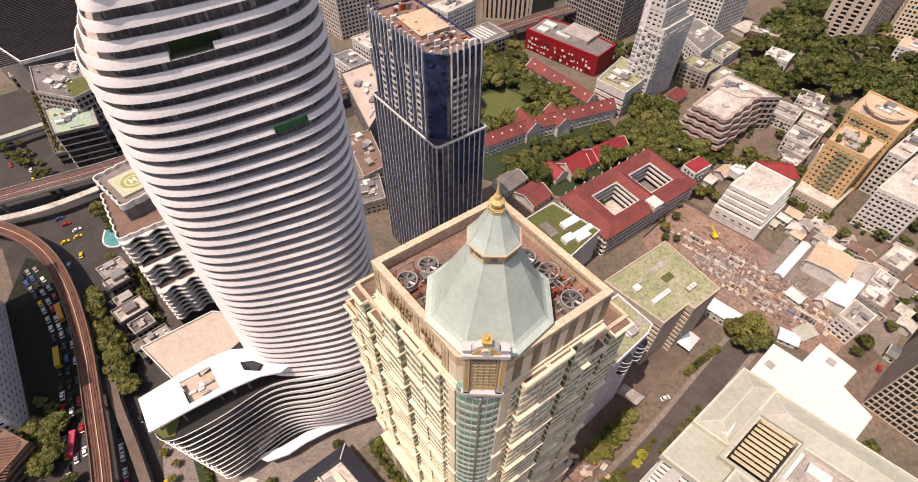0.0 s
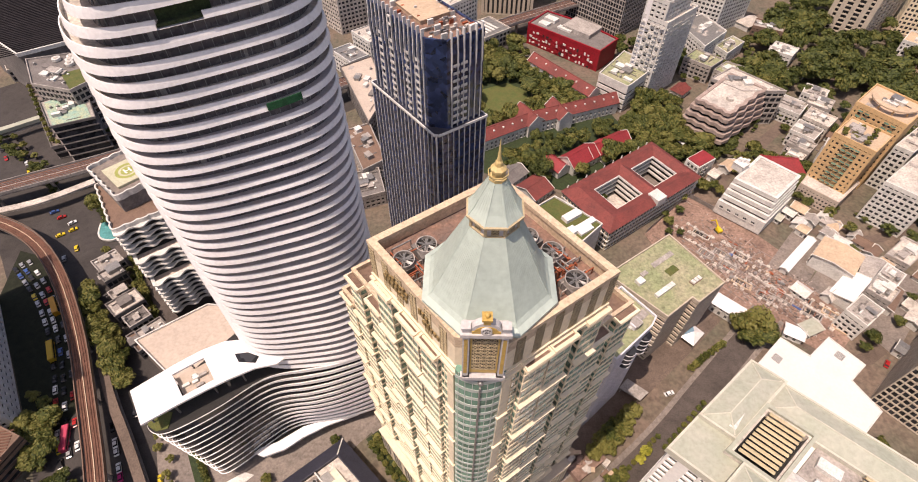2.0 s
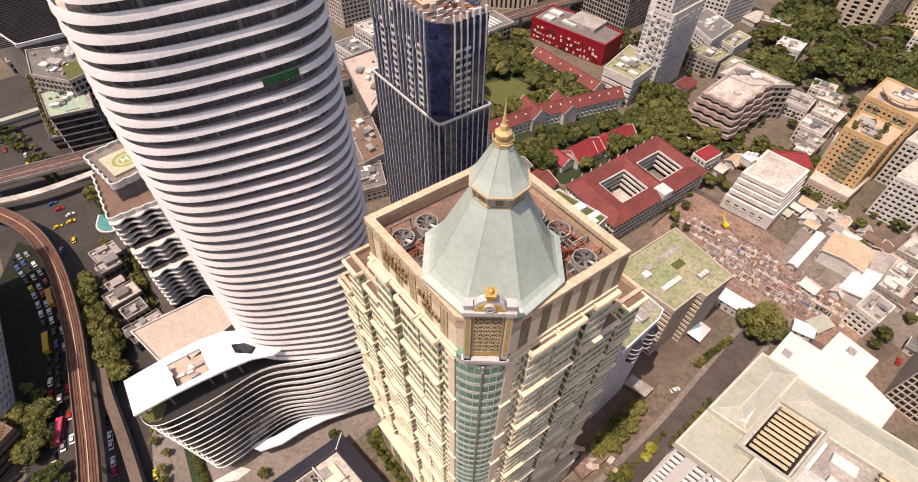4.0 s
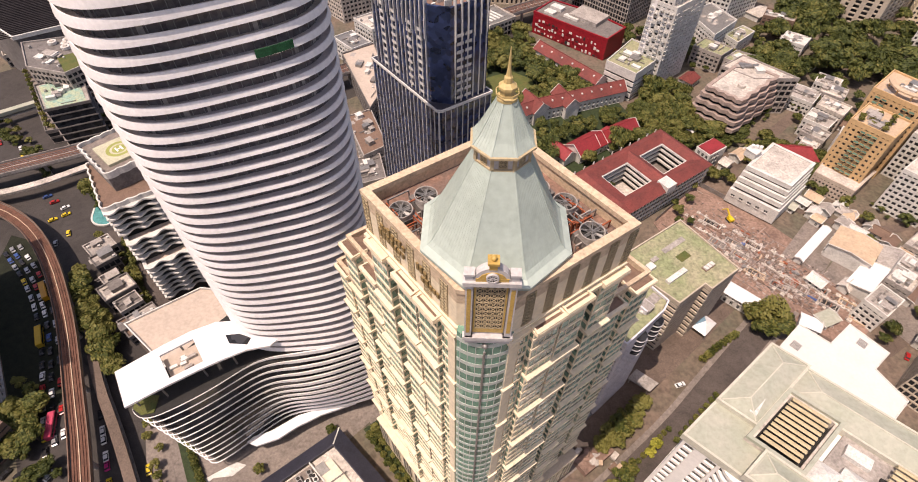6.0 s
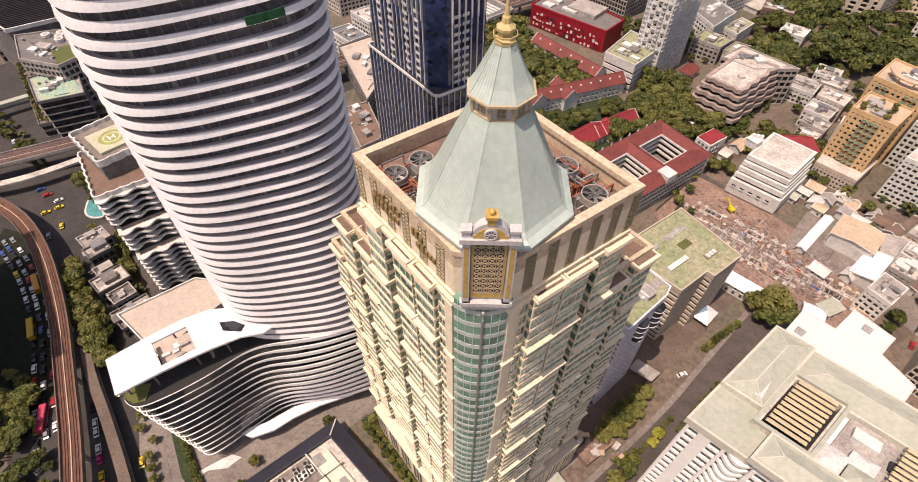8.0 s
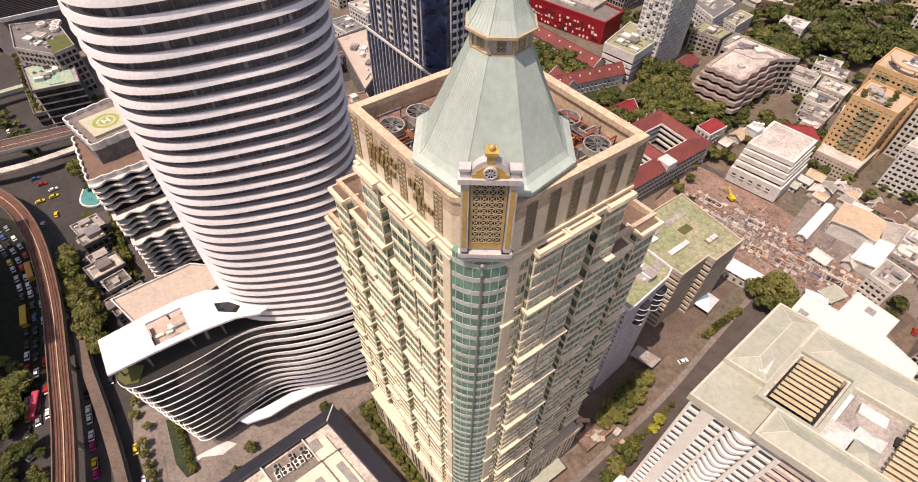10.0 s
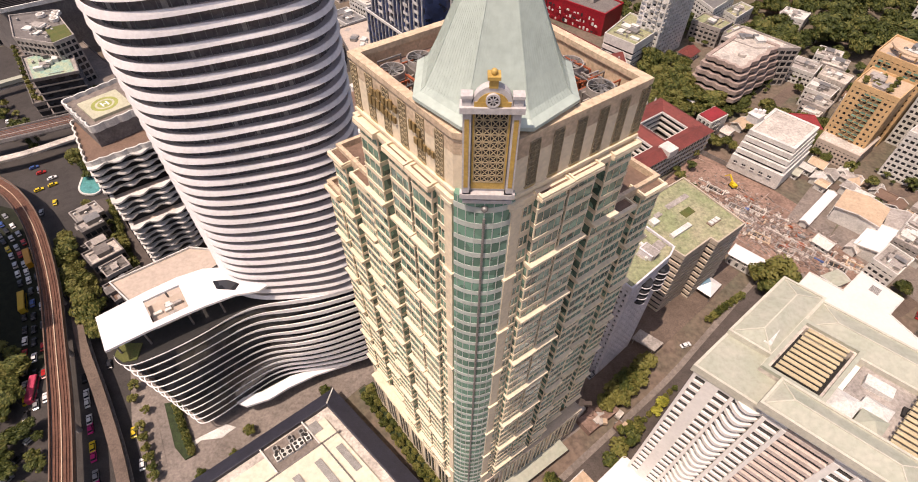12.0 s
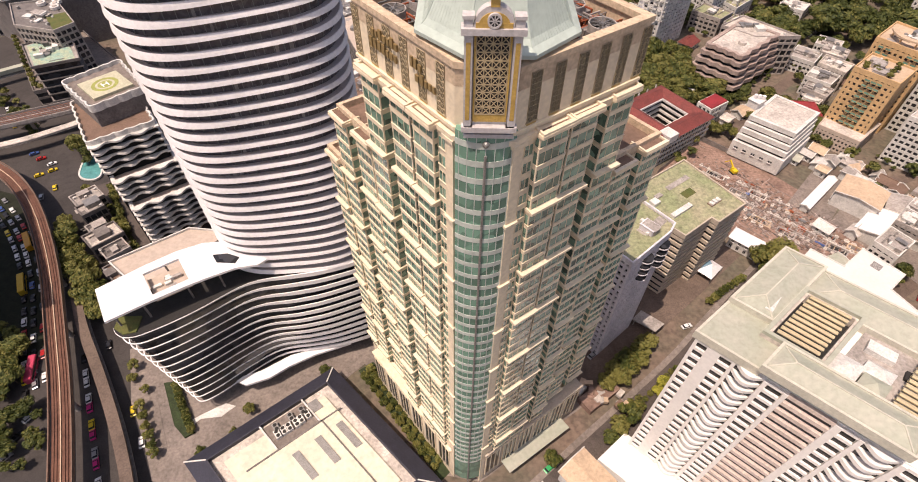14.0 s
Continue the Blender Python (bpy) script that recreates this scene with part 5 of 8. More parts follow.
part("roof", bm, "sage", sw2)
bm = bandl([(-320, 243), (-294, 260), (-275, 275), (-262, 284)], 3.4, 4.6, 5.2)
part("deck", bm, "concrete", sw2)

# ---- pavilion with the dark hipped border roof ----
PB, PL, PR = Vector((-46.3, 75)), Vector((-88.5, 40)), Vector((-3.5, 35))
PF = PL + (PR - PB)
pav = thing("pavilion", "low building with dark slate border roof round a cream flat roof", "building")


def quad_in(t):
    """The pavilion's outline drawn in by t metres."""
    return offset(ccw([tuple(PB), tuple(PL), tuple(PF), tuple(PR)]), -t)


bm = bmesh.new()
prism(bm, quad_in(1.0), 0, 6.5)
part("wall", bm, "concrete_dark", pav)
bm = bmesh.new()
o, i2 = quad_in(0), quad_in(5.6)
a = [bm.verts.new((*p, 6.2)) for p in o]
b = [bm.verts.new((*p, 9.6)) for p in i2]
c = [bm.verts.new((*p, 9.6)) for p in quad_in(5.9)]
d = [bm.verts.new((*p, 6.0)) for p in quad_in(5.9)]
for k in range(4):
    j = (k + 1) % 4
    bm.faces.new((a[k], a[j], b[j], b[k]))
    bm.faces.new((b[k], b[j], c[j], c[k]))
    bm.faces.new((c[k], c[j], d[j], d[k]))
part("border_roof", bm, "navy", pav)
bm = bmesh.new()
prism(bm, quad_in(5.7), 6.0, 7.6)
part("gutter_roof", bm, "pale", pav)
bm = bmesh.new()
prism(bm, quad_in(9.2), 7.6, 8.6)
part("flat_roof", bm, mat("cream_flat_roof", (0.72, 0.66, 0.53), 0.8, 0.15, 0.08, 0.6, 0.05), pav)
for k in range(4):
    bm = bmesh.new()
    p, q = Vector((*quad_in(0)[k], 6.25)), Vector((*quad_in(5.7)[k], 9.75))
    m = Matrix.Translation(p) @ (q - p).to_track_quat('X', 'Z').to_matrix().to_4x4()
    obox(bm, m, 0, -0.22, 0, (q - p).length, 0.22, 0.2)
    part("hip_cap", bm, "white_old", pav)


def pv(s, t, z=0.0):
    """A place on the pavilion's roof: s along the rear edge from the far corner, t forward from it."""
    e, g = (PL - PB).normalized(), (PR - PB).normalized()
    q = PB + e * s + g * t
    return Vector((q.x, q.y, z))


def pv_frame(s, t, z):
    e, g = (PL - PB).normalized(), (PR - PB).normalized()
    p = pv(s, t, z)
    return Matrix(((e.x, g.x, 0, p.x), (e.y, g.y, 0, p.y), (0, 0, 1, p.z), (0, 0, 0, 1)))


bm = bmesh.new()
obox(bm, pv_frame(16, 7, 7.55), 0, 0, 0, 15, 9.5, 1.15)
part("plant_yard", bm, "paving", pav)
for s, t, L, W in ((15.6, 5.5, 0.5, 11), (31, 5.5, 0.5, 11)):
    bm = bmesh.new()
    obox(bm, pv_frame(s, t, 7.6), 0, 0, 0, L, W, 1.7)
    part("divider", bm, "white_old", pav)
bm = bmesh.new()
for s, t, L, W in ((8, 16.5, 34, 0.5), (15, 16.5, 0.5, 30)):
    obox(bm, pv_frame(s, t, 8.5), 0, 0, 0, L, W, 0.4)
part("cable_tray", bm, "concrete_dark", pav)
for s, t, L, W in ((10.5, 21, 2.4, 11), (18.5, 21, 2.4, 11), (26.5, 21, 2.4, 11), (12, 8.5, 3.6, 4.2)):
    bm = bmesh.new()
    obox(bm, pv_frame(s, t, 8.5), 0, 0, 0, L, W, 0.5)
    part("skylight", bm, "steel", pav)
for k, (s, t) in enumerate(((17.5, 12.2), (20.0, 12.4), (21.8, 12.6), (24.3, 12.4), (26.2, 12.3), (28.4, 12.2), (18.0, 10.0), (22.0, 9.6), (27.5, 9.8))):
    u = thing("condenser_unit", "grey air-conditioning condenser with round fan on the flat roof", "air conditioner", tuple(pv(s, t, 8.7)), 40, "condensers on the pavilion roof")
    bm = bmesh.new()
    box(bm, -0.9, -1.5, 0, 0.9, 1.5, 1.5)
    part("casing", bm, "white_old" if k < 6 else "steel", u)
    for y in (-0.75, 0.75):
        bm = bmesh.new()
        bmesh.ops.create_cone(bm, cap_ends=True, segments=16, radius1=0.62, radius2=0.62, depth=0.15, matrix=pose(0, y, 1.55))
        part("fan", bm, "dark", u)

# ---- big white hotel ----
HO_ = Vector((57.5, 49.9))
HA, HB = Vector((math.cos(radians(-40.4)), math.sin(radians(-40.4)))), Vector((math.cos(radians(40.3)), math.sin(radians(40.3))))


def hpt(a, b):
    q = HO_ + HA * a + HB * b
    return (q.x, q.y)


hotel = thing("hotel", "large white hotel with sage roofs and dark window rows", "hotel")
HF = frame_of(hpt(0, 0), hpt(60, 0))
HS = frame_of(hpt(0, 38), hpt(0, 0))
M["sage_edge"] = mat("pale_sage_roof_trim", (0.58, 0.56, 0.47), 0.7, 0.15, 0.2, 1.5, 0.05)
M["white_hotel"] = mat("white_hotel_render", (0.84, 0.81, 0.77), 0.8, 0.08, 0.1, 1.2)
for pts, z in (([hpt(0, 0), hpt(60, 0), hpt(60, 38), hpt(0, 38)], 73.0),):
    bm = bmesh.new()
    prism(bm, ccw(pts), 0, z)
    part("wall", bm, "white_hotel", hotel)
hroofs = (((-0.8, -0.8), (14.5, -0.8), (14.5, 9.5), (9.5, 9.5), (9.5, 27.5), (-0.8, 27.5), 75.0), ((-0.8, 13), (9.5, 13), (9.5, 39), (-0.8, 39), 76.5), ((14.2, -1.8), (44, -1.8), (44, 7.2), (14.2, 7.2), 78.0), ((9.5, 27.3), (60, 27.3), (60, 39), (9.5, 39), 75.3), ((48, -1.4), (62, -1.4), (62, 39), (48, 39), 75.8))
for *pts, z in hroofs:
    q = ccw([hpt(*p) for p in pts])
    bm = bmesh.new()
    prism(bm, q, z - 1.6, z)
    rf = part("roof", bm, "sage", hotel)
    bm = bmesh.new()
    ring(bm, offset(q, 0.25), offset(q, -0.35), z - 2.2, z + 0.35)
    part("roof_edge", bm, "sage_edge", rf)
    if len(pts) == 4:
        (a0, b0), (a1, b1) = pts[0], pts[2]
        a0, b0, a1, b1 = a0 + 0.8, b0 + 0.8, a1 - 0.8, b1 - 0.8
        h = min(a1 - a0, b1 - b0) / 2
        r0, r1 = ((a0 + h, (b0 + b1) / 2), (a1 - h, (b0 + b1) / 2)) if a1 - a0 > b1 - b0 else (((a0 + a1) / 2, b0 + h), ((a0 + a1) / 2, b1 - h))
        bm = bmesh.new()
        c = [bm.verts.new((*hpt(*w), z + 0.01)) for w in ((a0, b0), (a1, b0), (a1, b1), (a0, b1))]
        k = [bm.verts.new((*hpt(*w), z + 1.5)) for w in (r0, r1)]
        faces = ((0, 1, 5, 4), (1, 2, 5), (2, 3, 4, 5), (3, 0, 4)) if a1 - a0 > b1 - b0 else ((0, 1, 4), (1, 2, 5, 4), (2, 3, 5), (3, 0, 4, 5))
        for w in faces:
            bm.faces.new([(c + k)[i] for i in w])
        bmesh.ops.recalc_face_normals(bm, faces=bm.faces)
        part("hipped_slope", bm, "sage", rf)
        bm = bmesh.new()
        ends = [Vector((*hpt(*w), z + 0.05)) for w in ((a0, b0), (a1, b0), (a1, b1), (a0, b1))]
        tips = [Vector((*hpt(*w), z + 1.5)) for w in (r0, r1)]
        near = (0, 1, 1, 0) if a1 - a0 > b1 - b0 else (0, 0, 1, 1)
        for w, v in [(ends[i], tips[near[i]]) for i in range(4)] + [(tips[0], tips[1])]:
            if (v - w).length > 0.2:
                m = Matrix.Translation(w) @ (v - w).to_track_quat('X', 'Z').to_matrix().to_4x4()
                obox(bm, m, 0, -0.14, -0.05, (v - w).length, 0.14, 0.12)
        part("ridge_cap", bm, "sage_edge", rf)
WELL = ccw([hpt(9.3, 8), hpt(23.4, 8), hpt(23.4, 28.4), hpt(9.3, 28.4)])
PIT = ccw([hpt(10.9, 9.6), hpt(21.8, 9.6), hpt(21.8, 26.8), hpt(10.9, 26.8)])
bm = bmesh.new()
ring(bm, WELL, PIT, 66, 76.4)
part("well_wall", bm, "pale", hotel)
# near-black floor sheet stands in for the shade deep in the well
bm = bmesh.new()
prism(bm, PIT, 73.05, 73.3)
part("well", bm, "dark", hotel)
bm = bmesh.new()
ring(bm, WELL, offset(WELL, -1.0), 76.4, 77.4)
part("well_kerb", bm, "sage", hotel)
f = frame_of(hpt(12.8, 9.8), hpt(22.6, 9.8))
bm = bmesh.new()
box(bm, 0, -0.45, 0, 9.4, 0.45, 0.5)
box(bm, 0, -0.55, -0.5, 9.4, -0.4, 0.5)
slat = mesh_of("slat", bm, mat("cream_slat", (0.66, 0.56, 0.36), 0.8, 0.15, 0.5, 2.0))
for k in range(10):
    p = hpt(11.5, 10.6 + k * 1.7)
    g = frame_of(p, hpt(21.5, 10.6 + k * 1.7), 76.7)
    piece("slat", slat, hotel, g @ pose(0, 0, 0, 25, 0, 0))
for k in range(12):
    p = hpt(36.5, 7.6 + k * 1.66)
    g = frame_of(p, hpt(50.5, 7.6 + k * 1.66), 76.2)
    piece("slat", slat, hotel, g @ pose(0, 0, 0, 25, 0, 0))
bm = bmesh.new()
prism(bm, ccw([hpt(25, 9), hpt(48, 9), hpt(48, 27.5), hpt(25, 27.5)]), 72, 74.0)
part("inner_roof", bm, "concrete", hotel)
for k, (a, b, la, lb, hh, mt) in enumerate(((27, 21, 6, 3.2, 1.6, "white_old"), (36, 19, 2.6, 2.6, 0.8, "dark"), (40, 24, 4, 1.5, 1.2, "steel"), (29.5, 16, 1.2, 1.2, 1.0, "steel"))):
    bm = bmesh.new()
    fr = frame_of(hpt(a, b), hpt(a + 1, b), 74.0)
    obox(bm, fr, 0, -lb, 0, la, 0, hh)
    if hh > 2:
        obox(bm, fr, -0.3, -lb - 0.3, hh, la + 0.3, 0.3, hh + 0.25)
        obox(bm, fr, la * 0.3, -lb * 0.7, hh + 0.25, la * 0.7, -lb * 0.3, hh + 0.9)
    part("roof_hut" if hh > 2 else "roof_plant", bm, mt, hotel)
for a0, b0, a1, b1, z, mt in ((23.4, 8.4, 29.0, 14.6, 76.6, "white_old"), (29.4, 8.0, 35.0, 13.6, 76.2, "sage"), (28.6, 13.2, 34.6, 17.6, 76.0, "white_old")):
    bm = bmesh.new()
    cx, cy = hpt((a0 + a1) / 2, (b0 + b1) / 2)
    base = [bm.verts.new((*hpt(*q), z)) for q in ((a0, b0), (a1, b0), (a1, b1), (a0, b1))]
    low_v = [bm.verts.new((*hpt(*q), 73.9)) for q in ((a0, b0), (a1, b0), (a1, b1), (a0, b1))]
    tip = bm.verts.new((cx, cy, z + 1.6))
    for i in range(4):
        bm.faces.new((base[i], base[(i + 1) % 4], tip))
        bm.faces.new((low_v[i], low_v[(i + 1) % 4], base[(i + 1) % 4], base[i]))
    bmesh.ops.recalc_face_normals(bm, faces=bm.faces)
    part("hipped_hut", bm, mt, hotel)
bm = bmesh.new()
obox(bm, frame_of(hpt(6.2, 15), hpt(8.4, 15), 75.5), 0, -8, 0, 1.8, 0, 1.6)
part("white_vault", bm, "white_old", hotel)


def wmesh(w, h, mtl="glass", frame_m="white_hotel"):
    bm = bmesh.new()
    box(bm, -w / 2, -0.3, 0, w / 2, -0.1, h)
    box(bm, -w / 2 - 0.12, -0.3, -0.3, w / 2 + 0.12, 0.28, 0.0)
    box(bm, -0.06, -0.2, 0, 0.06, 0.02, h)
    me = bpy.data.meshes.new("window")
    bm.to_mesh(me)
    bm.free()
    me.materials.append(M[mtl])
    me.materials.append(M[frame_m])
    for i, pl in enumerate(me.polygons):
        pl.material_index = 0 if i < 6 else 1
    return me


FH = 3.25
w_a, w_b, w_c = wmesh(2.2, 1.9), wmesh(2.6, 2.0), wmesh(1.5, 2.0)
bm = bmesh.new()
box(bm, 0, -0.3, 0, 16.2, 0.35, 1.2)
# a facade of recessed bays: piers and bands stand proud of the wall
for a0, a1 in ((-0.2, 0.6), (3.0, 6.2), (9.0, 9.8), (16.2, 17.2), (20.6, 21.6), (31.4, 33.0), (36.2, 37.2), (44.0, 45.2), (49.0, 50.0), (58.5, 60)):
    bm2 = bmesh.new()
    obox(bm2, HF, a0, -0.2, 0, a1, 0.9, 72.5)
    part("pier", bm2, "white_hotel", hotel)
bm.free()


def section(a0, a1, kind):
    for i in range(21):
        z = 4.0 + i * FH
        if kind == "window":
            bm = None
            piece("window", w_b, hotel, HF @ pose((a0 + a1) / 2, 0.36, z + 0.95))
            continue
    bm = bmesh.new()
    if kind == "curve":
        n = 10
        pts = [(a0 + (a1 - a0) * k / n, 0.3 + 1.9 * math.sin(math.pi * k / n)) for k in range(n + 1)] + [(a1, -0.3), (a0, -0.3)]
        prism(bm, pts, 0, 1.15)
    elif kind == "pink":
        box(bm, a0, -0.3, 0, a1, 1.0, 1.25)
    else:
        box(bm, a0, -0.3, 0, a1, 0.7, 1.0)
    me = mesh_of("balcony_band", bm, "white_hotel" if kind != "pink" else mat("pinkish_render", (0.68, 0.57, 0.51), 0.8, 0.2, 0.2, 1.5))
    for i in range(22):
        piece("balcony_band", me, hotel, HF @ pose(0, 0, 3.4 + i * FH))


# dark glazing sheets behind the bands
for a0, a1 in ((0.6, 3.0), (6.2, 9.0), (9.8, 16.2), (17.2, 20.6), (21.6, 31.4), (33.0, 36.2), (37.2, 44.0), (45.2, 49.0), (50.0, 58.5)):
    bm = bmesh.new()
    obox(bm, HF, a0, -0.2, 3, a1, 0.06, 72.3)
    part("glazing", bm, "glass", hotel)
for a0, a1, kd in ((0.6, 3.0, "flat"), (6.2, 9.0, "flat"), (9.8, 16.2, "curve"), (17.2, 20.6, "flat"), (21.6, 31.4, "pink"), (33.0, 36.2, "flat"), (37.2, 44.0, "curve"), (45.2, 49.0, "flat"), (50.0, 58.5, "curve")):
    section(a0, a1, kd)
for i in range(22):
    for x in (4, 9.5, 15, 20.5, 26, 31.5):
        piece("window", w_a, hotel, HS @ pose(x, 0.32, 4.2 + i * FH))
bm = bmesh.new()
prism(bm, ccw([hpt(-3, -12), hpt(60, -12), hpt(60, 0), hpt(-3, 2)]), 0, 6.0)
part("podium", bm, "white_hotel", hotel)

# ---- quadrangle school with the red roofs ----
QU, QV = Vector((math.cos(radians(36.7)), math.sin(radians(36.7)))), Vector((math.cos(radians(125.2)), math.sin(radians(125.2))))
QO = Vector((75.5, 180.0))


def qpt(u, v):
    q = QO + QU * u + QV * v
    return (q.x, q.y)


def qrect(u0, v0, u1, v1):
    return [qpt(u0, v0), qpt(u1, v0), qpt(u1, v1), qpt(u0, v1)]


quad = thing("school_quadrangle", "cream four-storey school round two courtyards with red tiled roofs", "school")
EAVE, RIDGE = 14.8, 17.6
COURTS = (((0, 0, 40, 36), (14.5, 8.5, 36.0, 28.0)), ((40, 0, 72.5, 36), (44.0, 8.5, 64.5, 28.0)))
for k, ((u0, v0, u1, v1), (a0, b0, a1, b1)) in enumerate(COURTS):
    outer, inner = qrect(u0, v0, u1, v1), qrect(a0, b0, a1, b1)
    bm = bmesh.new()
    ring(bm, outer, inner, 0, EAVE)
    part("wall", bm, "cream", quad)
    mid = qrect((u0 + a0) / 2 if k == 0 else u0, (v0 + b0) / 2, (u1 + a1) / 2 if k == 1 else u1, (v1 + b1) / 2)
    eo = qrect(u0 - 0.9 if k == 0 else u0, v0 - 0.9, u1 + 0.9 if k == 1 else u1, v1 + 0.9)
    ei = qrect(a0 + 0.7, b0 + 0.7, a1 - 0.7, b1 - 0.7)
    bm = bmesh.new()
    zo = [EAVE] * 4
    if k == 0:
        zo = [EAVE, RIDGE, RIDGE, EAVE]
        eo[1], eo[2] = qpt(u1, (v0 + b0) / 2), qpt(u1, (v1 + b1) / 2)
    else:
        zo = [RIDGE, EAVE, EAVE, RIDGE]
        eo[0], eo[3] = qpt(u0, (v0 + b0) / 2), qpt(u0, (v1 + b1) / 2)
    O = [bm.verts.new((*p, z)) for p, z in zip(eo, zo)]
    R = [bm.verts.new((*p, RIDGE)) for p in mid]
    I = [bm.verts.new((*p, EAVE + 0.2)) for p in ei]
    for i in range(4):
        j = (i + 1) % 4
        if len({tuple(v.co) for v in (O[i], O[j], R[j], R[i])}) > 2:
            bm.faces.new((O[i], O[j], R[j], R[i]))
        bm.faces.new((R[i], R[j], I[j], I[i]))
    if k == 0:
        for s, w in ((0, 1), (3, 2)):
            c1 = bm.verts.new((*qpt(u1, v0 - 0.9 if s == 0 else v1 + 0.9), EAVE))
            bm.faces.new((O[s], c1, O[w]))
    else:
        for s, w in ((1, 0), (2, 3)):
            c1 = bm.verts.new((*qpt(u0, v0 - 0.9 if s == 1 else v1 + 0.9), EAVE))
            bm.faces.new((O[s], c1, O[w]))
    bmesh.ops.remove_doubles(bm, verts=bm.verts, dist=0.001)
    part("roof", bm, "red_roof", quad)
    bm = bmesh.new()
    prism(bm, inner, 0, 0.3)
    part("courtyard_floor", bm, "paving" if k else "pale", quad)
    bm = bmesh.new()
    ring(bm, offset(inner, -0.1), offset(inner, -1.3), 0, 1.1)
    me = mesh_of("gallery", bm, "white_old")
    for z in (3.4, 6.9, 10.4, 13.6):
        piece("gallery", me, quad, pose(0, 0, z))
    # dark lining on the court walls, painted as the shade behind the galleries
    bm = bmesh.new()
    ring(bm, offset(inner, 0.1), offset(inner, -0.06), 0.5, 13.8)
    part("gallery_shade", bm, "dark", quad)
for a, b, L, sp in ((qpt(0, 0), qpt(72.5, 0), 72.5, 2.42), (qpt(0, 36), qpt(0, 0), 36, 2.4), (qpt(72.5, 0), qpt(72.5, 36), 36, 2.4)):
    f = frame_of(a, b)
    me = wmesh(1.45, 1.9, "glass", "white_old")
    n = int(L / sp)
    for z in (1.2, 4.7, 8.2, 11.6):
        for i in range(n):
            piece("window", me, quad, f @ pose(sp * (i + 0.5), 0.34, z))
    bm = bmesh.new()
    box(bm, 0, -0.1, 0, L, 0.55, 0.45)
    me = mesh_of("string_course", bm, "white_old")
    for z in (3.6, 7.1, 10.6, 14.0):
        piece("string_course", me, quad, f @ pose(0, 0, z))
bm = bmesh.new()
box(bm, -0.5, -0.25, 0, 0.5, 0.25, 1.3)
box(bm, -0.25, -0.25, 1.3, 0.25, 0.25, 2.2)
me = mesh_of("gable_tip", bm, "white_old")
for u in [4 + 7.1 * i for i in range(10)]:
    piece("gable_tip", me, quad, frame_of(qpt(u, 36.4), qpt(u + 1, 36.4), EAVE))
bm = bmesh.new()
obox(bm, frame_of(qpt(38, -1), qpt(39, -1), EAVE - 1), -3, -7, 0, 4, 0.3, 4.2)
part("stair_gable", bm, "white_old", quad)
gate = thing("gatehouse", "small cream gatehouse with a red flat roof", "gatehouse")
GT = [(137.5, 234.0), (149.5, 242.5), (144.0, 250.5), (132.0, 242.0)]
bm = bmesh.new()
prism(bm, GT, 0, 12.0)
part("wall", bm, "white_old", gate)
bm = bmesh.new()
prism(bm, offset(GT, -0.6), 12.0, 12.6)
part("roof", bm, "bright_red", gate)
for i in range(4):
    f = frame_of(GT[i], GT[(i + 1) % 4])
    me = wmesh(1.3, 1.8, "glass", "white_old")
    for z in (1.5, 5.2, 8.8):
        for x in (2.5, 5.2, 7.9):
            piece("window", me, gate, f @ pose(x, 0.33, z))


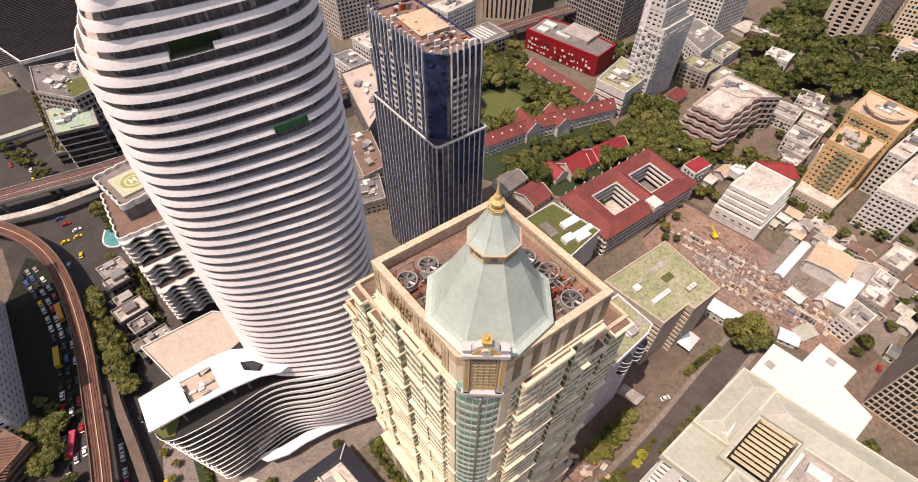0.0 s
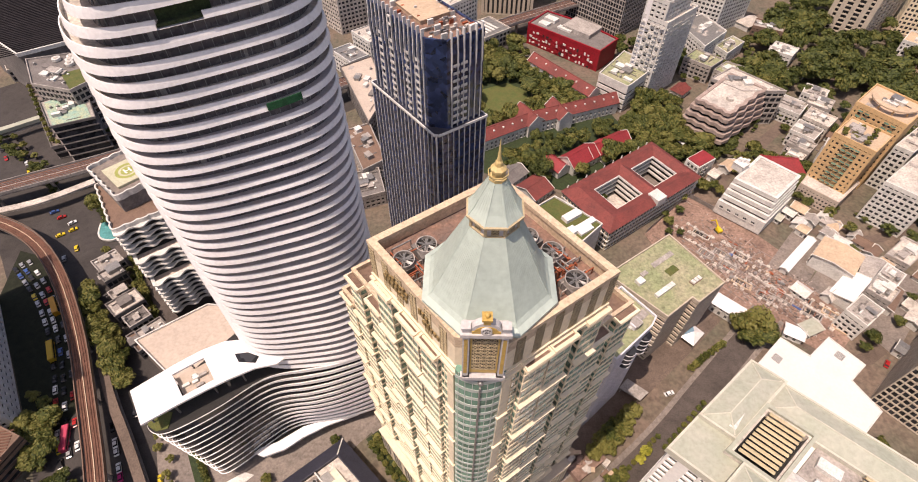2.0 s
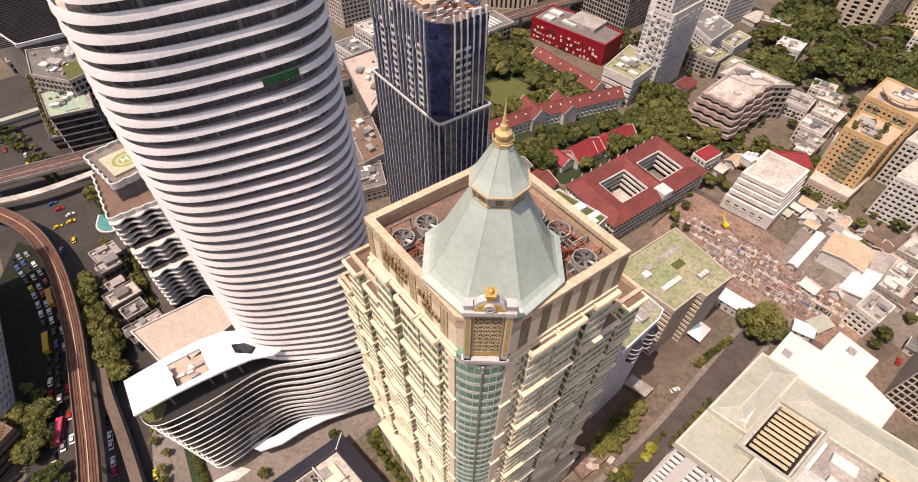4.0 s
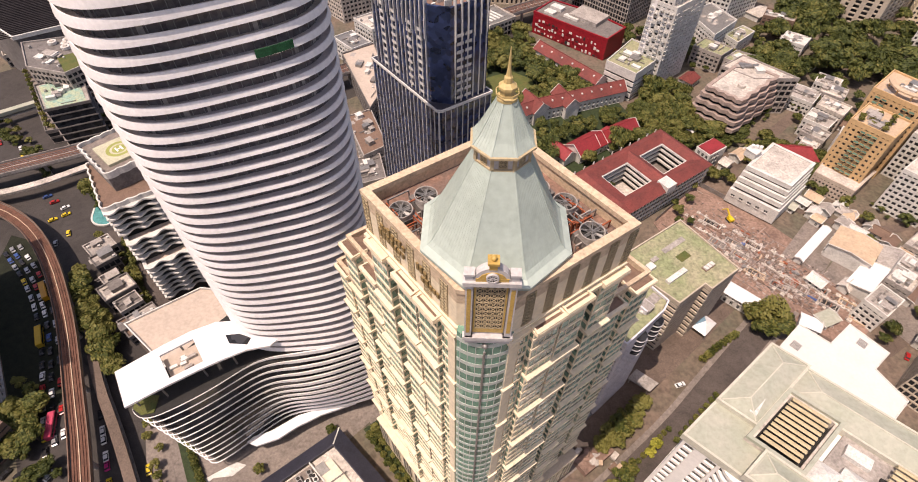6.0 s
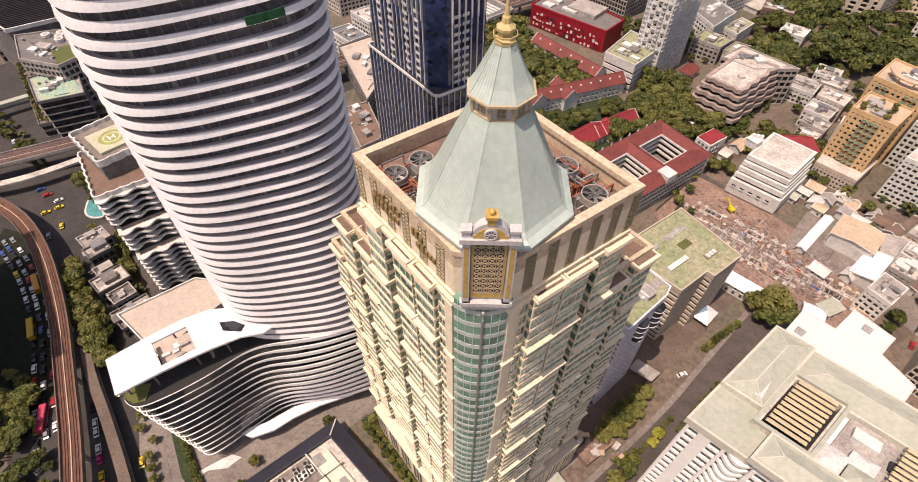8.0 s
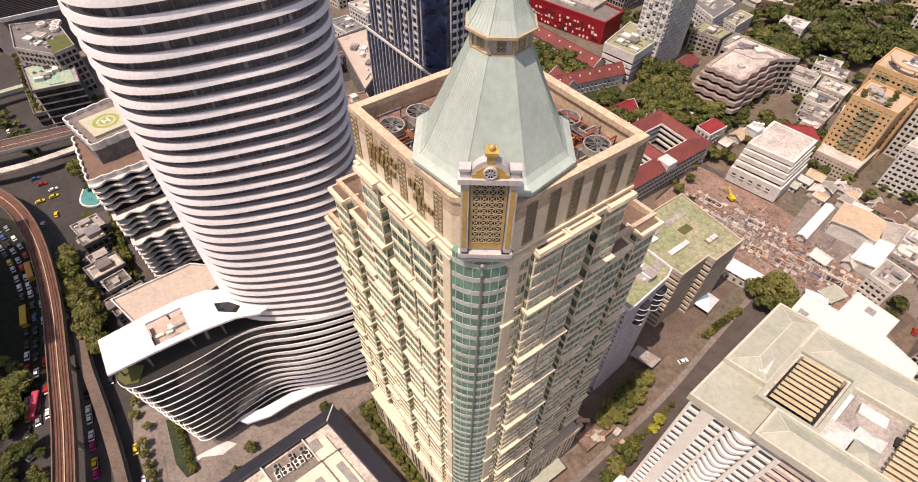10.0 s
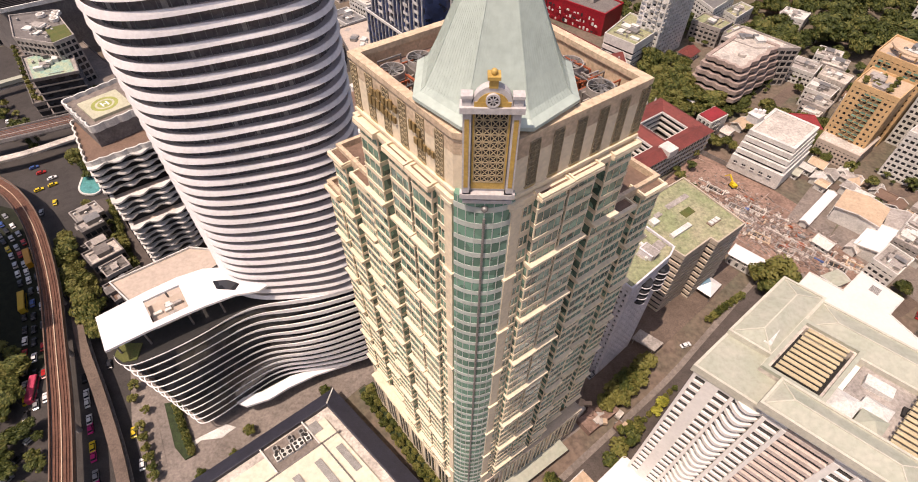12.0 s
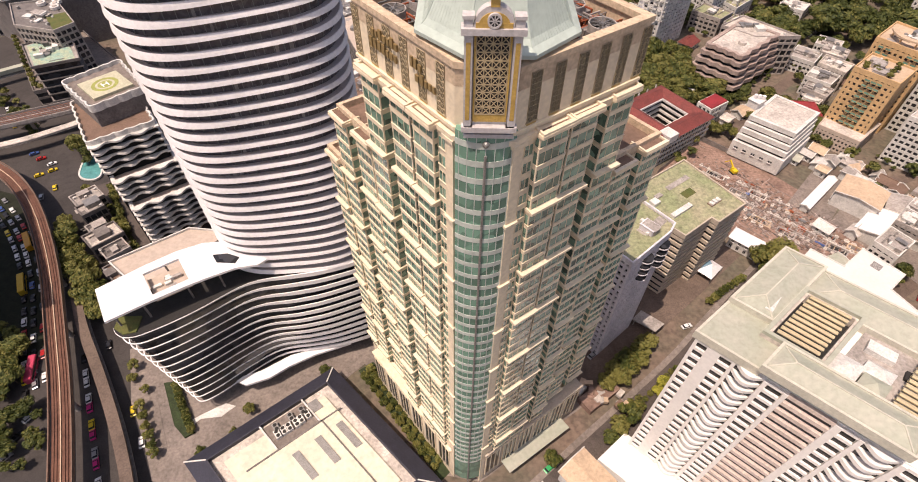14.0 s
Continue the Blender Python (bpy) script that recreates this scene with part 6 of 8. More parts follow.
def gable_house(name, label, p0, p1, width, eave, ridge, roof="red_roof", wall="white_old", category="house", dormers=0, hip=0.0, group=""):
    """A long house with a pitched roof: the ridge runs from p0 to p1."""
    h = thing(name, label, category, (p0[0], p0[1], 0), math.degrees(math.atan2(p1[1] - p0[1], p1[0] - p0[0])), group)
    L, w = dist(p0, p1), width / 2
    bm = bmesh.new()
    v = [bm.verts.new(c) for c in ((0, -w, 0), (L, -w, 0), (L, w, 0), (0, w, 0), (0, -w, eave), (L, -w, eave), (L, w, eave), (0, w, eave), (0.05 + hip, 0, ridge - 0.25), (L - 0.05 - hip, 0, ridge - 0.25))]
    for f in ((0, 1, 5, 4), (2, 3, 7, 6), (1, 2, 6, 5), (3, 0, 4, 7), (5, 6, 9), (7, 4, 8), (4, 5, 9, 8), (6, 7, 8, 9)):
        bm.faces.new([v[i] for i in f])
    part("wall", bm, wall, h)
    for s in (-1, 1):
        bm = bmesh.new()
        e = 0.7
        dz = (ridge - eave) / w * e
        q = [(-e, s * (w + e), eave - dz), (L + e, s * (w + e), eave - dz), (L + e - hip * 1.1, 0, ridge), (-e + hip * 1.1, 0, ridge)]
        a = [bm.verts.new(c) for c in q]
        b = [bm.verts.new((x, y, z + 0.25)) for x, y, z in q]
        bm.faces.new(b)
        bm.faces.new(a[::-1])
        for i in range(4):
            bm.faces.new((a[i], a[(i + 1) % 4], b[(i + 1) % 4], b[i]))
        part("roof_slope", bm, roof, h)
    if hip:
        for x0, x1 in ((-0.7, -0.7 + hip * 1.1), (L + 0.7, L + 0.7 - hip * 1.1)):
            bm = bmesh.new()
            dz = (ridge - eave) / w * 0.7
            a = [bm.verts.new(c) for c in ((x0, -w - 0.7, eave - dz + 0.2), (x0, w + 0.7, eave - dz + 0.2), (x1, 0, ridge + 0.2))]
            bm.faces.new(a)
            part("roof_hip", bm, roof, h)
    bm = bmesh.new()
    box(bm, hip, -0.22, ridge + 0.05, L - hip, 0.22, ridge + 0.42)
    part("ridge_cap", bm, roof, h)
    if not hip:
        for x in (-0.75, L + 0.45):
            bm = bmesh.new()
            for s in (-1, 1):
                ang = math.atan2(ridge - eave, w)
                obox(bm, Matrix.Translation((x, 0, ridge + 0.3)) @ Matrix.Rotation(-s * ang if s > 0 else ang, 4, 'X') @ Matrix.Rotation(0, 4, 'Z'), 0, 0 if s > 0 else -math.hypot(w, ridge - eave) - 0.8, -0.1, 0.3, math.hypot(w, ridge - eave) + 0.8 if s > 0 else 0, 0.3)
            part("verge", bm, "white_old", h)
    for i in range(dormers):
        x = L * (i + 0.5) / dormers
        bm = bmesh.new()
        box(bm, x - 0.5, -w * 0.55, (eave + ridge) / 2 - 0.3, x + 0.5, -w * 0.35, (eave + ridge) / 2 + 0.9)
        part("dormer", bm, "white_old", h)
    me = wmesh(1.1, 1.5, "glass", wall)
    for i in range(int(L / 3.2)):
        for z in ([1.0, 4.4, 7.4] if eave > 9 else [1.0, 4.2] if eave > 5.5 else [0.9]):
            for s in (-1, 1):
                ang = math.atan2(p1[1] - p0[1], p1[0] - p0[0])
                if s * (math.sin(ang) * p0[0] - math.cos(ang) * (p0[1] + 20)) < 0:
                    continue
                piece("window", me, h, Matrix.Translation((1.6 + i * 3.2, s * w, z)) @ Matrix.Rotation(math.pi if s < 0 else 0, 4, 'Z') @ pose(0, 0.32, 0))
    return h


# long red-roofed school wings in the park
gable_house("school_wing", "long two-storey school wing with a red tiled roof and white dormers", (2, 259), (44, 284), 11, 9, 13.2, dormers=7, category="school")
gable_house("school_wing", "long school wing with red tiled roof, white verges and dormers", (42, 283), (101, 307), 11, 9, 13.5, dormers=9, category="school")
gable_house("school_wing", "long school wing with a red tiled roof beside the trees", (50, 356), (88, 312), 11, 9, 13.0, dormers=6, category="school")
gable_house("school_gable", "cross gable of the school with a white decorated verge", (36, 292), (46, 277), 12, 9.5, 14.5, category="school")
gable_house("school_gable", "cross gable of the school with white trim under a red roof", (58, 299), (66, 283), 10, 9.5, 14.0, category="school")
gable_house("red_villa", "bright red roofed villa among the trees", (62, 243), (79, 256), 13, 6, 10.5, "bright_red")
gable_house("red_villa", "long bright red roof with white gable ends", (76, 253), (102, 270), 11, 6, 10.2, "bright_red")
gable_house("red_villa", "small bright red cross roof of the villa", (50, 250), (60, 238), 9, 5.5, 9.0, "bright_red")
gable_house("red_villa", "small bright red hipped roof beside the villa", (82, 263), (90, 251), 8, 6, 10.8, "bright_red", hip=3)
gable_house("shed_hall", "low hall with a dark red roof in the shade", (36, 218), (47, 228), 15, 4.5, 7.5, "red_roof")
gable_house("shed_hall", "low grey-roofed hall beside the car park", (22, 228), (34, 240), 12, 4.5, 7.0, "concrete_dark")
gable_house("red_house", "house with a red hipped roof behind the stepped block", (181, 246), (203, 244), 14, 7, 11.0, "bright_red", hip=4)
gable_house("red_house", "small house with a faded red roof among trees", (148, 322), (156, 330), 9, 4.5, 7.5, "red_roof", hip=2)
gable_house("red_house", "small house with a red roof in the park", (250, 395), (260, 402), 9, 5, 8, "bright_red", hip=2)
gable_house("grey_house", "low house with a pale grey roof under the trees", (166, 318), (178, 310), 9, 4.5, 7.0, "pale", hip=2)
for p0, p1, w, rf in (((212, 352), (224, 345), 10, "concrete"), ((236, 345), (246, 352), 10, "concrete"), ((322, 300), (334, 310), 10, "concrete_dark"), ((268, 302), (282, 296), 16, "concrete_dark"), ((300, 345), (310, 352), 9, "bright_red"), ((226, 420), (240, 430), 12, "pale"), ((300, 430), (312, 438), 10, "red_roof")):
    gable_house("garden_house", "low garden house with a weathered roof among trees", p0, p1, w, 4.5, 7.2, rf, hip=2.5, group="houses among the trees")

# car park building with roof lawn
gp = thing("roof_garden_block", "white block with lawns and white huts on its flat roof", "building")
GP = [(25.0, 179.5), (52.5, 160.5), (70.0, 178.5), (48.0, 197.5)]
GP = ccw(GP)
bm = bmesh.new()
prism(bm, GP, 0, 22.0)
part("wall", bm, "white_old", gp)
bm = bmesh.new()
ring(bm, offset(GP, 0.2), offset(GP, -0.4), 21.5, 23.2)
part("parapet", bm, "white_old", gp)
bm = bmesh.new()
prism(bm, offset(GP, -0.5), 22.0, 22.35)
part("roof_lawn", bm, "grass", gp)
for x, y, a, b, hh in ((55, 183, 5, 2.2, 2.2), (60, 175, 4.2, 3.0, 1.6), (53, 172, 3.2, 2.2, 2.6), (64, 180, 3, 1.6, 1.2), (44, 179, 2.6, 5, 0.5)):
    bm = bmesh.new()
    obox(bm, pose(x, y, 22.3, 0, 0, 36), -a, -b, 0, a, b, hh)
    part("roof_hut", bm, "white" if hh > 1 else "paving", gp)

# ---- slab with the green roof ----
g = building("green_roof_block", "concrete office slab with a worn green roof deck", [(83.5, 115.5), (96, 125.2), (98, 122.8), (112, 133.5), (94.5, 160.0), (62.5, 136.5)], 36.5, wall="beige", roof="green_roof", floor_h=3.05, sill=1.5, pier=0, proud=0.6, parapet=0.7, clutter=0)
gf = pose(-0.5, 1.0, 36.5, 0, 0, 37)
for x0, y0, x1, y1, hh, mt in ((-12.5, -1.5, -1.5, 0.6, 1.3, "white_old"), (-14, 7, -10.5, 10, 1.8, "white_old"), (-9, 9.5, -5.5, 11.5, 0.5, "concrete"), (5, -6, 11, -3.5, 0.35, "brown"), (1, 3, 7, 6.5, 0.1, "grass"), (-1, 10, 12, 12.4, 0.15, "concrete")):
    bm = bmesh.new()
    obox(bm, gf, x0, y0, -0.1, x1, y1, hh)
    part("roof_plant", bm, mt, g)
for i in range(3):
    bm = bmesh.new()
    obox(bm, gf, 5.4 + i * 1.9, -5.7, 0.3, 6.9 + i * 1.9, -3.8, 1.0)
    part("condenser", bm, "white_old", g)

# ---- lilac apartment block with black balconies ----
lil = building("lilac_block", "lilac-grey apartment block with rounded dark balconies", [(53.0, 85.5), (68.0, 99.0), (70.5, 103.0), (60.0, 116.0), (40.0, 100.0)], 56.0, wall="purple", roof="green_roof", floor_h=3.0, sill=1.2, pier=2.1, pier_w=0.85, proud=0.7, clutter=2, seed=4)
bm = bmesh.new()
n = 8
pts = [(2.3 * math.cos(math.pi * k / n), 2.2 * math.sin(math.pi * k / n)) for k in range(n + 1)]
prism(bm, pts, 0, 1.0)
me = mesh_of("balcony", bm, "glass")
bm = bmesh.new()
prism(bm, [(x * 1.08, y * 1.08) for x, y in pts], -0.25, 0.02)
slab_me = mesh_of("balcony_slab", bm, "purple")
lc = middle(ccw([(53.0, 85.5), (68.0, 99.0), (70.5, 103.0), (60.0, 116.0), (40.0, 100.0)]))
f = frame_of((53 - lc[0], 85.5 - lc[1]), (68 - lc[0], 99 - lc[1]))
for i in range(17):
    for x in (5.0, 9.0, 14.5, 18.0):
        if (i > 12) == (x in (9.0, 18.0)):
            if i > 12:
                piece("balcony", me, lil, f @ pose(x, 0, 4 + i * 3.0))
                piece("balcony_slab", slab_me, lil, f @ pose(x, 0, 4 + i * 3.0))

# ---- stepped white block ----
stp = thing("stepped_block", "white office block stepping back storey by storey", "building")
SB = ccw([(162, 192.5), (184, 213), (165, 232), (142, 210)])
for i, (z0, z1, s) in enumerate(((0, 9.5, 0.0), (9.5, 12.9, 2.4), (12.9, 16.2, 4.0), (16.2, 19.5, 5.6), (19.5, 22.8, 7.2))):
    q = [(p[0] + 0.55 * s * 0.55, p[1] + 0.8 * s * 0.55) for p in offset(SB, -s * 0.22)]
    bm = bmesh.new()
    prism(bm, offset(q, -1.0), z0, z1 - 0.2)
    part("glazing", bm, "glass", stp)
    bm = bmesh.new()
    ring(bm, q, offset(q, -1.6), z1 - 1.9 if i else 1.0, z1 + 0.6)
    part("storey_wall", bm, "white_old", stp)
    bm = bmesh.new()
    prism(bm, offset(q, -0.8), z1 - 0.3, z1)
    part("terrace", bm, "pale", stp)
f = frame_of((142, 210), (162, 192.5))
me = wmesh(1.9, 1.0, "glass", "white_old")
for x in (3, 7.5, 12, 16.5, 21):
    piece("window", me, stp, f @ pose(x, 0.32, 6.2))
bm = bmesh.new()
obox(bm, pose(152, 222, 22.8, 0, 0, 37), -3, -3, 0, 3, 3, 4.0)
obox(bm, pose(152, 222, 26.8, 0, 0, 37), -3.3, -3.3, 0, 3.3, 3.3, 0.3)
part("stair_house", bm, "white_old", stp)
for i in range(3):
    bm = bmesh.new()
    bmesh.ops.create_cone(bm, cap_ends=True, segments=12, radius1=0.9, radius2=0.9, depth=2.2, matrix=pose(151 + i * 1.9, 223 - i * 0.6, 28.1))
    part("water_tank", bm, "white", stp)

# ---- terraced brown concrete block ----
ter = thing("terraced_block", "brown concrete department building with folded terraces", "building")
TB = ccw([(160, 262), (198, 295), (174, 318), (138, 283)])
for i, (z0, z1, s) in enumerate(((0, 8, 0.0), (8, 12.5, 0.8), (12.5, 17, 1.6), (17, 21.5, 2.6), (21.5, 25.5, 3.8))):
    q = offset(TB, -s)
    zig = []
    for k in range(4):
        a, b = q[k], q[(k + 1) % 4]
        m = 8 if k in (0, 3) else 1
        for j in range(m):
            t = j / m
            w = 1.1 * (1 if j % 2 else -0.4) if m > 1 and j else 0
            e = (Vector(b) - Vector(a)).normalized()
            zig.append((a[0] + (b[0] - a[0]) * t + e.y * w, a[1] + (b[1] - a[1]) * t - e.x * w))
    bm = bmesh.new()
    prism(bm, offset(q, -1.8), z0, z1 - 0.2)
    part("glazing", bm, "glass", ter)
    bm = bmesh.new()
    ring(bm, zig, offset(zig, -2.2), z1 - 1.7, z1 + 0.7)
    part("terrace_band", bm, mat("brown_concrete_" + "abcde"[i], (0.40, 0.31, 0.27), 0.9, 0.3, 0.15, 1.0), ter)
    bm = bmesh.new()
    prism(bm, offset(q, -1.2), z1 - 0.3, z1)
    part("roof" if i == 4 else "terrace", bm, "pale", ter)
bm = bmesh.new()
bmesh.ops.create_cone(bm, cap_ends=True, segments=8, radius1=2.6, radius2=2.4, depth=1.6, matrix=pose(165, 283, 26.3))
part("roof_vent", bm, "pale", ter)
building("annex_block", "grey concrete annex with a sunken roof plant well", [(176, 292), (204, 293), (178, 320), (160, 306)], 25.0, wall="concrete", floor_h=4.0, clutter=7, seed=8, pier=4)
bm = bmesh.new()
obox(bm, pose(140, 270, 5, 0, 0, 36), -6, -4, 0, 6, 4, 0.3)
obox(bm, pose(140, 270, 0, 0, 0, 36), -5.6, -3.6, 0, -5.2, -3.2, 5)
obox(bm, pose(140, 270, 0, 0, 0, 36), 5.2, -3.6, 0, 5.6, -3.2, 5)
tagged(part("carport_roof", bm, "white"), "white sheet carport roof on posts beside the terraces", "carport")

# ---- orange apartment towers ----


def orange_tower(name, label, pts, h, seed, cols):
    o = building(name, label, pts, h, wall="orange", roof="tan", floor_h=3.1, sill=1.65, pier=2.6, pier_w=1.35, proud=0.45, clutter=5, seed=seed)
    c = middle(ccw(pts))
    f = frame_of((pts[0][0] - c[0], pts[0][1] - c[1]), (pts[1][0] - c[0], pts[1][1] - c[1]))
    bm = bmesh.new()
    box(bm, -1.2, 0.0, 0, 1.2, 0.9, 0.2)
    slab = mesh_of("balcony_slab", bm, "orange")
    bm = bmesh.new()
    box(bm, -1.2, 0.75, 0.2, 1.2, 0.85, 1.15)
    rail = mesh_of("balcony_glass", bm, "glass_bay")
    for x in cols:
        z = 11.5
        while z < h - 2:
            piece("balcony_slab", slab, o, f @ pose(x, 0, z))
            piece("balcony_glass", rail, o, f @ pose(x, 0, z))
            z += 3.1
    return o


orange_tower("orange_block", "orange rendered apartment block with small square windows", [(199.4, 232.2), (214, 216.1), (230, 230), (215.5, 246.5)], 40.0, 2, (8.5, 11.5, 14.3))
building("orange_podium", "low pinkish podium with a grid of small windows", [(192.7, 223.9), (207.8, 208.7), (227, 225), (221, 231), (212, 240), (210, 242)], 10.0, wall="pink", floor_h=2.4, sill=1.2, pier=1.9, pier_w=0.9, clutter=0)
orange_tower("orange_block", "taller orange apartment block with green glass balconies", [(217, 252), (234, 231), (254, 248), (237, 270)], 46.0, 3, (4.5, 8.0, 18.5, 22.0))
ot = thing("roof_pergola", "curved cream roof pergola on the orange block", "pergola", (236, 250, 46.5))
bm = bmesh.new()
o2 = [(12 * math.cos(a), 12 * math.sin(a)) for a in [radians(150 + 10 * k) for k in range(18)]]
i2 = [(9 * math.cos(a), 9 * math.sin(a)) for a in [radians(150 + 10 * k) for k in range(18)]]
prism(bm, o2 + i2[::-1], 2.6, 3.4)
part("roof_band", bm, "tan", ot)
for k in (1, 5, 9, 13, 16):
    bm = bmesh.new()
    box(bm, o2[k][0] * 0.9 - 0.3, o2[k][1] * 0.9 - 0.3, 0, o2[k][0] * 0.9 + 0.3, o2[k][1] * 0.9 + 0.3, 2.7)
    part("column", bm, "orange", ot)
building("white_flats", "white apartment slab with dark window strips and balconies", [(222.7, 208.2), (238.6, 193.1), (285, 229), (270, 245)], 27.0, wall="white_old", floor_h=3.1, sill=1.4, pier=2.6, pier_w=0.9, clutter=6, seed=11)
building("white_flats", "white apartment tower with a small green roof pool", [(241, 236), (247.5, 229.5), (292, 263), (285, 270)], 29.0, wall="white_old", floor_h=3.1, sill=1.4, pier=3.0, pier_w=1.0, clutter=6, seed=12)
building("brown_block", "dark brown office block with a grid of pale frames", [(178, 98.7), (204, 68.7), (236, 96), (212, 128)], 60.0, wall="beige", floor_h=3.4, sill=0.8, pier=2.4, pier_w=0.45, clutter=3, seed=13)
small = [((184, 128), (196, 137), (190, 146), (178, 137), 12, "white_old"), ((198, 139), (206, 146), (199, 154), (191, 147), 15, "concrete"), ((208, 150), (216, 157), (210, 164), (202, 157), 13, "white_old"), ((228, 168), (244, 180), (236, 188), (220, 176), 6, "concrete"),
         ((205, 272), (216, 262), (226, 272), (215, 283), 11, "white_old"), ((217, 284), (228, 272), (238, 282), (226, 294), 13, "pale"), ((207, 300), (219, 290), (230, 303), (218, 313), 9, "white_old"), ((228, 303), (240, 294), (248, 305), (237, 315), 10, "concrete"), ((200, 262), (210, 252), (218, 260), (207, 270), 9, "concrete"), ((232, 318), (244, 310), (252, 320), (240, 329), 8, "white_old"), ((214, 250), (222, 243), (230, 250), (220, 258), 16, "white_old"), ((196, 252), (203, 246), (209, 252), (202, 259), 7, "pale")]
for i, (*q, h, wl) in enumerate(small):
    building("town_house", "small flat-roofed concrete town house with rooftop sheds", q, h, wall=wl, roof="pale" if i % 2 else "concrete", floor_h=3.2, sill=1.4, pier=2.6, pier_w=0.9, clutter=5, seed=30 + i, group="town houses")

# ---- sheds and halls beside the site ----
flat = thing("white_block", "tall white block with a plain white flat roof", "building")
FLT = ccw([(106, 89.3), (117.9, 100), (125.7, 92.7), (135.7, 100.6), (143.5, 90), (136, 84), (141, 73), (127.3, 61.7)])
bm = bmesh.new()
prism(bm, FLT, 0, 47.2)
part("wall", bm, "white_old", flat)
bm = bmesh.new()
prism(bm, offset(FLT, 0.35), 47.2, 48.0)
part("roof", bm, mat("plain_white_roof_sheet", (0.70, 0.66, 0.62), 0.7, 0.06, 0.1, 1.0, 0.03), flat)
bm = bmesh.new()
ring(bm, offset(FLT, 0.45), offset(FLT, 0.05), 47.0, 48.25)
part("roof_edge", bm, "white_old", flat)
for x, y in ((113.5, 92.0), (136.5, 93.5)):
    for k in range(6):
        bm = bmesh.new()
        obox(bm, pose(x, y, 48.0, 0, 0, 40), k * 0.55 - 1.6, -1.5, -0.05, k * 0.55 - 1.35, 1.5, 0.15)
        part("roof_vent", bm, "steel", flat)
for nm, lb, p0, p1, w, e, r, rf in (("tan_shed", "shed with a low tan sheet roof", (187.5, 166.5), (198.5, 178.5), 19, 8.5, 9.8, "tan"), ("white_shed", "shed with a low white vaulted roof", (188, 145.0), (203.5, 158.5), 19, 5.2, 7.4, "white"), ("long_shed", "long narrow white roofed site shed", (165.5, 167.0), (188.0, 188.0), 3.4, 3.6, 4.4, "white"), ("site_office", "white two-storey site office with small windows", (123.5, 146.5), (133.5, 137.5), 7, 6.0, 6.6, "white"), ("small_shed", "small white site shed", (153, 132), (160, 128), 6, 3.5, 4.2, "white"), ("small_shed", "small sage roofed site shed", (161, 131), (169, 134.5), 6, 3.5, 4.0, "sage"), ("brown_shed", "long shed with a rusty brown roof", (203, 146), (214, 158), 12, 4.5, 6.0, "brown"), ("grey_shed", "low shed with a grey sheet roof", (207, 160), (216, 172), 13, 4.5, 6.2, "concrete")):
    gable_house(nm, lb, p0, p1, w, e, r, rf, "white_old", "shed")
gable_house("roadside_hall", "cream flat-pitched roof of a roadside hall", (47.5, 31.5), (37.5, 43.0), 11, 7, 8.0, "tan", "white_old", "hall")
bm = bmesh.new()
a = [bm.verts.new(c) for c in ((102, 126.5, 3.2), (109.5, 133.5, 3.2), (114, 128.5, 3.2), (107, 121.5, 3.2), (108, 127.6, 6.2))]
for i in range(4):
    bm.faces.new((a[i], a[(i + 1) % 4], a[4]))
tent = thing("tent", "white and blue pitched tent canopy on posts", "tent")
part("canopy", bm, "white", tent)
bm = bmesh.new()
b = [bm.verts.new(c) for c in ((101.9, 126.5, 3.23), (109.5, 133.6, 3.23), (108, 127.6, 6.24))]
bm.faces.new(b)
part("blue_panel", bm, mat("pale_blue_sheet", (0.25, 0.42, 0.55), 0.6, 0.2, 0.5, 2.0), tent)
for x, y in ((102, 126.5), (109.5, 133.5), (114, 128.5), (107, 121.5)):
    bm = bmesh.new()
    box(bm, x - 0.1, y - 0.1, 0, x + 0.1, y + 0.1, 3.3)
    part("post", bm, "steel", tent)
bm = bmesh.new()
prism(bm, ccw([(43, 66.5), (55, 74.5), (59, 70.5), (47, 61.5)]), 0, 3.2)
wr = thing("wrecked_shed", "half-demolished roadside shed with rubble", "shed")
part("wall", bm, "soil", wr)
for i in range(16):
    rr = random.Random(50 + i)
    bm = bmesh.new()
    obox(bm, pose(51 + rr.uniform(-7, 8), 68.5 + rr.uniform(-5, 5), 3.2, rr.uniform(-8, 8), 0, rr.uniform(0, 90)), -rr.uniform(0.6, 2.2), -rr.uniform(0.4, 1.4), -1, rr.uniform(0.6, 2.2), rr.uniform(0.4, 1.4), rr.uniform(0.1, 0.8))
    part("rubble", bm, rr.choice(["pale", "brown", "concrete", "tan", "soil"]), wr)

bm = bmesh.new()
prism(bm, ccw([(73.3, 104.5), (81.3, 98.2), (76.9, 94.4), (68.9, 100.1)]), 3.5, 4.0)
gc = thing("garage_canopy", "flat grey canopy roof beside the lilac block", "canopy")
part("roof", bm, "concrete", gc)
for x, y in ((74, 103), (80, 98.5), (76.5, 95.5), (70, 100)):
    bm = bmesh.new()
    box(bm, x - 0.12, y - 0.12, 0, x + 0.12, y + 0.12, 3.55)
    part("post", bm, "concrete", gc)

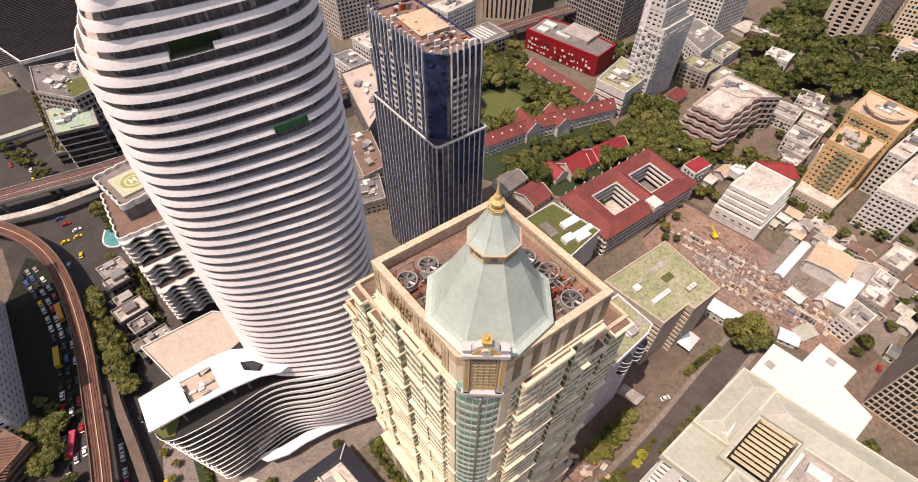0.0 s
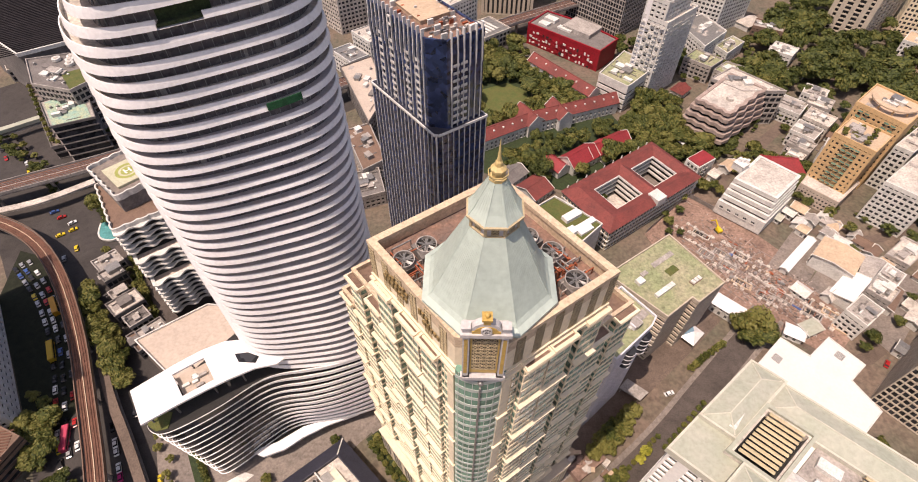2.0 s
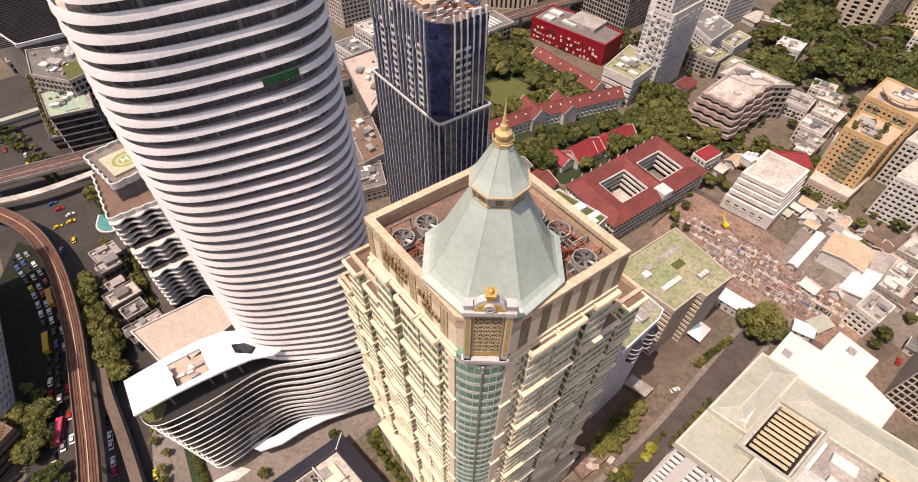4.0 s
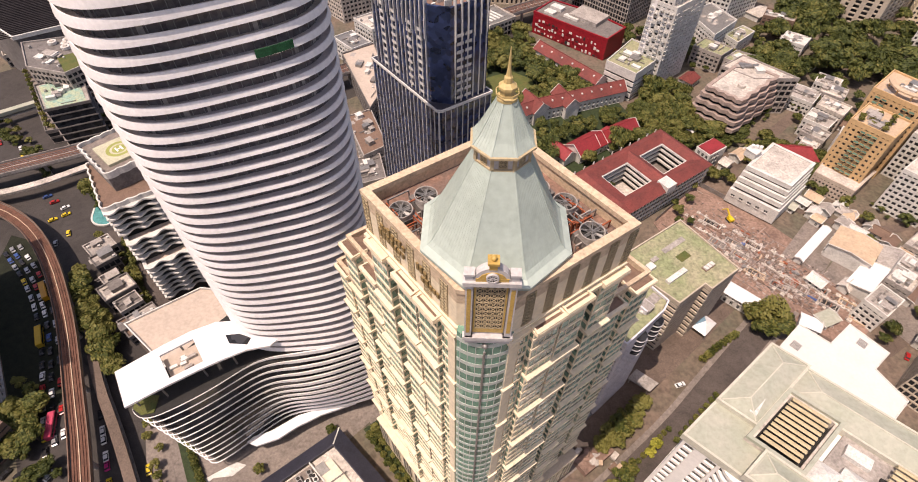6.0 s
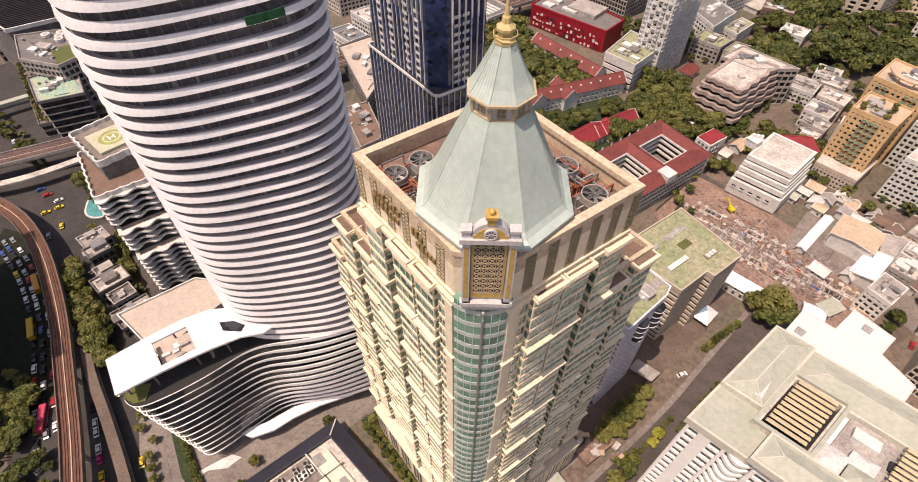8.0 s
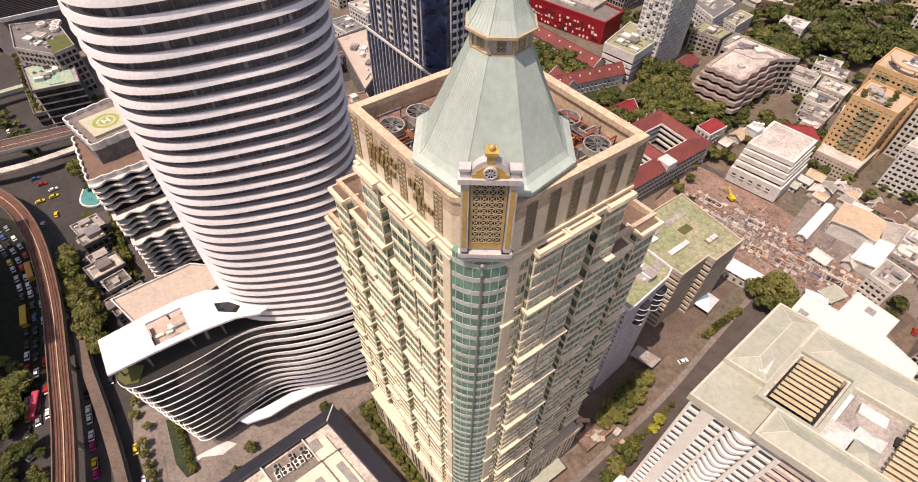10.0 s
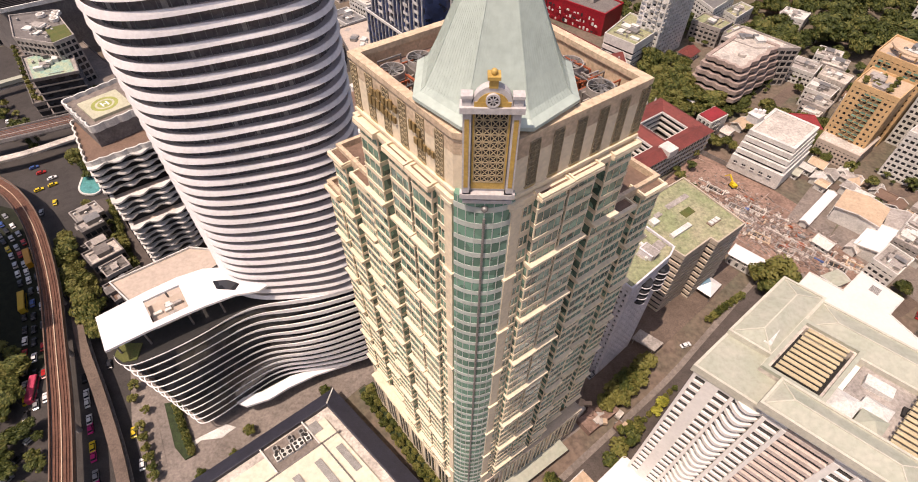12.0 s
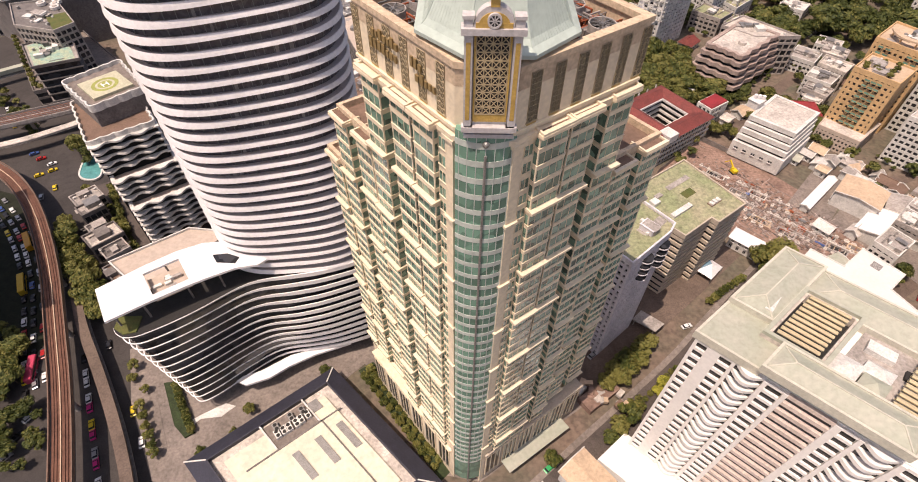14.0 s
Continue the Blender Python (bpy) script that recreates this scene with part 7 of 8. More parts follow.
rng = random.Random(88)
SPOTS = ((214, 136), (222, 144), (230, 152), (238, 160), (226, 128), (234, 136), (246, 146), (206, 118), (196, 190), (206, 184), (214, 178), (222, 170), (180, 150), (172, 152), (118, 150), (152, 236), (158, 244), (170, 244), (232, 262), (240, 274), (250, 282),
         (178, 203), (184, 198), (186, 206), (192, 201), (194, 209), (200, 203), (188, 193), (200, 194), (207, 197), (211, 190), (218, 184))
for i, (x, y) in enumerate(SPOTS):
    a = radians(40 + 90 * (i % 2) + rng.uniform(-4, 4))
    L = rng.uniform(4.5, 9)
    gable_house("yard_shed", "small sheet-roofed shed in a cluttered yard", (x, y), (x + L * math.cos(a), y + L * math.sin(a)), rng.uniform(4, 7), rng.uniform(2.8, 4.5), rng.uniform(4.6, 5.6), rng.choice(["concrete", "white_old", "tan", "brown", "steel", "pale", "sage"]), "white_old", "shed", group="yard sheds")


# ---- far blocks beyond the park ----
wp = building("white_podium", "white podium block with a green roof terrace", [(90, 318), (106.5, 302.5), (131, 328), (112, 347)], 20.0, wall="white_old", roof="green_roof", floor_h=4.0, sill=2.6, pier=0, proud=0.6, clutter=8, seed=5)
wt = building("white_stepped_tower", "white apartment tower stepping in towards the top", [(112, 329), (125, 317), (150, 340), (136, 356)], 56.0, wall="white_old", floor_h=3.0, sill=1.5, pier=3.4, pier_w=1.5, proud=0.9, clutter=2, seed=6, far=True)
for q, z0, z1 in (([(112, 329), (123, 319), (143, 337), (131, 352)], 56, 68), ([(112, 329), (122, 320), (137, 334), (126, 347)], 68, 78), ([(112, 329), (120, 322), (130, 331), (122, 340)], 78, 88)):
    building("white_upper_storeys", "upper white storeys of the stepped apartment tower", q, z1, wall="white_old", floor_h=3.0, sill=1.5, pier=3.4, pier_w=1.5, proud=0.8, z0=z0, clutter=1, seed=7, far=True)
wc = middle([(112, 329), (125, 317), (150, 340), (136, 356)])
bm = bmesh.new()
prism(bm, [(112 - wc[0], 329 - wc[1]), (115 - wc[0], 326 - wc[1]), (118 - wc[0], 329 - wc[1]), (114 - wc[0], 333 - wc[1])], 0, 90)
part("stair_shaft", bm, "white", wt)
bm = bmesh.new()
box(bm, -1.3, -0.2, 0, 1.3, 1.1, 0.25)
box(bm, -1.3, 0.85, 0, 1.3, 1.1, 1.1)
me = mesh_of("balcony", bm, "white_old")
for (a, b) in (((125, 317), (150, 340)), ((112, 329), (125, 317))):
    f = frame_of((a[0] - wc[0], a[1] - wc[1]), (b[0] - wc[0], b[1] - wc[1]))
    n = int(dist(a, b) / 3.4)
    for i in range(11):
        for j in range(n):
            if (i + j) % 2 == 0 or j % 3 == 0:
                piece("balcony", me, wt, f @ pose(1.7 + j * 3.4, 0, 22 + i * 3.0))
red = thing("red_mall", "red panelled low shopping block with billboards", "shop block")
RD = ccw([(47.5, 393), (97, 353), (113, 371), (92, 394), (64, 413)])
bm = bmesh.new()
prism(bm, RD, 0, 15.5)
part("wall", bm, "red_paint", red)
bm = bmesh.new()
prism(bm, offset(RD, -1.0), 15.5, 16.0)
part("roof", bm, "concrete_dark", red)
bm = bmesh.new()
ring(bm, offset(RD, 0.2), offset(RD, -0.8), 15.0, 16.8)
part("parapet", bm, "red_paint", red)
f = frame_of((47.5, 393), (95, 352))
rr = random.Random(77)
for i in range(56):
    bm = bmesh.new()
    x, z = 2.5 + (i % 19) * 3.1 + rr.uniform(-0.4, 0.4), 2.0 + (i // 19) * 4.2 + rr.uniform(-0.5, 0.5)
    obox(bm, f, x, 0.0, z, x + rr.uniform(0.6, 2.4), 0.25, z + rr.uniform(0.7, 2.6))
    part("panel", bm, rr.choice(["white_old", "dark", "red_paint", "white_old"]), red)
for x, y, a, b, h in ((88, 385, 12, 9, 3.0), (66, 398, 5, 3, 2.5), (75, 384, 6, 2, 1.5), (60, 392, 4, 3, 1.6)):
    bm = bmesh.new()
    obox(bm, pose(x, y, 15.9, 0, 0, -41), -a, -b, 0, a, b, h)
    part("roof_hut", bm, "concrete" if a > 8 else "white_old", red)
building("grey_glass_tower", "tall grey glass office tower with a pale grid", [(84, 441), (121, 402), (150, 432), (113, 470)], 120.0, wall="concrete", glass="glass", floor_h=3.6, sill=0.8, pier=2.6, pier_w=0.55, clutter=3, seed=15, far=True)
building("beige_tower", "beige stone tower with tall dark window slots", [(12, 440), (55, 436), (60, 480), (16, 486)], 70.0, wall="beige", floor_h=30, sill=1.2, pier=4.0, pier_w=2.2, proud=0.8, clutter=2, seed=16, far=True)
building("station_hall", "low hall with pale ribbed sheet roof by the railway", [(-4, 392), (14, 374), (34, 390), (18, 408)], 13.0, wall="pale", roof="steel", floor_h=4, clutter=0)
for i in range(7):
    bm = bmesh.new()
    obox(bm, pose(8 + i * 2.6 - 6, 383 + i * 2.4 - 2, 13.2, 0, 0, -45), -9, -0.9, 0, 9, 0.9, 0.6)
    tagged(part("roof_bay", bm, "white_old"), "pale sheet roof bay of the railway hall", "roof", "roof bays of the railway hall")
far = [
    ((164, 397), (187, 412), (198, 385), (175, 362), 16, "white_old", "steel"), ((189, 377), (207, 391), (213, 382), (195, 365), 9, "white_old", "green_roof"), ((158, 352), (170, 364), (186, 350), (174, 339), 13, "concrete", "green_roof"), ((176, 338), (188, 349), (205, 338), (188, 326), 12, "concrete", "green_roof"),
    ((170, 430), (200, 455), (230, 430), (200, 410), 60, "white_old", "pale"), ((228, 372), (242, 362), (252, 374), (238, 384), 9, "white_old", "white_old"), ((225, 402), (245, 392), (252, 404), (232, 414), 12, "brown", "concrete"),
    ((330, 380), (346, 366), (360, 380), (344, 395), 14, "white_old", "tan"), ((352, 362), (368, 350), (380, 364), (364, 376), 12, "concrete", "pale"), ((350, 420), (390, 400), (410, 430), (370, 455), 55, "cream", "pale"), ((320, 352), (336, 342), (346, 352), (330, 362), 8, "tan", "bright_red"),
    ((-86, 372), (-66, 388), (-50, 372), (-70, 356), 18, "white_old", "pale"), ((-98, 352), (-86, 362), (-70, 346), (-82, 336), 14, "white_old", "steel"), ((-88, 330), (-68, 345), (-52, 300), (-60, 268), 14, "concrete_dark", "pink"), ((-74, 262), (-60, 270), (-46, 236), (-58, 226), 12, "concrete", "brown"), ((-66, 226), (-50, 232), (-44, 212), (-58, 206), 9, "concrete", "concrete_dark"), ((-30, 400), (-8, 420), (8, 410), (-14, 388), 30, "white_old", "pale"), ((-120, 420), (-90, 440), (-70, 420), (-100, 400), 40, "pale", "pale"),
]
building("office_tower", "tall pale and brown office tower with broad stone piers", [(290, 420), (314, 402), (352, 430), (328, 450)], 86.0, wall="beige", glass="glass", roof="pale", floor_h=3.4, sill=1.0, pier=7.6, pier_w=3.4, proud=0.9, base=0, clutter=3, seed=64, far=True)
for i, (*q, h, wl, rf) in enumerate(far):
    building("city_block", "distant city block with window rows and a flat roof", q, h, wall=wl, roof=rf, floor_h=3.4, sill=1.5 if h < 70 else 0.7, pier=3.2 if h < 70 else 4.4, pier_w=1.1 if h < 70 else 1.9, clutter=5, seed=60 + i, group="distant city blocks", far=True)

# ---- buildings on the far side of the avenue ----
hel = thing("helipad_hotel", "white hotel with scalloped balconies and a rooftop helipad", "hotel")
HC0, HC1, HC2, HC3 = (-159.8, 164.9), (-144.7, 182.4), (-126.5, 162.6), (-140.4, 148.3)


def scallop(pts, r=0.6, step=4.2):
    out = []
    for i in range(len(pts)):
        a, b = Vector(pts[i]), Vector(pts[(i + 1) % len(pts)])
        e = (b - a).normalized()
        n = Vector((e.y, -e.x))
        k = max(2, int((b - a).length / step))
        for j in range(k):
            for t, w in ((0.0, 0.0), (0.25, 0.8), (0.5, 1.0), (0.75, 0.8)):
                q = a.lerp(b, (j + t) / k) + n * r * w
                out.append((q.x, q.y))
    return out


HB0 = ccw([HC0, HC3, HC2, HC1])
bm = bmesh.new()
prism(bm, HB0, 0, 65)
part("wall", bm, "concrete_dark", hel)
LOW = ccw([(-160, 163.5), (-141, 137.5), (-121.5, 152.0), (-137, 172)])
bm = bmesh.new()
prism(bm, LOW, 0, 57.0)
part("wall", bm, "dark", hel)
bm = bmesh.new()
prism(bm, offset(LOW, -0.3), 57.0, 57.4)
part("roof_terrace", bm, "brown", hel)
sc = scallop(LOW)
bm = bmesh.new()
ring(bm, sc, offset(sc, -0.6), 55.4, 58.6)
part("parapet", bm, "white_old", hel)
sc2 = scallop(HB0)
bm = bmesh.new()
ring(bm, sc2, offset(sc2, -0.6), 64.0, 67.0)
part("parapet", bm, "white_old", hel)
bm = bmesh.new()
prism(bm, offset(HB0, -0.3), 65.0, 65.4)
part("roof", bm, "paving", hel)
HU_, HV_ = (Vector(HC2) - Vector(HC3)).normalized(), (Vector(HC0) - Vector(HC3)).normalized()
hm = Vector(middle(HB0))
PAD = [tuple(hm + HU_ * a + HV_ * b) for a, b in ((-7.5, -8.5), (7.5, -8.5), (7.5, 6.5), (-7.5, 6.5))]
bm = bmesh.new()
prism(bm, ccw(PAD), 65.4, 66.6)
pad = part("helipad", bm, mat("pale_pad_paint", (0.52, 0.50, 0.36), 0.8, 0.2, 0.3, 1.5), hel)
pc = Vector(middle(PAD))
for r0, r1, mt in ((3.6, 5.0, "yellow_green"), (0.0, 2.7, "yellow_green")):
    M.setdefault("yellow_green", mat("yellow_green_pad_paint", (0.34, 0.36, 0.10), 0.8, 0.2, 0.3, 1.5))
    bm = bmesh.new()
    o = [(pc.x + r1 * math.cos(2 * math.pi * k / 32), pc.y + r1 * math.sin(2 * math.pi * k / 32)) for k in range(32)]
    if r0:
        ring(bm, o, [(pc.x + r0 * math.cos(2 * math.pi * k / 32), pc.y + r0 * math.sin(2 * math.pi * k / 32)) for k in range(32)], 66.6, 66.63)
    else:
        prism(bm, o, 66.6, 66.625)
    part("marking_ring", bm, mt, pad)
bm = bmesh.new()
hf = Matrix(((HU_.x, HV_.x, 0, pc.x), (HU_.y, HV_.y, 0, pc.y), (0, 0, 1, 66.63), (0, 0, 0, 1)))
for a in ((-1.3, -1.6, -0.7, 1.6), (0.7, -1.6, 1.3, 1.6), (-0.8, -0.3, 0.8, 0.3)):
    obox(bm, hf, a[0], a[1], 0, a[2], a[3], 0.03)
part("letter_h", bm, "white", pad)
# wavy balcony slabs, tier by tier
lu, lv = (Vector((-121.5, 152.0)) - Vector((-141, 137.5))), Vector((0.60, -0.80))
for tier, (o0, zt, zb) in enumerate(((0.0, 56.0, 42.0), (4.0, 41.0, 30.0), (8.0, 29.0, 5.0))):
    A = Vector((-141, 137.5)) + lv * o0 + Vector((0.5, 0.3)) * o0 * 0.4
    B = A + lu * (1.0 - 0.0 * tier)
    e = (B - A).normalized()
    nrm = Vector((e.y, -e.x))
    bm = bmesh.new()
    q = [tuple(A), tuple(B), tuple(B - nrm * (16 + o0)), tuple(A - nrm * (16 + o0))]
    prism(bm, ccw(q), 0, zt - 0.8)
    part("tier_wall", bm, "dark", hel)
    bm = bmesh.new()
    prism(bm, ccw(q), zt - 0.8, zt - 0.4)
    part("tier_terrace", bm, "pink", hel)
    n = 18
    wv = []
    for k in range(n + 1):
        t = k / n
        w = 1.6 + 1.1 * math.sin(t * math.pi * 6.0) * (1 if 0.05 < t < 0.95 else 0)
        p = A.lerp(B, t) + nrm * w
        wv.append((p.x, p.y))
    bk = [tuple(B - nrm * 0.5), tuple(A - nrm * 0.5)]
    z = zt
    while z > zb:
        bm = bmesh.new()
        prism(bm, ccw(wv + bk), z - 0.25, z + 0.5)
        part("balcony", bm, "white_old", hel)
        z -= 3.0
    for sgn, P in ((1, B), (-1, A)):
        z = zt
        f = frame_of(tuple(P), tuple(P - nrm * 5))
        while z > zb:
            bm = bmesh.new()
            obox(bm, f, -1.5, -0.6, z - 0.25, 14, 0.9, z + 0.45)
            part("side_balcony", bm, "white_old", hel)
            z -= 3.0
# garden: pool and pavilions
pl = thing("swimming_pool", "free-form turquoise hotel swimming pool", "pool")
bm = bmesh.new()
prism(bm, smooth(ccw([(-199, 190), (-200, 196), (-195, 199), (-190, 192), (-186, 184), (-187, 180), (-193, 180), (-197, 183)]), 2), 0.5, 1.2)
part("water", bm, "pool", pl)
bm = bmesh.new()
o = smooth(ccw([(-199, 190), (-200, 196), (-195, 199), (-190, 192), (-186, 184), (-187, 180), (-193, 180), (-197, 183)]), 2)
ring(bm, offset(o, 0.8), offset(o, -0.05), 0.4, 1.35)
part("edge", bm, "white_old", pl)
for i, (x, y, a, b, h, rf) in enumerate(((-178, 160, 6, 5, 8, "concrete"), (-172, 152, 5, 4, 9, "concrete_dark"), (-158, 135, 7, 5, 9, "pale"), (-150, 128, 5, 4, 8, "concrete_dark"), (-140, 121, 6, 3.5, 9, "concrete"), (-130, 112, 5, 3, 7, "concrete_dark"), (-166, 143, 4, 3, 6, "steel"), (-146, 116, 2, 6, 6, "brown"))):
    p = Vector((x, y))
    q = [tuple(p + HU_ * a * s + HV_ * b * t) for s, t in ((-1, -1), (1, -1), (1, 1), (-1, 1))]
    building("garden_pavilion", "low garden pavilion of the hotel with a flat roof", q, h, wall="concrete_dark" if i % 3 else "concrete", roof=rf, floor_h=4, sill=1.0, pier=2.5, pier_w=0.4, clutter=1, seed=90 + i, group="garden pavilions", far=True)

off = building("terrace_office", "glass office with planted terraces and turquoise roof court", [(-259, 266.5), (-238.5, 282.5), (-218, 252.7), (-240, 242.2)], 26.0, wall="concrete_dark", roof="concrete", floor_h=4.2, sill=0.6, pier=0, proud=1.0, clutter=8, seed=21)
building("terrace_office", "upper block of the terraced office with roof tanks", [(-277.7, 296.8), (-254, 305), (-226.5, 274.5), (-233.5, 264.3), (-259.5, 270.4)], 36.0, wall="concrete", roof="concrete_dark", floor_h=4.2, sill=1.2, pier=3.0, clutter=10, seed=22)
bm = bmesh.new()
oc = middle([(-259, 266.5), (-238.5, 282.5), (-218, 252.7), (-240, 242.2)])
prism(bm, ccw([(x - oc[0], y - oc[1]) for x, y in ((-256, 266.2), (-240, 279), (-221, 253.2), (-239.6, 244.6))]), 26.0, 26.3)
part("roof_court", bm, mat("turquoise_court", (0.24, 0.40, 0.34), 0.8, 0.35, 0.25, 1.0, col2=(0.45, 0.45, 0.28)), off)
bm = bmesh.new()
prism(bm, ccw([(-247.6, 281.6), (-238.4, 288), (-227.8, 274.7), (-233.9, 265.2)]), 36.0, 36.5)
tagged(part("roof_lawn", bm, "grass"), "small green lawn on the office roof", "roof lawn")
for x, y in ((-258, 297), (-250, 300), (-249, 296), (-247, 292)):
    tk = thing("roof_tank", "round white water tank on the office roof", "water tank", (x, y, 36.4), 0, "round roof tanks")
    bm = bmesh.new()
    bmesh.ops.create_cone(bm, cap_ends=True, segments=20, radius1=2.6, radius2=2.6, depth=1.6, matrix=pose(0, 0, 0.8))
    part("tank", bm, "white_old", tk)
    bm = bmesh.new()
    bmesh.ops.create_cone(bm, cap_ends=True, segments=16, radius1=1.4, radius2=1.2, depth=0.6, matrix=pose(0, 0, 1.8))
    part("lid", bm, "pale", tk)
building("podium_block", "low dark podium of the office with a planted edge", [(-302, 311), (-262, 322), (-216, 280), (-214, 262), (-250, 244.6)], 9.0, wall="concrete_dark", roof="paving", floor_h=4.5, pier=0, clutter=0)
mall = thing("mall_hall", "vast dark ribbed roof of a shopping mall with white edge", "mall")
ML = ccw([(-283, 300), (-215, 346), (-255, 430), (-350, 420), (-340, 340)])
bm = bmesh.new()
prism(bm, ML, 0, 38.0)
part("wall", bm, "concrete_dark", mall)
bm = bmesh.new()
prism(bm, offset(ML, 0.5), 38.0, 38.6)
part("roof", bm, "mall_roof", mall)
bm = bmesh.new()
ring(bm, offset(ML, 1.3), offset(ML, 0.4), 37.0, 39.4)
part("roof_edge", bm, "white_old", mall)
bm = bmesh.new()
box(bm, 0, -0.25, 0, 120, 0.25, 0.5)
me = mesh_of("roof_rib", bm, "mall_roof")
for i in range(40):
    piece("roof_rib", me, mall, frame_of((-283, 300), (-215, 346), 38.6) @ pose(-20, -i * 2.6, 0))
building("mall_wing", "grey mall wing with rows of small windows", [(-252, 345), (-213, 352), (-220, 400), (-260, 395)], 34, wall="concrete", floor_h=3.0, sill=1.2, pier=2.4, pier_w=0.9, clutter=3, seed=23, far=True)
building("avenue_arcade", "long pale arcade roof along the avenue", [(-361, 372), (-355, 377), (-319, 331), (-324, 326)], 9, wall="pale", roof="pale", floor_h=4.5, pier=4, clutter=0, seed=24, far=True)
# tall white block whose shadow covers the avenue
building("white_avenue_slab", "long white apartment slab with rows of shaded windows", [(-180, 78), (-228, 142), (-250, 126), (-202, 60)], 84.0, wall="white", floor_h=3.3, sill=1.5, pier=4.2, pier_w=1.7, proud=0.5, clutter=4, seed=25)
bab = building("brown_avenue_block", "low brown block with a slatted timber roof", [(-181, 75), (-168, 70), (-175, 50), (-200, 56)], 14.0, wall="brown", roof="brown", floor_h=3.2, sill=1.6, pier=0, clutter=0, seed=26)
bc = middle(ccw([(-181, 75), (-168, 70), (-175, 50), (-200, 56)]))
bm = bmesh.new()
box(bm, -6, -0.25, 0, 6, 0.25, 0.3)
me = mesh_of("roof_slat", bm, "rail_deck")
for i in range(16):
    piece("roof_slat", me, bab, pose(-178 + 0.2 * i - bc[0], 71.5 - 1.15 * i - bc[1], 14.1, 0, 0, 10))

# ---- trees ----


def make_tree(name, label, seed, h, r, leafs, leaf="leaf", clump=0.8):
    """A tapered trunk with limbs and a crown of many small leaf clumps."""
    rng = random.Random(seed)
    t = thing(name, label, "tree")
    bm = bmesh.new()
    bmesh.ops.create_cone(bm, cap_ends=True, segments=7, radius1=0.35, radius2=0.16, depth=h * 0.55, matrix=pose(0, 0, h * 0.275))
    lobes = []
    for i in range(7):
        a = 2 * math.pi * i / 7 + rng.uniform(-0.4, 0.4)
        d = r * rng.uniform(0.35, 0.72)
        c = Vector((d * math.cos(a), d * math.sin(a), h * rng.uniform(0.55, 0.82)))
        lobes.append((c, r * rng.uniform(0.36, 0.55)))
        s = Vector((0, 0, h * 0.4))
        m = Matrix.Translation(s) @ (c - s).to_track_quat('Z', 'Y').to_matrix().to_4x4()
        L = (c - s).length
        bmesh.ops.create_cone(bm, cap_ends=False, segments=5, radius1=0.14, radius2=0.04, depth=L, matrix=m @ Matrix.Translation((0, 0, L / 2)))
    lobes.append((Vector((0, 0, h * 0.86)), r * 0.5))
    part("trunk", bm, "bark", t)
    verts, faces = [], []
    for i in range(leafs):
        c, q = lobes[rng.randrange(len(lobes))]
        u = Vector((rng.gauss(0, 1), rng.gauss(0, 1), rng.gauss(0, 1))).normalized()
        p = c + Vector((u.x * q, u.y * q, u.z * q * 0.72)) * (rng.random() ** 0.35)
        nrm = (u + Vector((rng.uniform(-0.6, 0.6), rng.uniform(-0.6, 0.6), rng.uniform(-0.1, 0.9)))).normalized()
        a = nrm.orthogonal().normalized() * clump * rng.uniform(0.5, 1.1)
        b = nrm.cross(a).normalized() * clump * rng.uniform(0.4, 0.9)
        k = len(verts)
        verts += [p - a * 0.9, p + b * 0.55 + nrm * 0.1, p + a, p - b * 0.6 - nrm * 0.12]
        faces.append((k, k + 1, k + 2, k + 3))
    me = bpy.data.meshes.new("crown")
    me.from_pydata([tuple(v) for v in verts], [], faces)
    me.materials.append(M[leaf])
    ob = new("crown", me)
    ob.parent = t
    return t


kinds = [make_tree("tree", "broad leafy street tree with a dense dark green crown", 1, 9.0, 4.2, 900), make_tree("tree", "rounded leafy tree with mid-green crown", 2, 7.5, 3.4, 750), make_tree("tree", "spreading rain tree with an uneven green crown", 3, 11.0, 6.2, 1500, clump=0.95)]
bright = make_tree("tree", "small tree with bright yellow-green leaves", 4, 6.5, 3.2, 700, "leaf2", 0.7)
bush = make_tree("bush", "low clipped green shrub", 5, 2.6, 1.6, 350, "leaf", 0.45)
tagged(bush, category="shrub")
used = set()


def plant(proto, x, y, s=1.0, z=0.0, rz=None):
    rr = random.Random(int(x * 31 + y * 17))
    m = pose(x, y, z, 0, 0, rr.uniform(0, 360)) @ Matrix.Diagonal((s, s, s * rr.uniform(0.88, 1.15), 1))
    if proto.name not in used:
        used.add(proto.name)
        proto.matrix_basis = m
        return proto
    q = copy_thing(proto, pose(0, 0, 0))
    q.matrix_basis = m
    return q


rng = random.Random(42)


def inside(p, poly):
    c = False
    for i in range(len(poly)):
        (x0, y0), (x1, y1) = poly[i], poly[i - 1]
        if (y0 > p[1]) != (y1 > p[1]) and p[0] < (x1 - x0) * (p[1] - y0) / (y1 - y0) + x0:
            c = not c
    return c


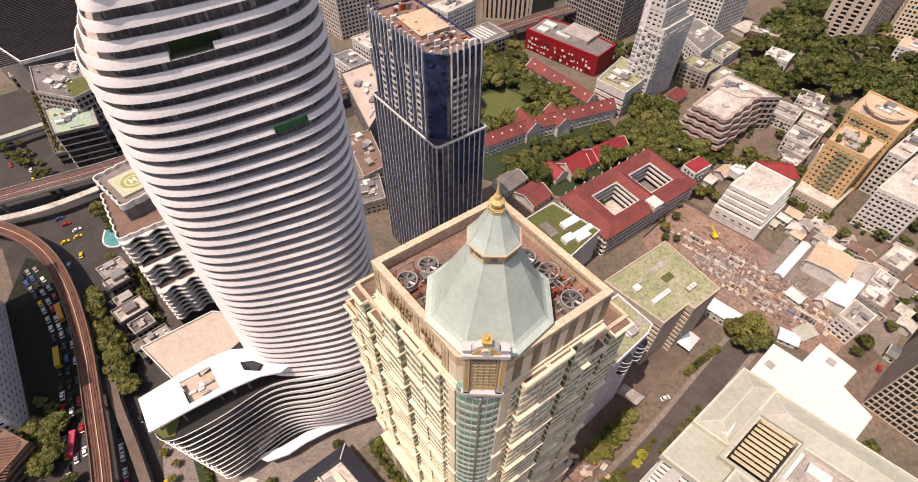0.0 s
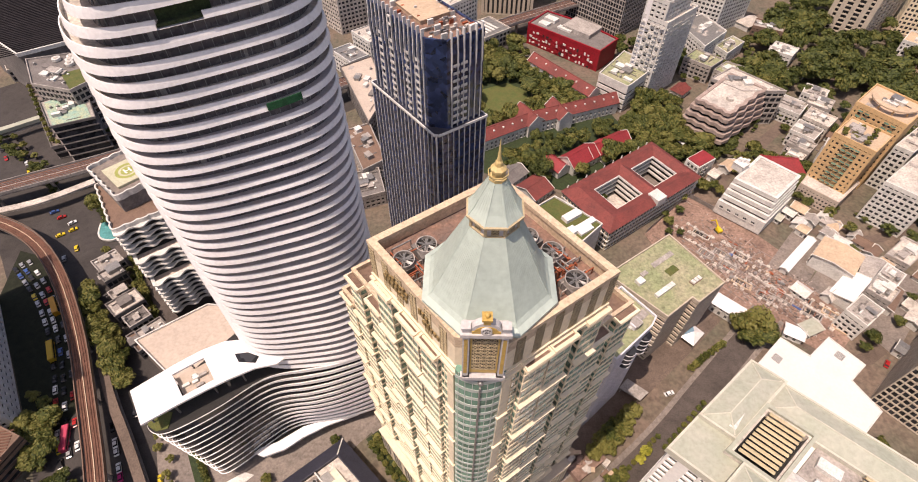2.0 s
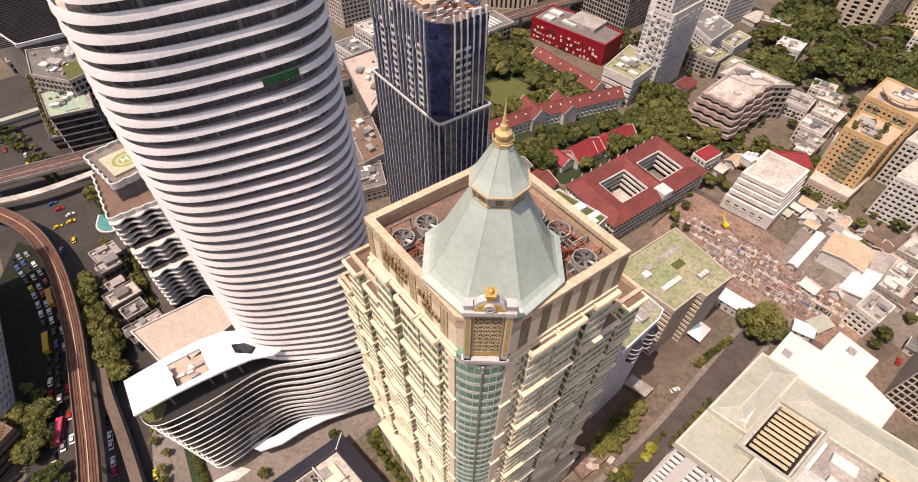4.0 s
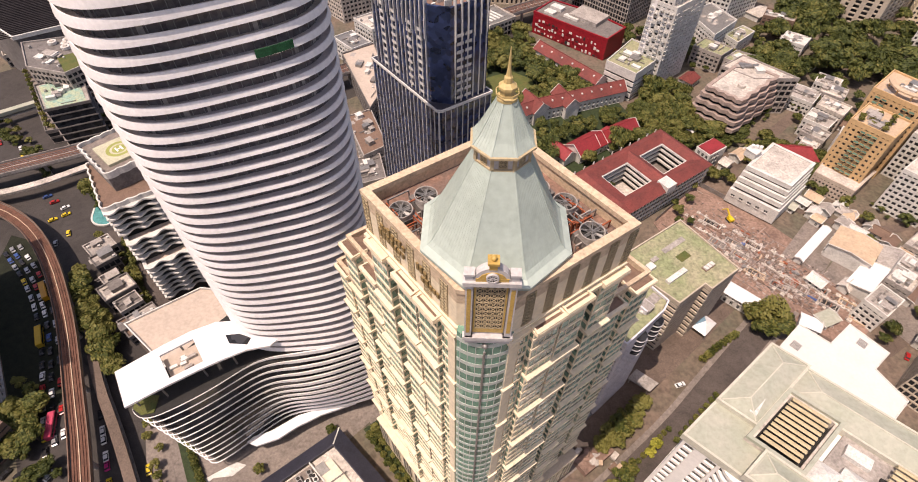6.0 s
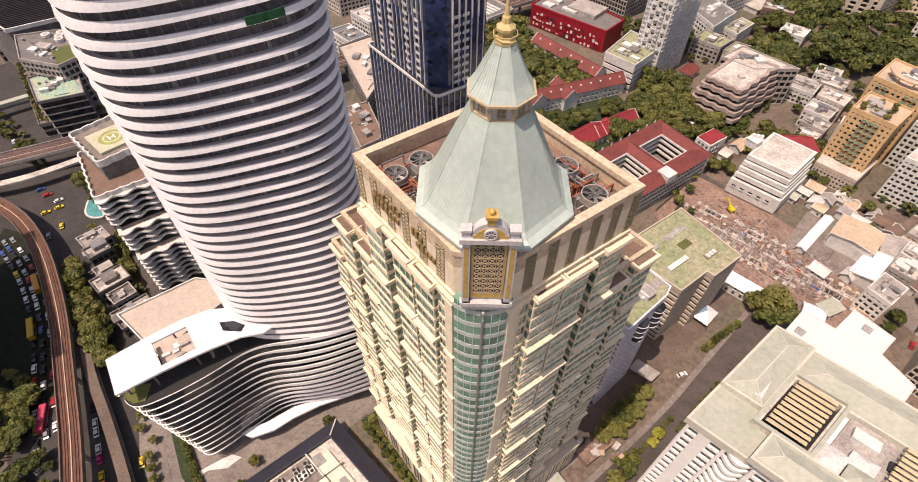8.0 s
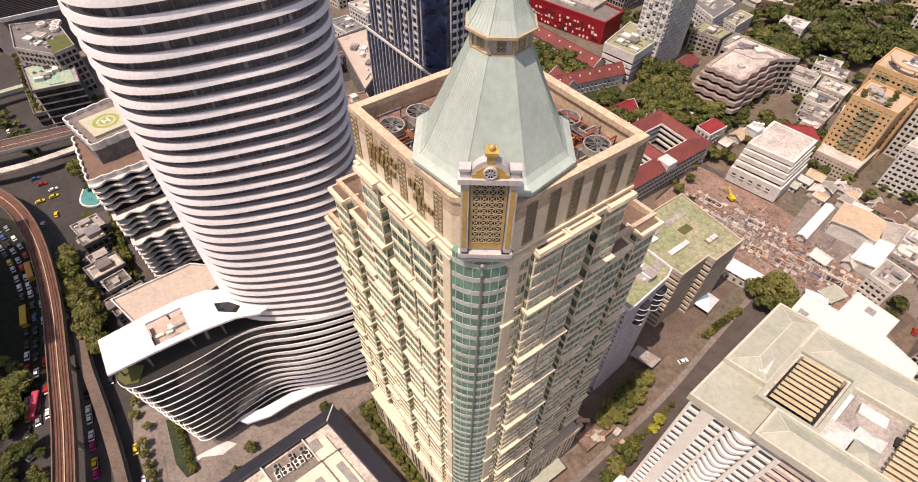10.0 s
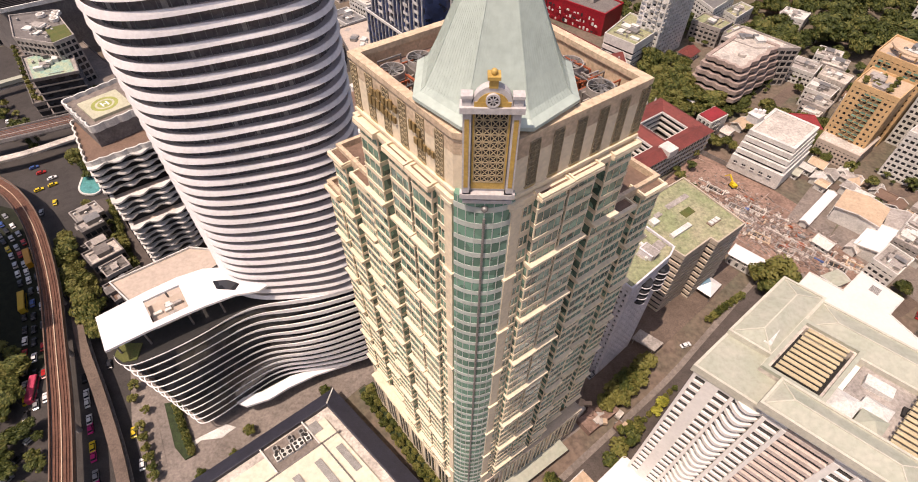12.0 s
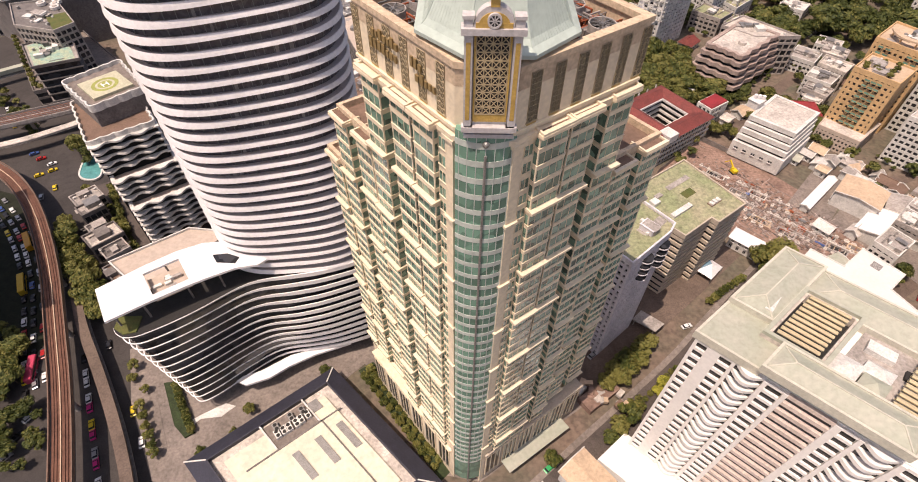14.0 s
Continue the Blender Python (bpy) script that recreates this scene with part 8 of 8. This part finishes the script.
def grove(poly, n, lo=0.8, hi=1.3, gap=5.0, which=(0, 1, 2, 0), avoid=()):
    xs, ys = [p[0] for p in poly], [p[1] for p in poly]
    put, tries = [], 0
    while len(put) < n and tries < n * 30:
        tries += 1
        p = (rng.uniform(min(xs), max(xs)), rng.uniform(min(ys), max(ys)))
        if inside(p, poly) and all(dist(p, q) > gap for q in put) and not any(inside(p, a) for a in avoid):
            put.append(p)
            plant(kinds[which[len(put) % len(which)]], p[0], p[1], rng.uniform(lo, hi))


LAWN = [(10, 285), (24, 292), (44, 308), (44, 326), (30, 336), (8, 325)]
WINGS = [[(0, 252), (46, 275), (106, 298), (102, 314), (40, 292), (-2, 268)], [(44, 356), (86, 305), (96, 314), (54, 362)], [(45, 240), (60, 232), (110, 268), (100, 280), (56, 258)], [(20, 222), (40, 208), (56, 224), (36, 244)]]
grove([(8, 268), (44, 290), (96, 312), (48, 362), (40, 385), (5, 375), (0, 300)], 62, avoid=[LAWN] + WINGS)
grove([(50, 262), (100, 280), (112, 300), (128, 300), (150, 262), (128, 250), (108, 258), (66, 236), (44, 228), (16, 248)], 46, avoid=WINGS)
grove([(112, 298), (150, 252), (160, 258), (134, 286), (150, 316), (132, 322)], 26)
WOOD = []


def far_wood(poly, n, lo, hi, gap, avoid=()):
    xs, ys = [p[0] for p in poly], [p[1] for p in poly]
    put, tries = [], 0
    while len(put) < n and tries < n * 30:
        tries += 1
        p = (rng.uniform(min(xs), max(xs)), rng.uniform(min(ys), max(ys)))
        if inside(p, poly) and all(dist(p, q) > gap for q in put) and not any(inside(p, a) for a in avoid):
            put.append(p)
            WOOD.append((p[0], p[1], rng.uniform(lo, hi), rng.uniform(0, 360), (2, 0, 2, 1)[len(put) % 4]))


far_wood([(190, 330), (240, 335), (300, 300), (360, 330), (420, 420), (330, 470), (260, 440), (215, 370)], 170, 1.0, 1.7, 5.5, [[(284, 418), (316, 394), (358, 430), (330, 456)], [(340, 412), (392, 392), (420, 430), (370, 462)], [(225, 360), (245, 352), (256, 374), (238, 388)]])
far_wood([(300, 245), (430, 300), (430, 420), (360, 330), (290, 290), (262, 290)], 70, 1.0, 1.6, 6.0)
far_wood([(430, 300), (620, 420), (620, 640), (300, 620), (260, 470), (420, 430)], 150, 1.3, 2.2, 9.0)
far_wood([(-20, 470), (250, 480), (300, 640), (-20, 640)], 60, 1.0, 1.8, 9.0)
far_wood([(8, 268), (44, 290), (96, 312), (48, 362), (40, 385), (5, 375), (0, 300)], 70, 0.7, 1.1, 3.5, [LAWN] + WINGS)
far_wood([(50, 262), (100, 280), (112, 300), (128, 300), (150, 262), (128, 250), (108, 258), (66, 236), (44, 228), (16, 248)], 70, 0.5, 1.0, 3.2, WINGS)
far_wood([(112, 298), (150, 252), (160, 258), (134, 286), (150, 316), (132, 322)], 20, 0.5, 0.9, 3.0)
far_wood([(196, 296), (262, 292), (300, 300), (250, 345), (205, 345)], 26, 0.5, 0.9, 6.0)
far_wood([(186, 222), (194, 214), (214, 206), (232, 190), (238, 196), (216, 216), (200, 226)], 12, 0.3, 0.55, 3.5)
far_wood([(186, 116), (205, 126), (262, 168), (256, 182), (206, 140), (176, 128)], 16, 0.35, 0.7, 4.0)
far_wood([(226, 186), (262, 176), (300, 205), (330, 250), (300, 240)], 30, 0.5, 1.1, 5.0, [[(222, 208), (238, 193), (285, 229), (270, 245)]])
far_wood([(52, 205), (60, 199), (110, 240), (104, 250)], 10, 0.4, 0.8, 4.0)
far_wood([(100, 166), (118, 158), (130, 190), (112, 196)], 8, 0.3, 0.6, 4.0)
far_wood([(184, 236), (200, 226), (210, 250), (196, 262)], 12, 0.5, 0.9, 4.0)
far_wood([(-300, 262), (-285, 250), (-236, 214), (-246, 228)], 26, 0.45, 0.8, 3.5)
far_wood([(-258, 262), (-226, 286), (-222, 282), (-252, 258)], 10, 0.3, 0.5, 3.0)
far_wood([(-160, 60), (-147, 57), (-134, 36), (-150, 34)], 9, 0.5, 0.8, 4.0)
far_wood([(150, 246), (205, 298), (200, 304), (146, 254)], 22, 0.35, 0.75, 3.5)
far_wood([(100, 252), (150, 246), (140, 262), (118, 282)], 20, 0.45, 0.9, 3.5)
far_wood([(204, 256), (262, 292), (256, 330), (222, 318), (200, 290)], 24, 0.35, 0.75, 5.0)
far_wood([(150, 338), (210, 345), (225, 395), (160, 398)], 26, 0.5, 1.0, 5.0, [[(156, 350), (176, 336), (190, 350), (170, 366)], [(160, 396), (175, 360), (200, 384), (188, 414)], [(186, 376), (196, 363), (216, 382), (206, 394)], [(174, 338), (188, 324), (207, 338), (188, 352)]])
far_wood([(46, 262), (104, 282), (100, 290), (40, 272)], 18, 0.4, 0.8, 3.5)
far_wood([(112, 352), (160, 352), (164, 396), (120, 400)], 18, 0.5, 1.0, 5.0)
verts, faces = [], []
for x, y, s, a, k in WOOD:
    m = pose(x, y, 0, 0, 0, a) @ Matrix.Diagonal((s, s, s, 1))
    crown = [c for c in kinds[k].children if c.name.startswith("crown")][0].data
    off = len(verts)
    verts += [tuple(m @ v.co) for v in crown.vertices]
    faces += [tuple(off + i for i in pl.vertices) for pl in crown.polygons]
me = bpy.data.meshes.new("far_wood")
me.from_pydata(verts, [], faces)
me.materials.append(M["leaf"])
tagged(new("far_wood", me), "dense far woodland of broad green crowns", "trees", kind="stuff")
grove([(205, 320), (232, 330), (222, 356), (200, 350)], 10)
grove([(168, 236), (196, 250), (206, 240), (190, 262), (176, 262), (160, 250)], 12, 0.7, 1.0)
grove([(142, 226), (150, 222), (142, 236), (134, 230)], 5, 0.7, 1.0, 3)
grove([(118, 196), (128, 214), (134, 226), (128, 222), (108, 202)], 5, 0.5, 0.8, 3)
for x, y, s in ((137, 131, 1.35), (141, 126, 1.1), (133, 126, 1.0), (131, 133, 0.9)):
    plant(kinds[2], x, y, s)
for x, y, s in ((54, 72, 1.1), (57, 76, 1.2), (61, 79.5, 1.25), (65, 83, 1.2), (69, 86.5, 1.2), (73, 90, 1.1), (60, 74, 1.0), (64, 78, 1.0), (68.5, 82, 1.0)):
    plant(kinds[1], x, y, s)
for x, y, s in ((55.5, 56, 1.1), (59.5, 60, 1.2), (63.5, 64, 1.0), (31.5, 44.5, 0.9), (52, 52, 0.9)):
    plant(kinds[1], x, y, s)
plant(bright, 75, 73.5, 0.8)
plant(bright, 72.5, 70.5, 0.7)
for i in range(9):
    plant(bush, 84 + i * 2.6, 76 + i * 2.4, 0.9)
    plant(bush, 104 + i * 2.2, 111.5 + i * 1.6, 1.2)
    plant(bush, 66 + i * 2.0, 66 + i * 1.8, 0.8)
for x, y in ((205, 207), (236, 214), (196, 240), (212, 196), (232, 196), (246, 178), (252, 170), (205, 180), (163, 112), (206, 96), (158, 66), (152, 60), (160, 58), (166, 62)):
    plant(kinds[1], x, y, 1.0)
for x, y in ((204, 231), (208, 227), (212, 223), (206, 234), (215, 226), (210, 231), (219, 229), (222, 233), (216, 236)):
    plant(bush, x, y, 1.1, 40.0)
# avenue and plaza trees
for i in range(22):
    t = i / 21
    plant(kinds[i % 3], -184 + 41 * t + rng.uniform(-2.5, 2.5), 147 - 50 * t + rng.uniform(-2.5, 2.5), rng.uniform(0.8, 1.1))
for x, y in ((-176, 79), (-171, 76), (-166, 73), (-169, 67), (-163, 69), (-173, 71), (-168, 82)):
    plant(kinds[2], x, y, 0.85)
for x, y, k in ((157, 74, 1), (164, 72, 1), (170, 78, 1), (143, 52, 2), (147, 48, 2), (155, 50, 2), (139, 56, 1), (162, 48, 1)):
    plant(kinds[k], x, y, 0.95)
for x, y in ((-113, 60.5), (-110.5, 56.8), (-108, 53.2), (-105.5, 50), (-103.5, 47), (-101.5, 44.2), (-120.5, 71), (-122, 76), (-114, 67), (-74, 60), (-50, 75.3), (-86, 45), (-77, 52)):
    plant(kinds[1], x, y, rng.uniform(0.5, 0.68))
for i in range(14):
    plant(bush, -104 + i * 0.9, 69 - i * 1.25, 1.0)
    plant(bush, -35 + i * 2.1, 74.5 - i * 2.5, rng.uniform(0.8, 1.2))
    plant(bush, -33.5 + i * 2.1, 77 - i * 2.5, rng.uniform(0.8, 1.3))
grove([(-178, 70), (-160, 62), (-150, 30), (-170, 26), (-190, 46)], 12, 0.7, 1.0, 4.5)
grove([(-182, 96), (-166, 84), (-162, 70), (-180, 76)], 5, 0.7, 0.9, 4)
grove([(-212, 205), (-190, 216), (-176, 200), (-192, 188)], 14, 0.7, 1.0, 4.5)
for i in range(12):
    plant(kinds[1], -186 + i * 4.2 + rng.uniform(-1, 1), 172 - i * 5.0 + rng.uniform(-1, 1), rng.uniform(0.45, 0.7))
    plant(bush, -170 + i * 3.4, 160 - i * 4.2, 1.0, 0.5)
for i in range(10):
    plant(kinds[1], -292 + i * 5.5, 262 - i * 4.2 + (i % 2) * 4, rng.uniform(0.55, 0.8))
for i in range(12):
    plant(bush, -296.5 + i * 4.1, 306 - i * 5.1, 1.2, 9.0)
    plant(bush, -247 + i * 2.6, 248.6 + i * 1.2, 1.2, 9.0)

for i in range(26):
    plant(bush, -176 + i * 1.5, 174 - i * 2.1, rng.uniform(0.9, 1.4), 0.5)
    if i % 2:
        plant(kinds[1], -163 + i * 1.45 + rng.uniform(-2, 2), 152 - i * 1.7 + rng.uniform(-2, 2), rng.uniform(0.35, 0.6), 0.5)

# ---- vehicles ----


def make_car(name, label, paint, L=4.5, W=1.8, H=1.45, cat="car"):
    c = thing(name, label, cat)
    bm = bmesh.new()
    prof = [(-L / 2, 0.35), (-L / 2, 0.85), (-L * 0.44, 0.95), (-L * 0.05 - L * 0.25, 0.97), (L * 0.22, 0.95), (L * 0.46, 0.78), (L / 2, 0.6), (L / 2, 0.35)]
    for s0, s1 in ((-W / 2, W / 2),):
        a = [bm.verts.new((x, s0, z)) for x, z in prof]
        b = [bm.verts.new((x, s1, z)) for x, z in prof]
        bm.faces.new(a)
        bm.faces.new(b[::-1])
        for i in range(len(prof)):
            j = (i + 1) % len(prof)
            bm.faces.new((a[i], b[i], b[j], a[j]))
    body = part("body", bm, paint, c)
    bm = bmesh.new()
    a = [(-L * 0.40, -W * 0.46, 0.93), (L * 0.24, -W * 0.46, 0.93), (L * 0.24, W * 0.46, 0.93), (-L * 0.40, W * 0.46, 0.93)]
    b = [(-L * 0.28, -W * 0.38, H - 0.04), (L * 0.08, -W * 0.38, H - 0.04), (L * 0.08, W * 0.38, H - 0.04), (-L * 0.28, W * 0.38, H - 0.04)]
    va, vb = [bm.verts.new(p) for p in a], [bm.verts.new(p) for p in b]
    bm.faces.new(vb)
    for i in range(4):
        bm.faces.new((va[i], va[(i + 1) % 4], vb[(i + 1) % 4], vb[i]))
    part("window_band", bm, "glass", c)
    bm = bmesh.new()
    box(bm, -L * 0.29, -W * 0.39, H - 0.05, L * 0.09, W * 0.39, H + 0.02)
    part("roof", bm, paint, c)
    for x in (-L * 0.3, L * 0.3):
        for y in (-W / 2, W / 2):
            bm = bmesh.new()
            bmesh.ops.create_cone(bm, cap_ends=True, segments=12, radius1=0.32, radius2=0.32, depth=0.22, matrix=Matrix.Translation((x, y, 0.32)) @ Matrix.Rotation(radians(90), 4, 'X'))
            part("wheel", bm, "dark", c)
    return c


def make_bus(name, label, paint):
    c = thing(name, label, "bus")
    bm = bmesh.new()
    box(bm, -5.5, -1.25, 0.4, 5.5, 1.25, 3.1)
    part("body", bm, paint, c)
    bm = bmesh.new()
    box(bm, -5.2, -1.28, 1.5, 5.52, 1.28, 2.5)
    part("window_band", bm, "glass", c)
    bm = bmesh.new()
    box(bm, -5.3, -1.1, 3.1, 5.3, 1.1, 3.25)
    part("roof", bm, paint, c)
    for x in (-3.4, 3.4):
        for y in (-1.25, 1.25):
            bm = bmesh.new()
            bmesh.ops.create_cone(bm, cap_ends=True, segments=12, radius1=0.5, radius2=0.5, depth=0.3, matrix=Matrix.Translation((x, y, 0.5)) @ Matrix.Rotation(radians(90), 4, 'X'))
            part("wheel", bm, "dark", c)
    return c


paints = {"white": mat("white_car_paint", (0.75, 0.75, 0.74), 0.3, 0.05, 0.5, 2, 0), "silver": mat("silver_car_paint", (0.42, 0.42, 0.43), 0.3, 0.05, 0.5, 2, 0, metal=0.5), "black": mat("black_car_paint", (0.02, 0.02, 0.022), 0.25, 0.05, 0.5, 2, 0), "pink": mat("pink_car_paint", (0.55, 0.03, 0.18), 0.3, 0.05, 0.5, 2, 0), "red": mat("red_car_paint", (0.42, 0.02, 0.02), 0.3, 0.05, 0.5, 2, 0), "blue": mat("blue_car_paint", (0.04, 0.09, 0.28), 0.3, 0.05, 0.5, 2, 0), "green": mat("green_car_paint", (0.03, 0.35, 0.12), 0.3, 0.05, 0.5, 2, 0), "yellow": M["yellow"]}
lab = {"white": "white saloon car on the road", "silver": "silver-grey saloon car on the road", "black": "black saloon car on the road", "pink": "bright pink taxi on the road", "red": "dark red car on the road", "blue": "blue car on the road", "green": "green and yellow taxi on the road", "yellow": "yellow taxi on the road"}
cars = {k: make_car("car", lab[k], v) for k, v in paints.items()}
for c in cars.values():
    tagged(c, group="cars on the roads")
placed = set()


def park(col, x, y, rz, z=0.03):
    proto = cars[col]
    m = pose(x, y, z, 0, 0, rz)
    if col not in placed:
        placed.add(col)
        proto.matrix_basis = m
        return proto
    return copy_thing(proto, m)


rng = random.Random(7)
cols = ["white", "black", "silver", "black", "white", "silver", "blue", "black", "silver", "red", "yellow", "white", "pink", "silver"]
QUEUE = [(-226, 164), (-205, 146), (-188, 126), (-175, 106), (-163, 84), (-152, 66)]
QUEUE = [QUEUE[0]] + smooth(QUEUE, 2, False) + [QUEUE[-1]]
for lane in (0.0, 3.3, 6.6):
    acc, nxt = 0.0, rng.uniform(0, 4)
    for a, b in zip(QUEUE, QUEUE[1:]):
        L = dist(a, b)
        e = (Vector(b) - Vector(a)).normalized()
        n = Vector((e.y, -e.x))
        while nxt < acc + L:
            p = Vector(a) + e * (nxt - acc) + n * (lane - 1.0)
            park(rng.choice(cols), p.x, p.y, math.degrees(math.atan2(e.y, e.x)) + 180)
            nxt += rng.uniform(5.6, 8.5) if lane else rng.uniform(7, 14)
        acc += L
for i in range(15):
    t = i / 14
    x, y = -150 + 27 * t, 78 - 45 * t
    if i % 3 != 1:
        park(rng.choice(["white", "pink", "yellow", "white", "black", "silver"]), x + 6.5, y + 1.5, 120)
for col, x, y, rz in (("yellow", -115.8, 59.2, 117), ("white", -108.1, 48.3, 116), ("silver", -132.8, 72.7, 117), ("black", -136.8, 85.6, 120), ("green", 30.9, 42.8, 40), ("white", 27, 36.5, 38), ("silver", 51.5, 85.5, 40), ("red", 194.1, 115.9, 50), ("white", 91.5, 99.5, 20), ("yellow", -213, 187, 40), ("yellow", -218, 183, 40), ("white", -222, 172, 90), ("yellow", -205, 174, 120), ("white", -216, 192, 45), ("red", -224, 196, 35), ("blue", -230, 200, 40), ("silver", -208, 167, 120), ("white", -178, 118, 120), ("white", -152, 102, 122), ("yellow", -262, 232, 128), ("yellow", -277, 250, 128), ("white", -268, 240, 128), ("red", -283, 244, 308), ("silver", -300, 268, 308), ("black", -290, 252, 308), ("yellow", -255, 224, 128), ("white", -310, 262, 308)):
    park(col, x, y, rz)
for i in range(12):
    park(rng.choice(["white", "silver", "white", "black"]), -168 + (i % 4) * 5.5, 56 - (i // 4) * 7, 60 + rng.uniform(-8, 8))
for i in range(8):
    park(rng.choice(["white", "silver", "black"]), 122 + i * 3.4, 292 - i * 5.0, -52)
b1 = make_bus("bus", "orange city bus in the traffic queue", mat("orange_bus_paint", (0.62, 0.30, 0.02), 0.4, 0.1, 0.5, 2, 0))
b1.matrix_basis = pose(-197, 137, 0.03, 0, 0, 128)
b2 = make_bus("bus", "pink city bus at the kerb", mat("pink_bus_paint", (0.55, 0.06, 0.12), 0.4, 0.1, 0.5, 2, 0))
b2.matrix_basis = pose(-160, 74, 0.03, 0, 0, 110)
b3 = make_bus("bus", "yellow-orange bus waiting in the queue", mat("amber_bus_paint", (0.60, 0.38, 0.03), 0.4, 0.1, 0.5, 2, 0))
b3.matrix_basis = pose(-186, 113, 0.03, 0, 0, 122)
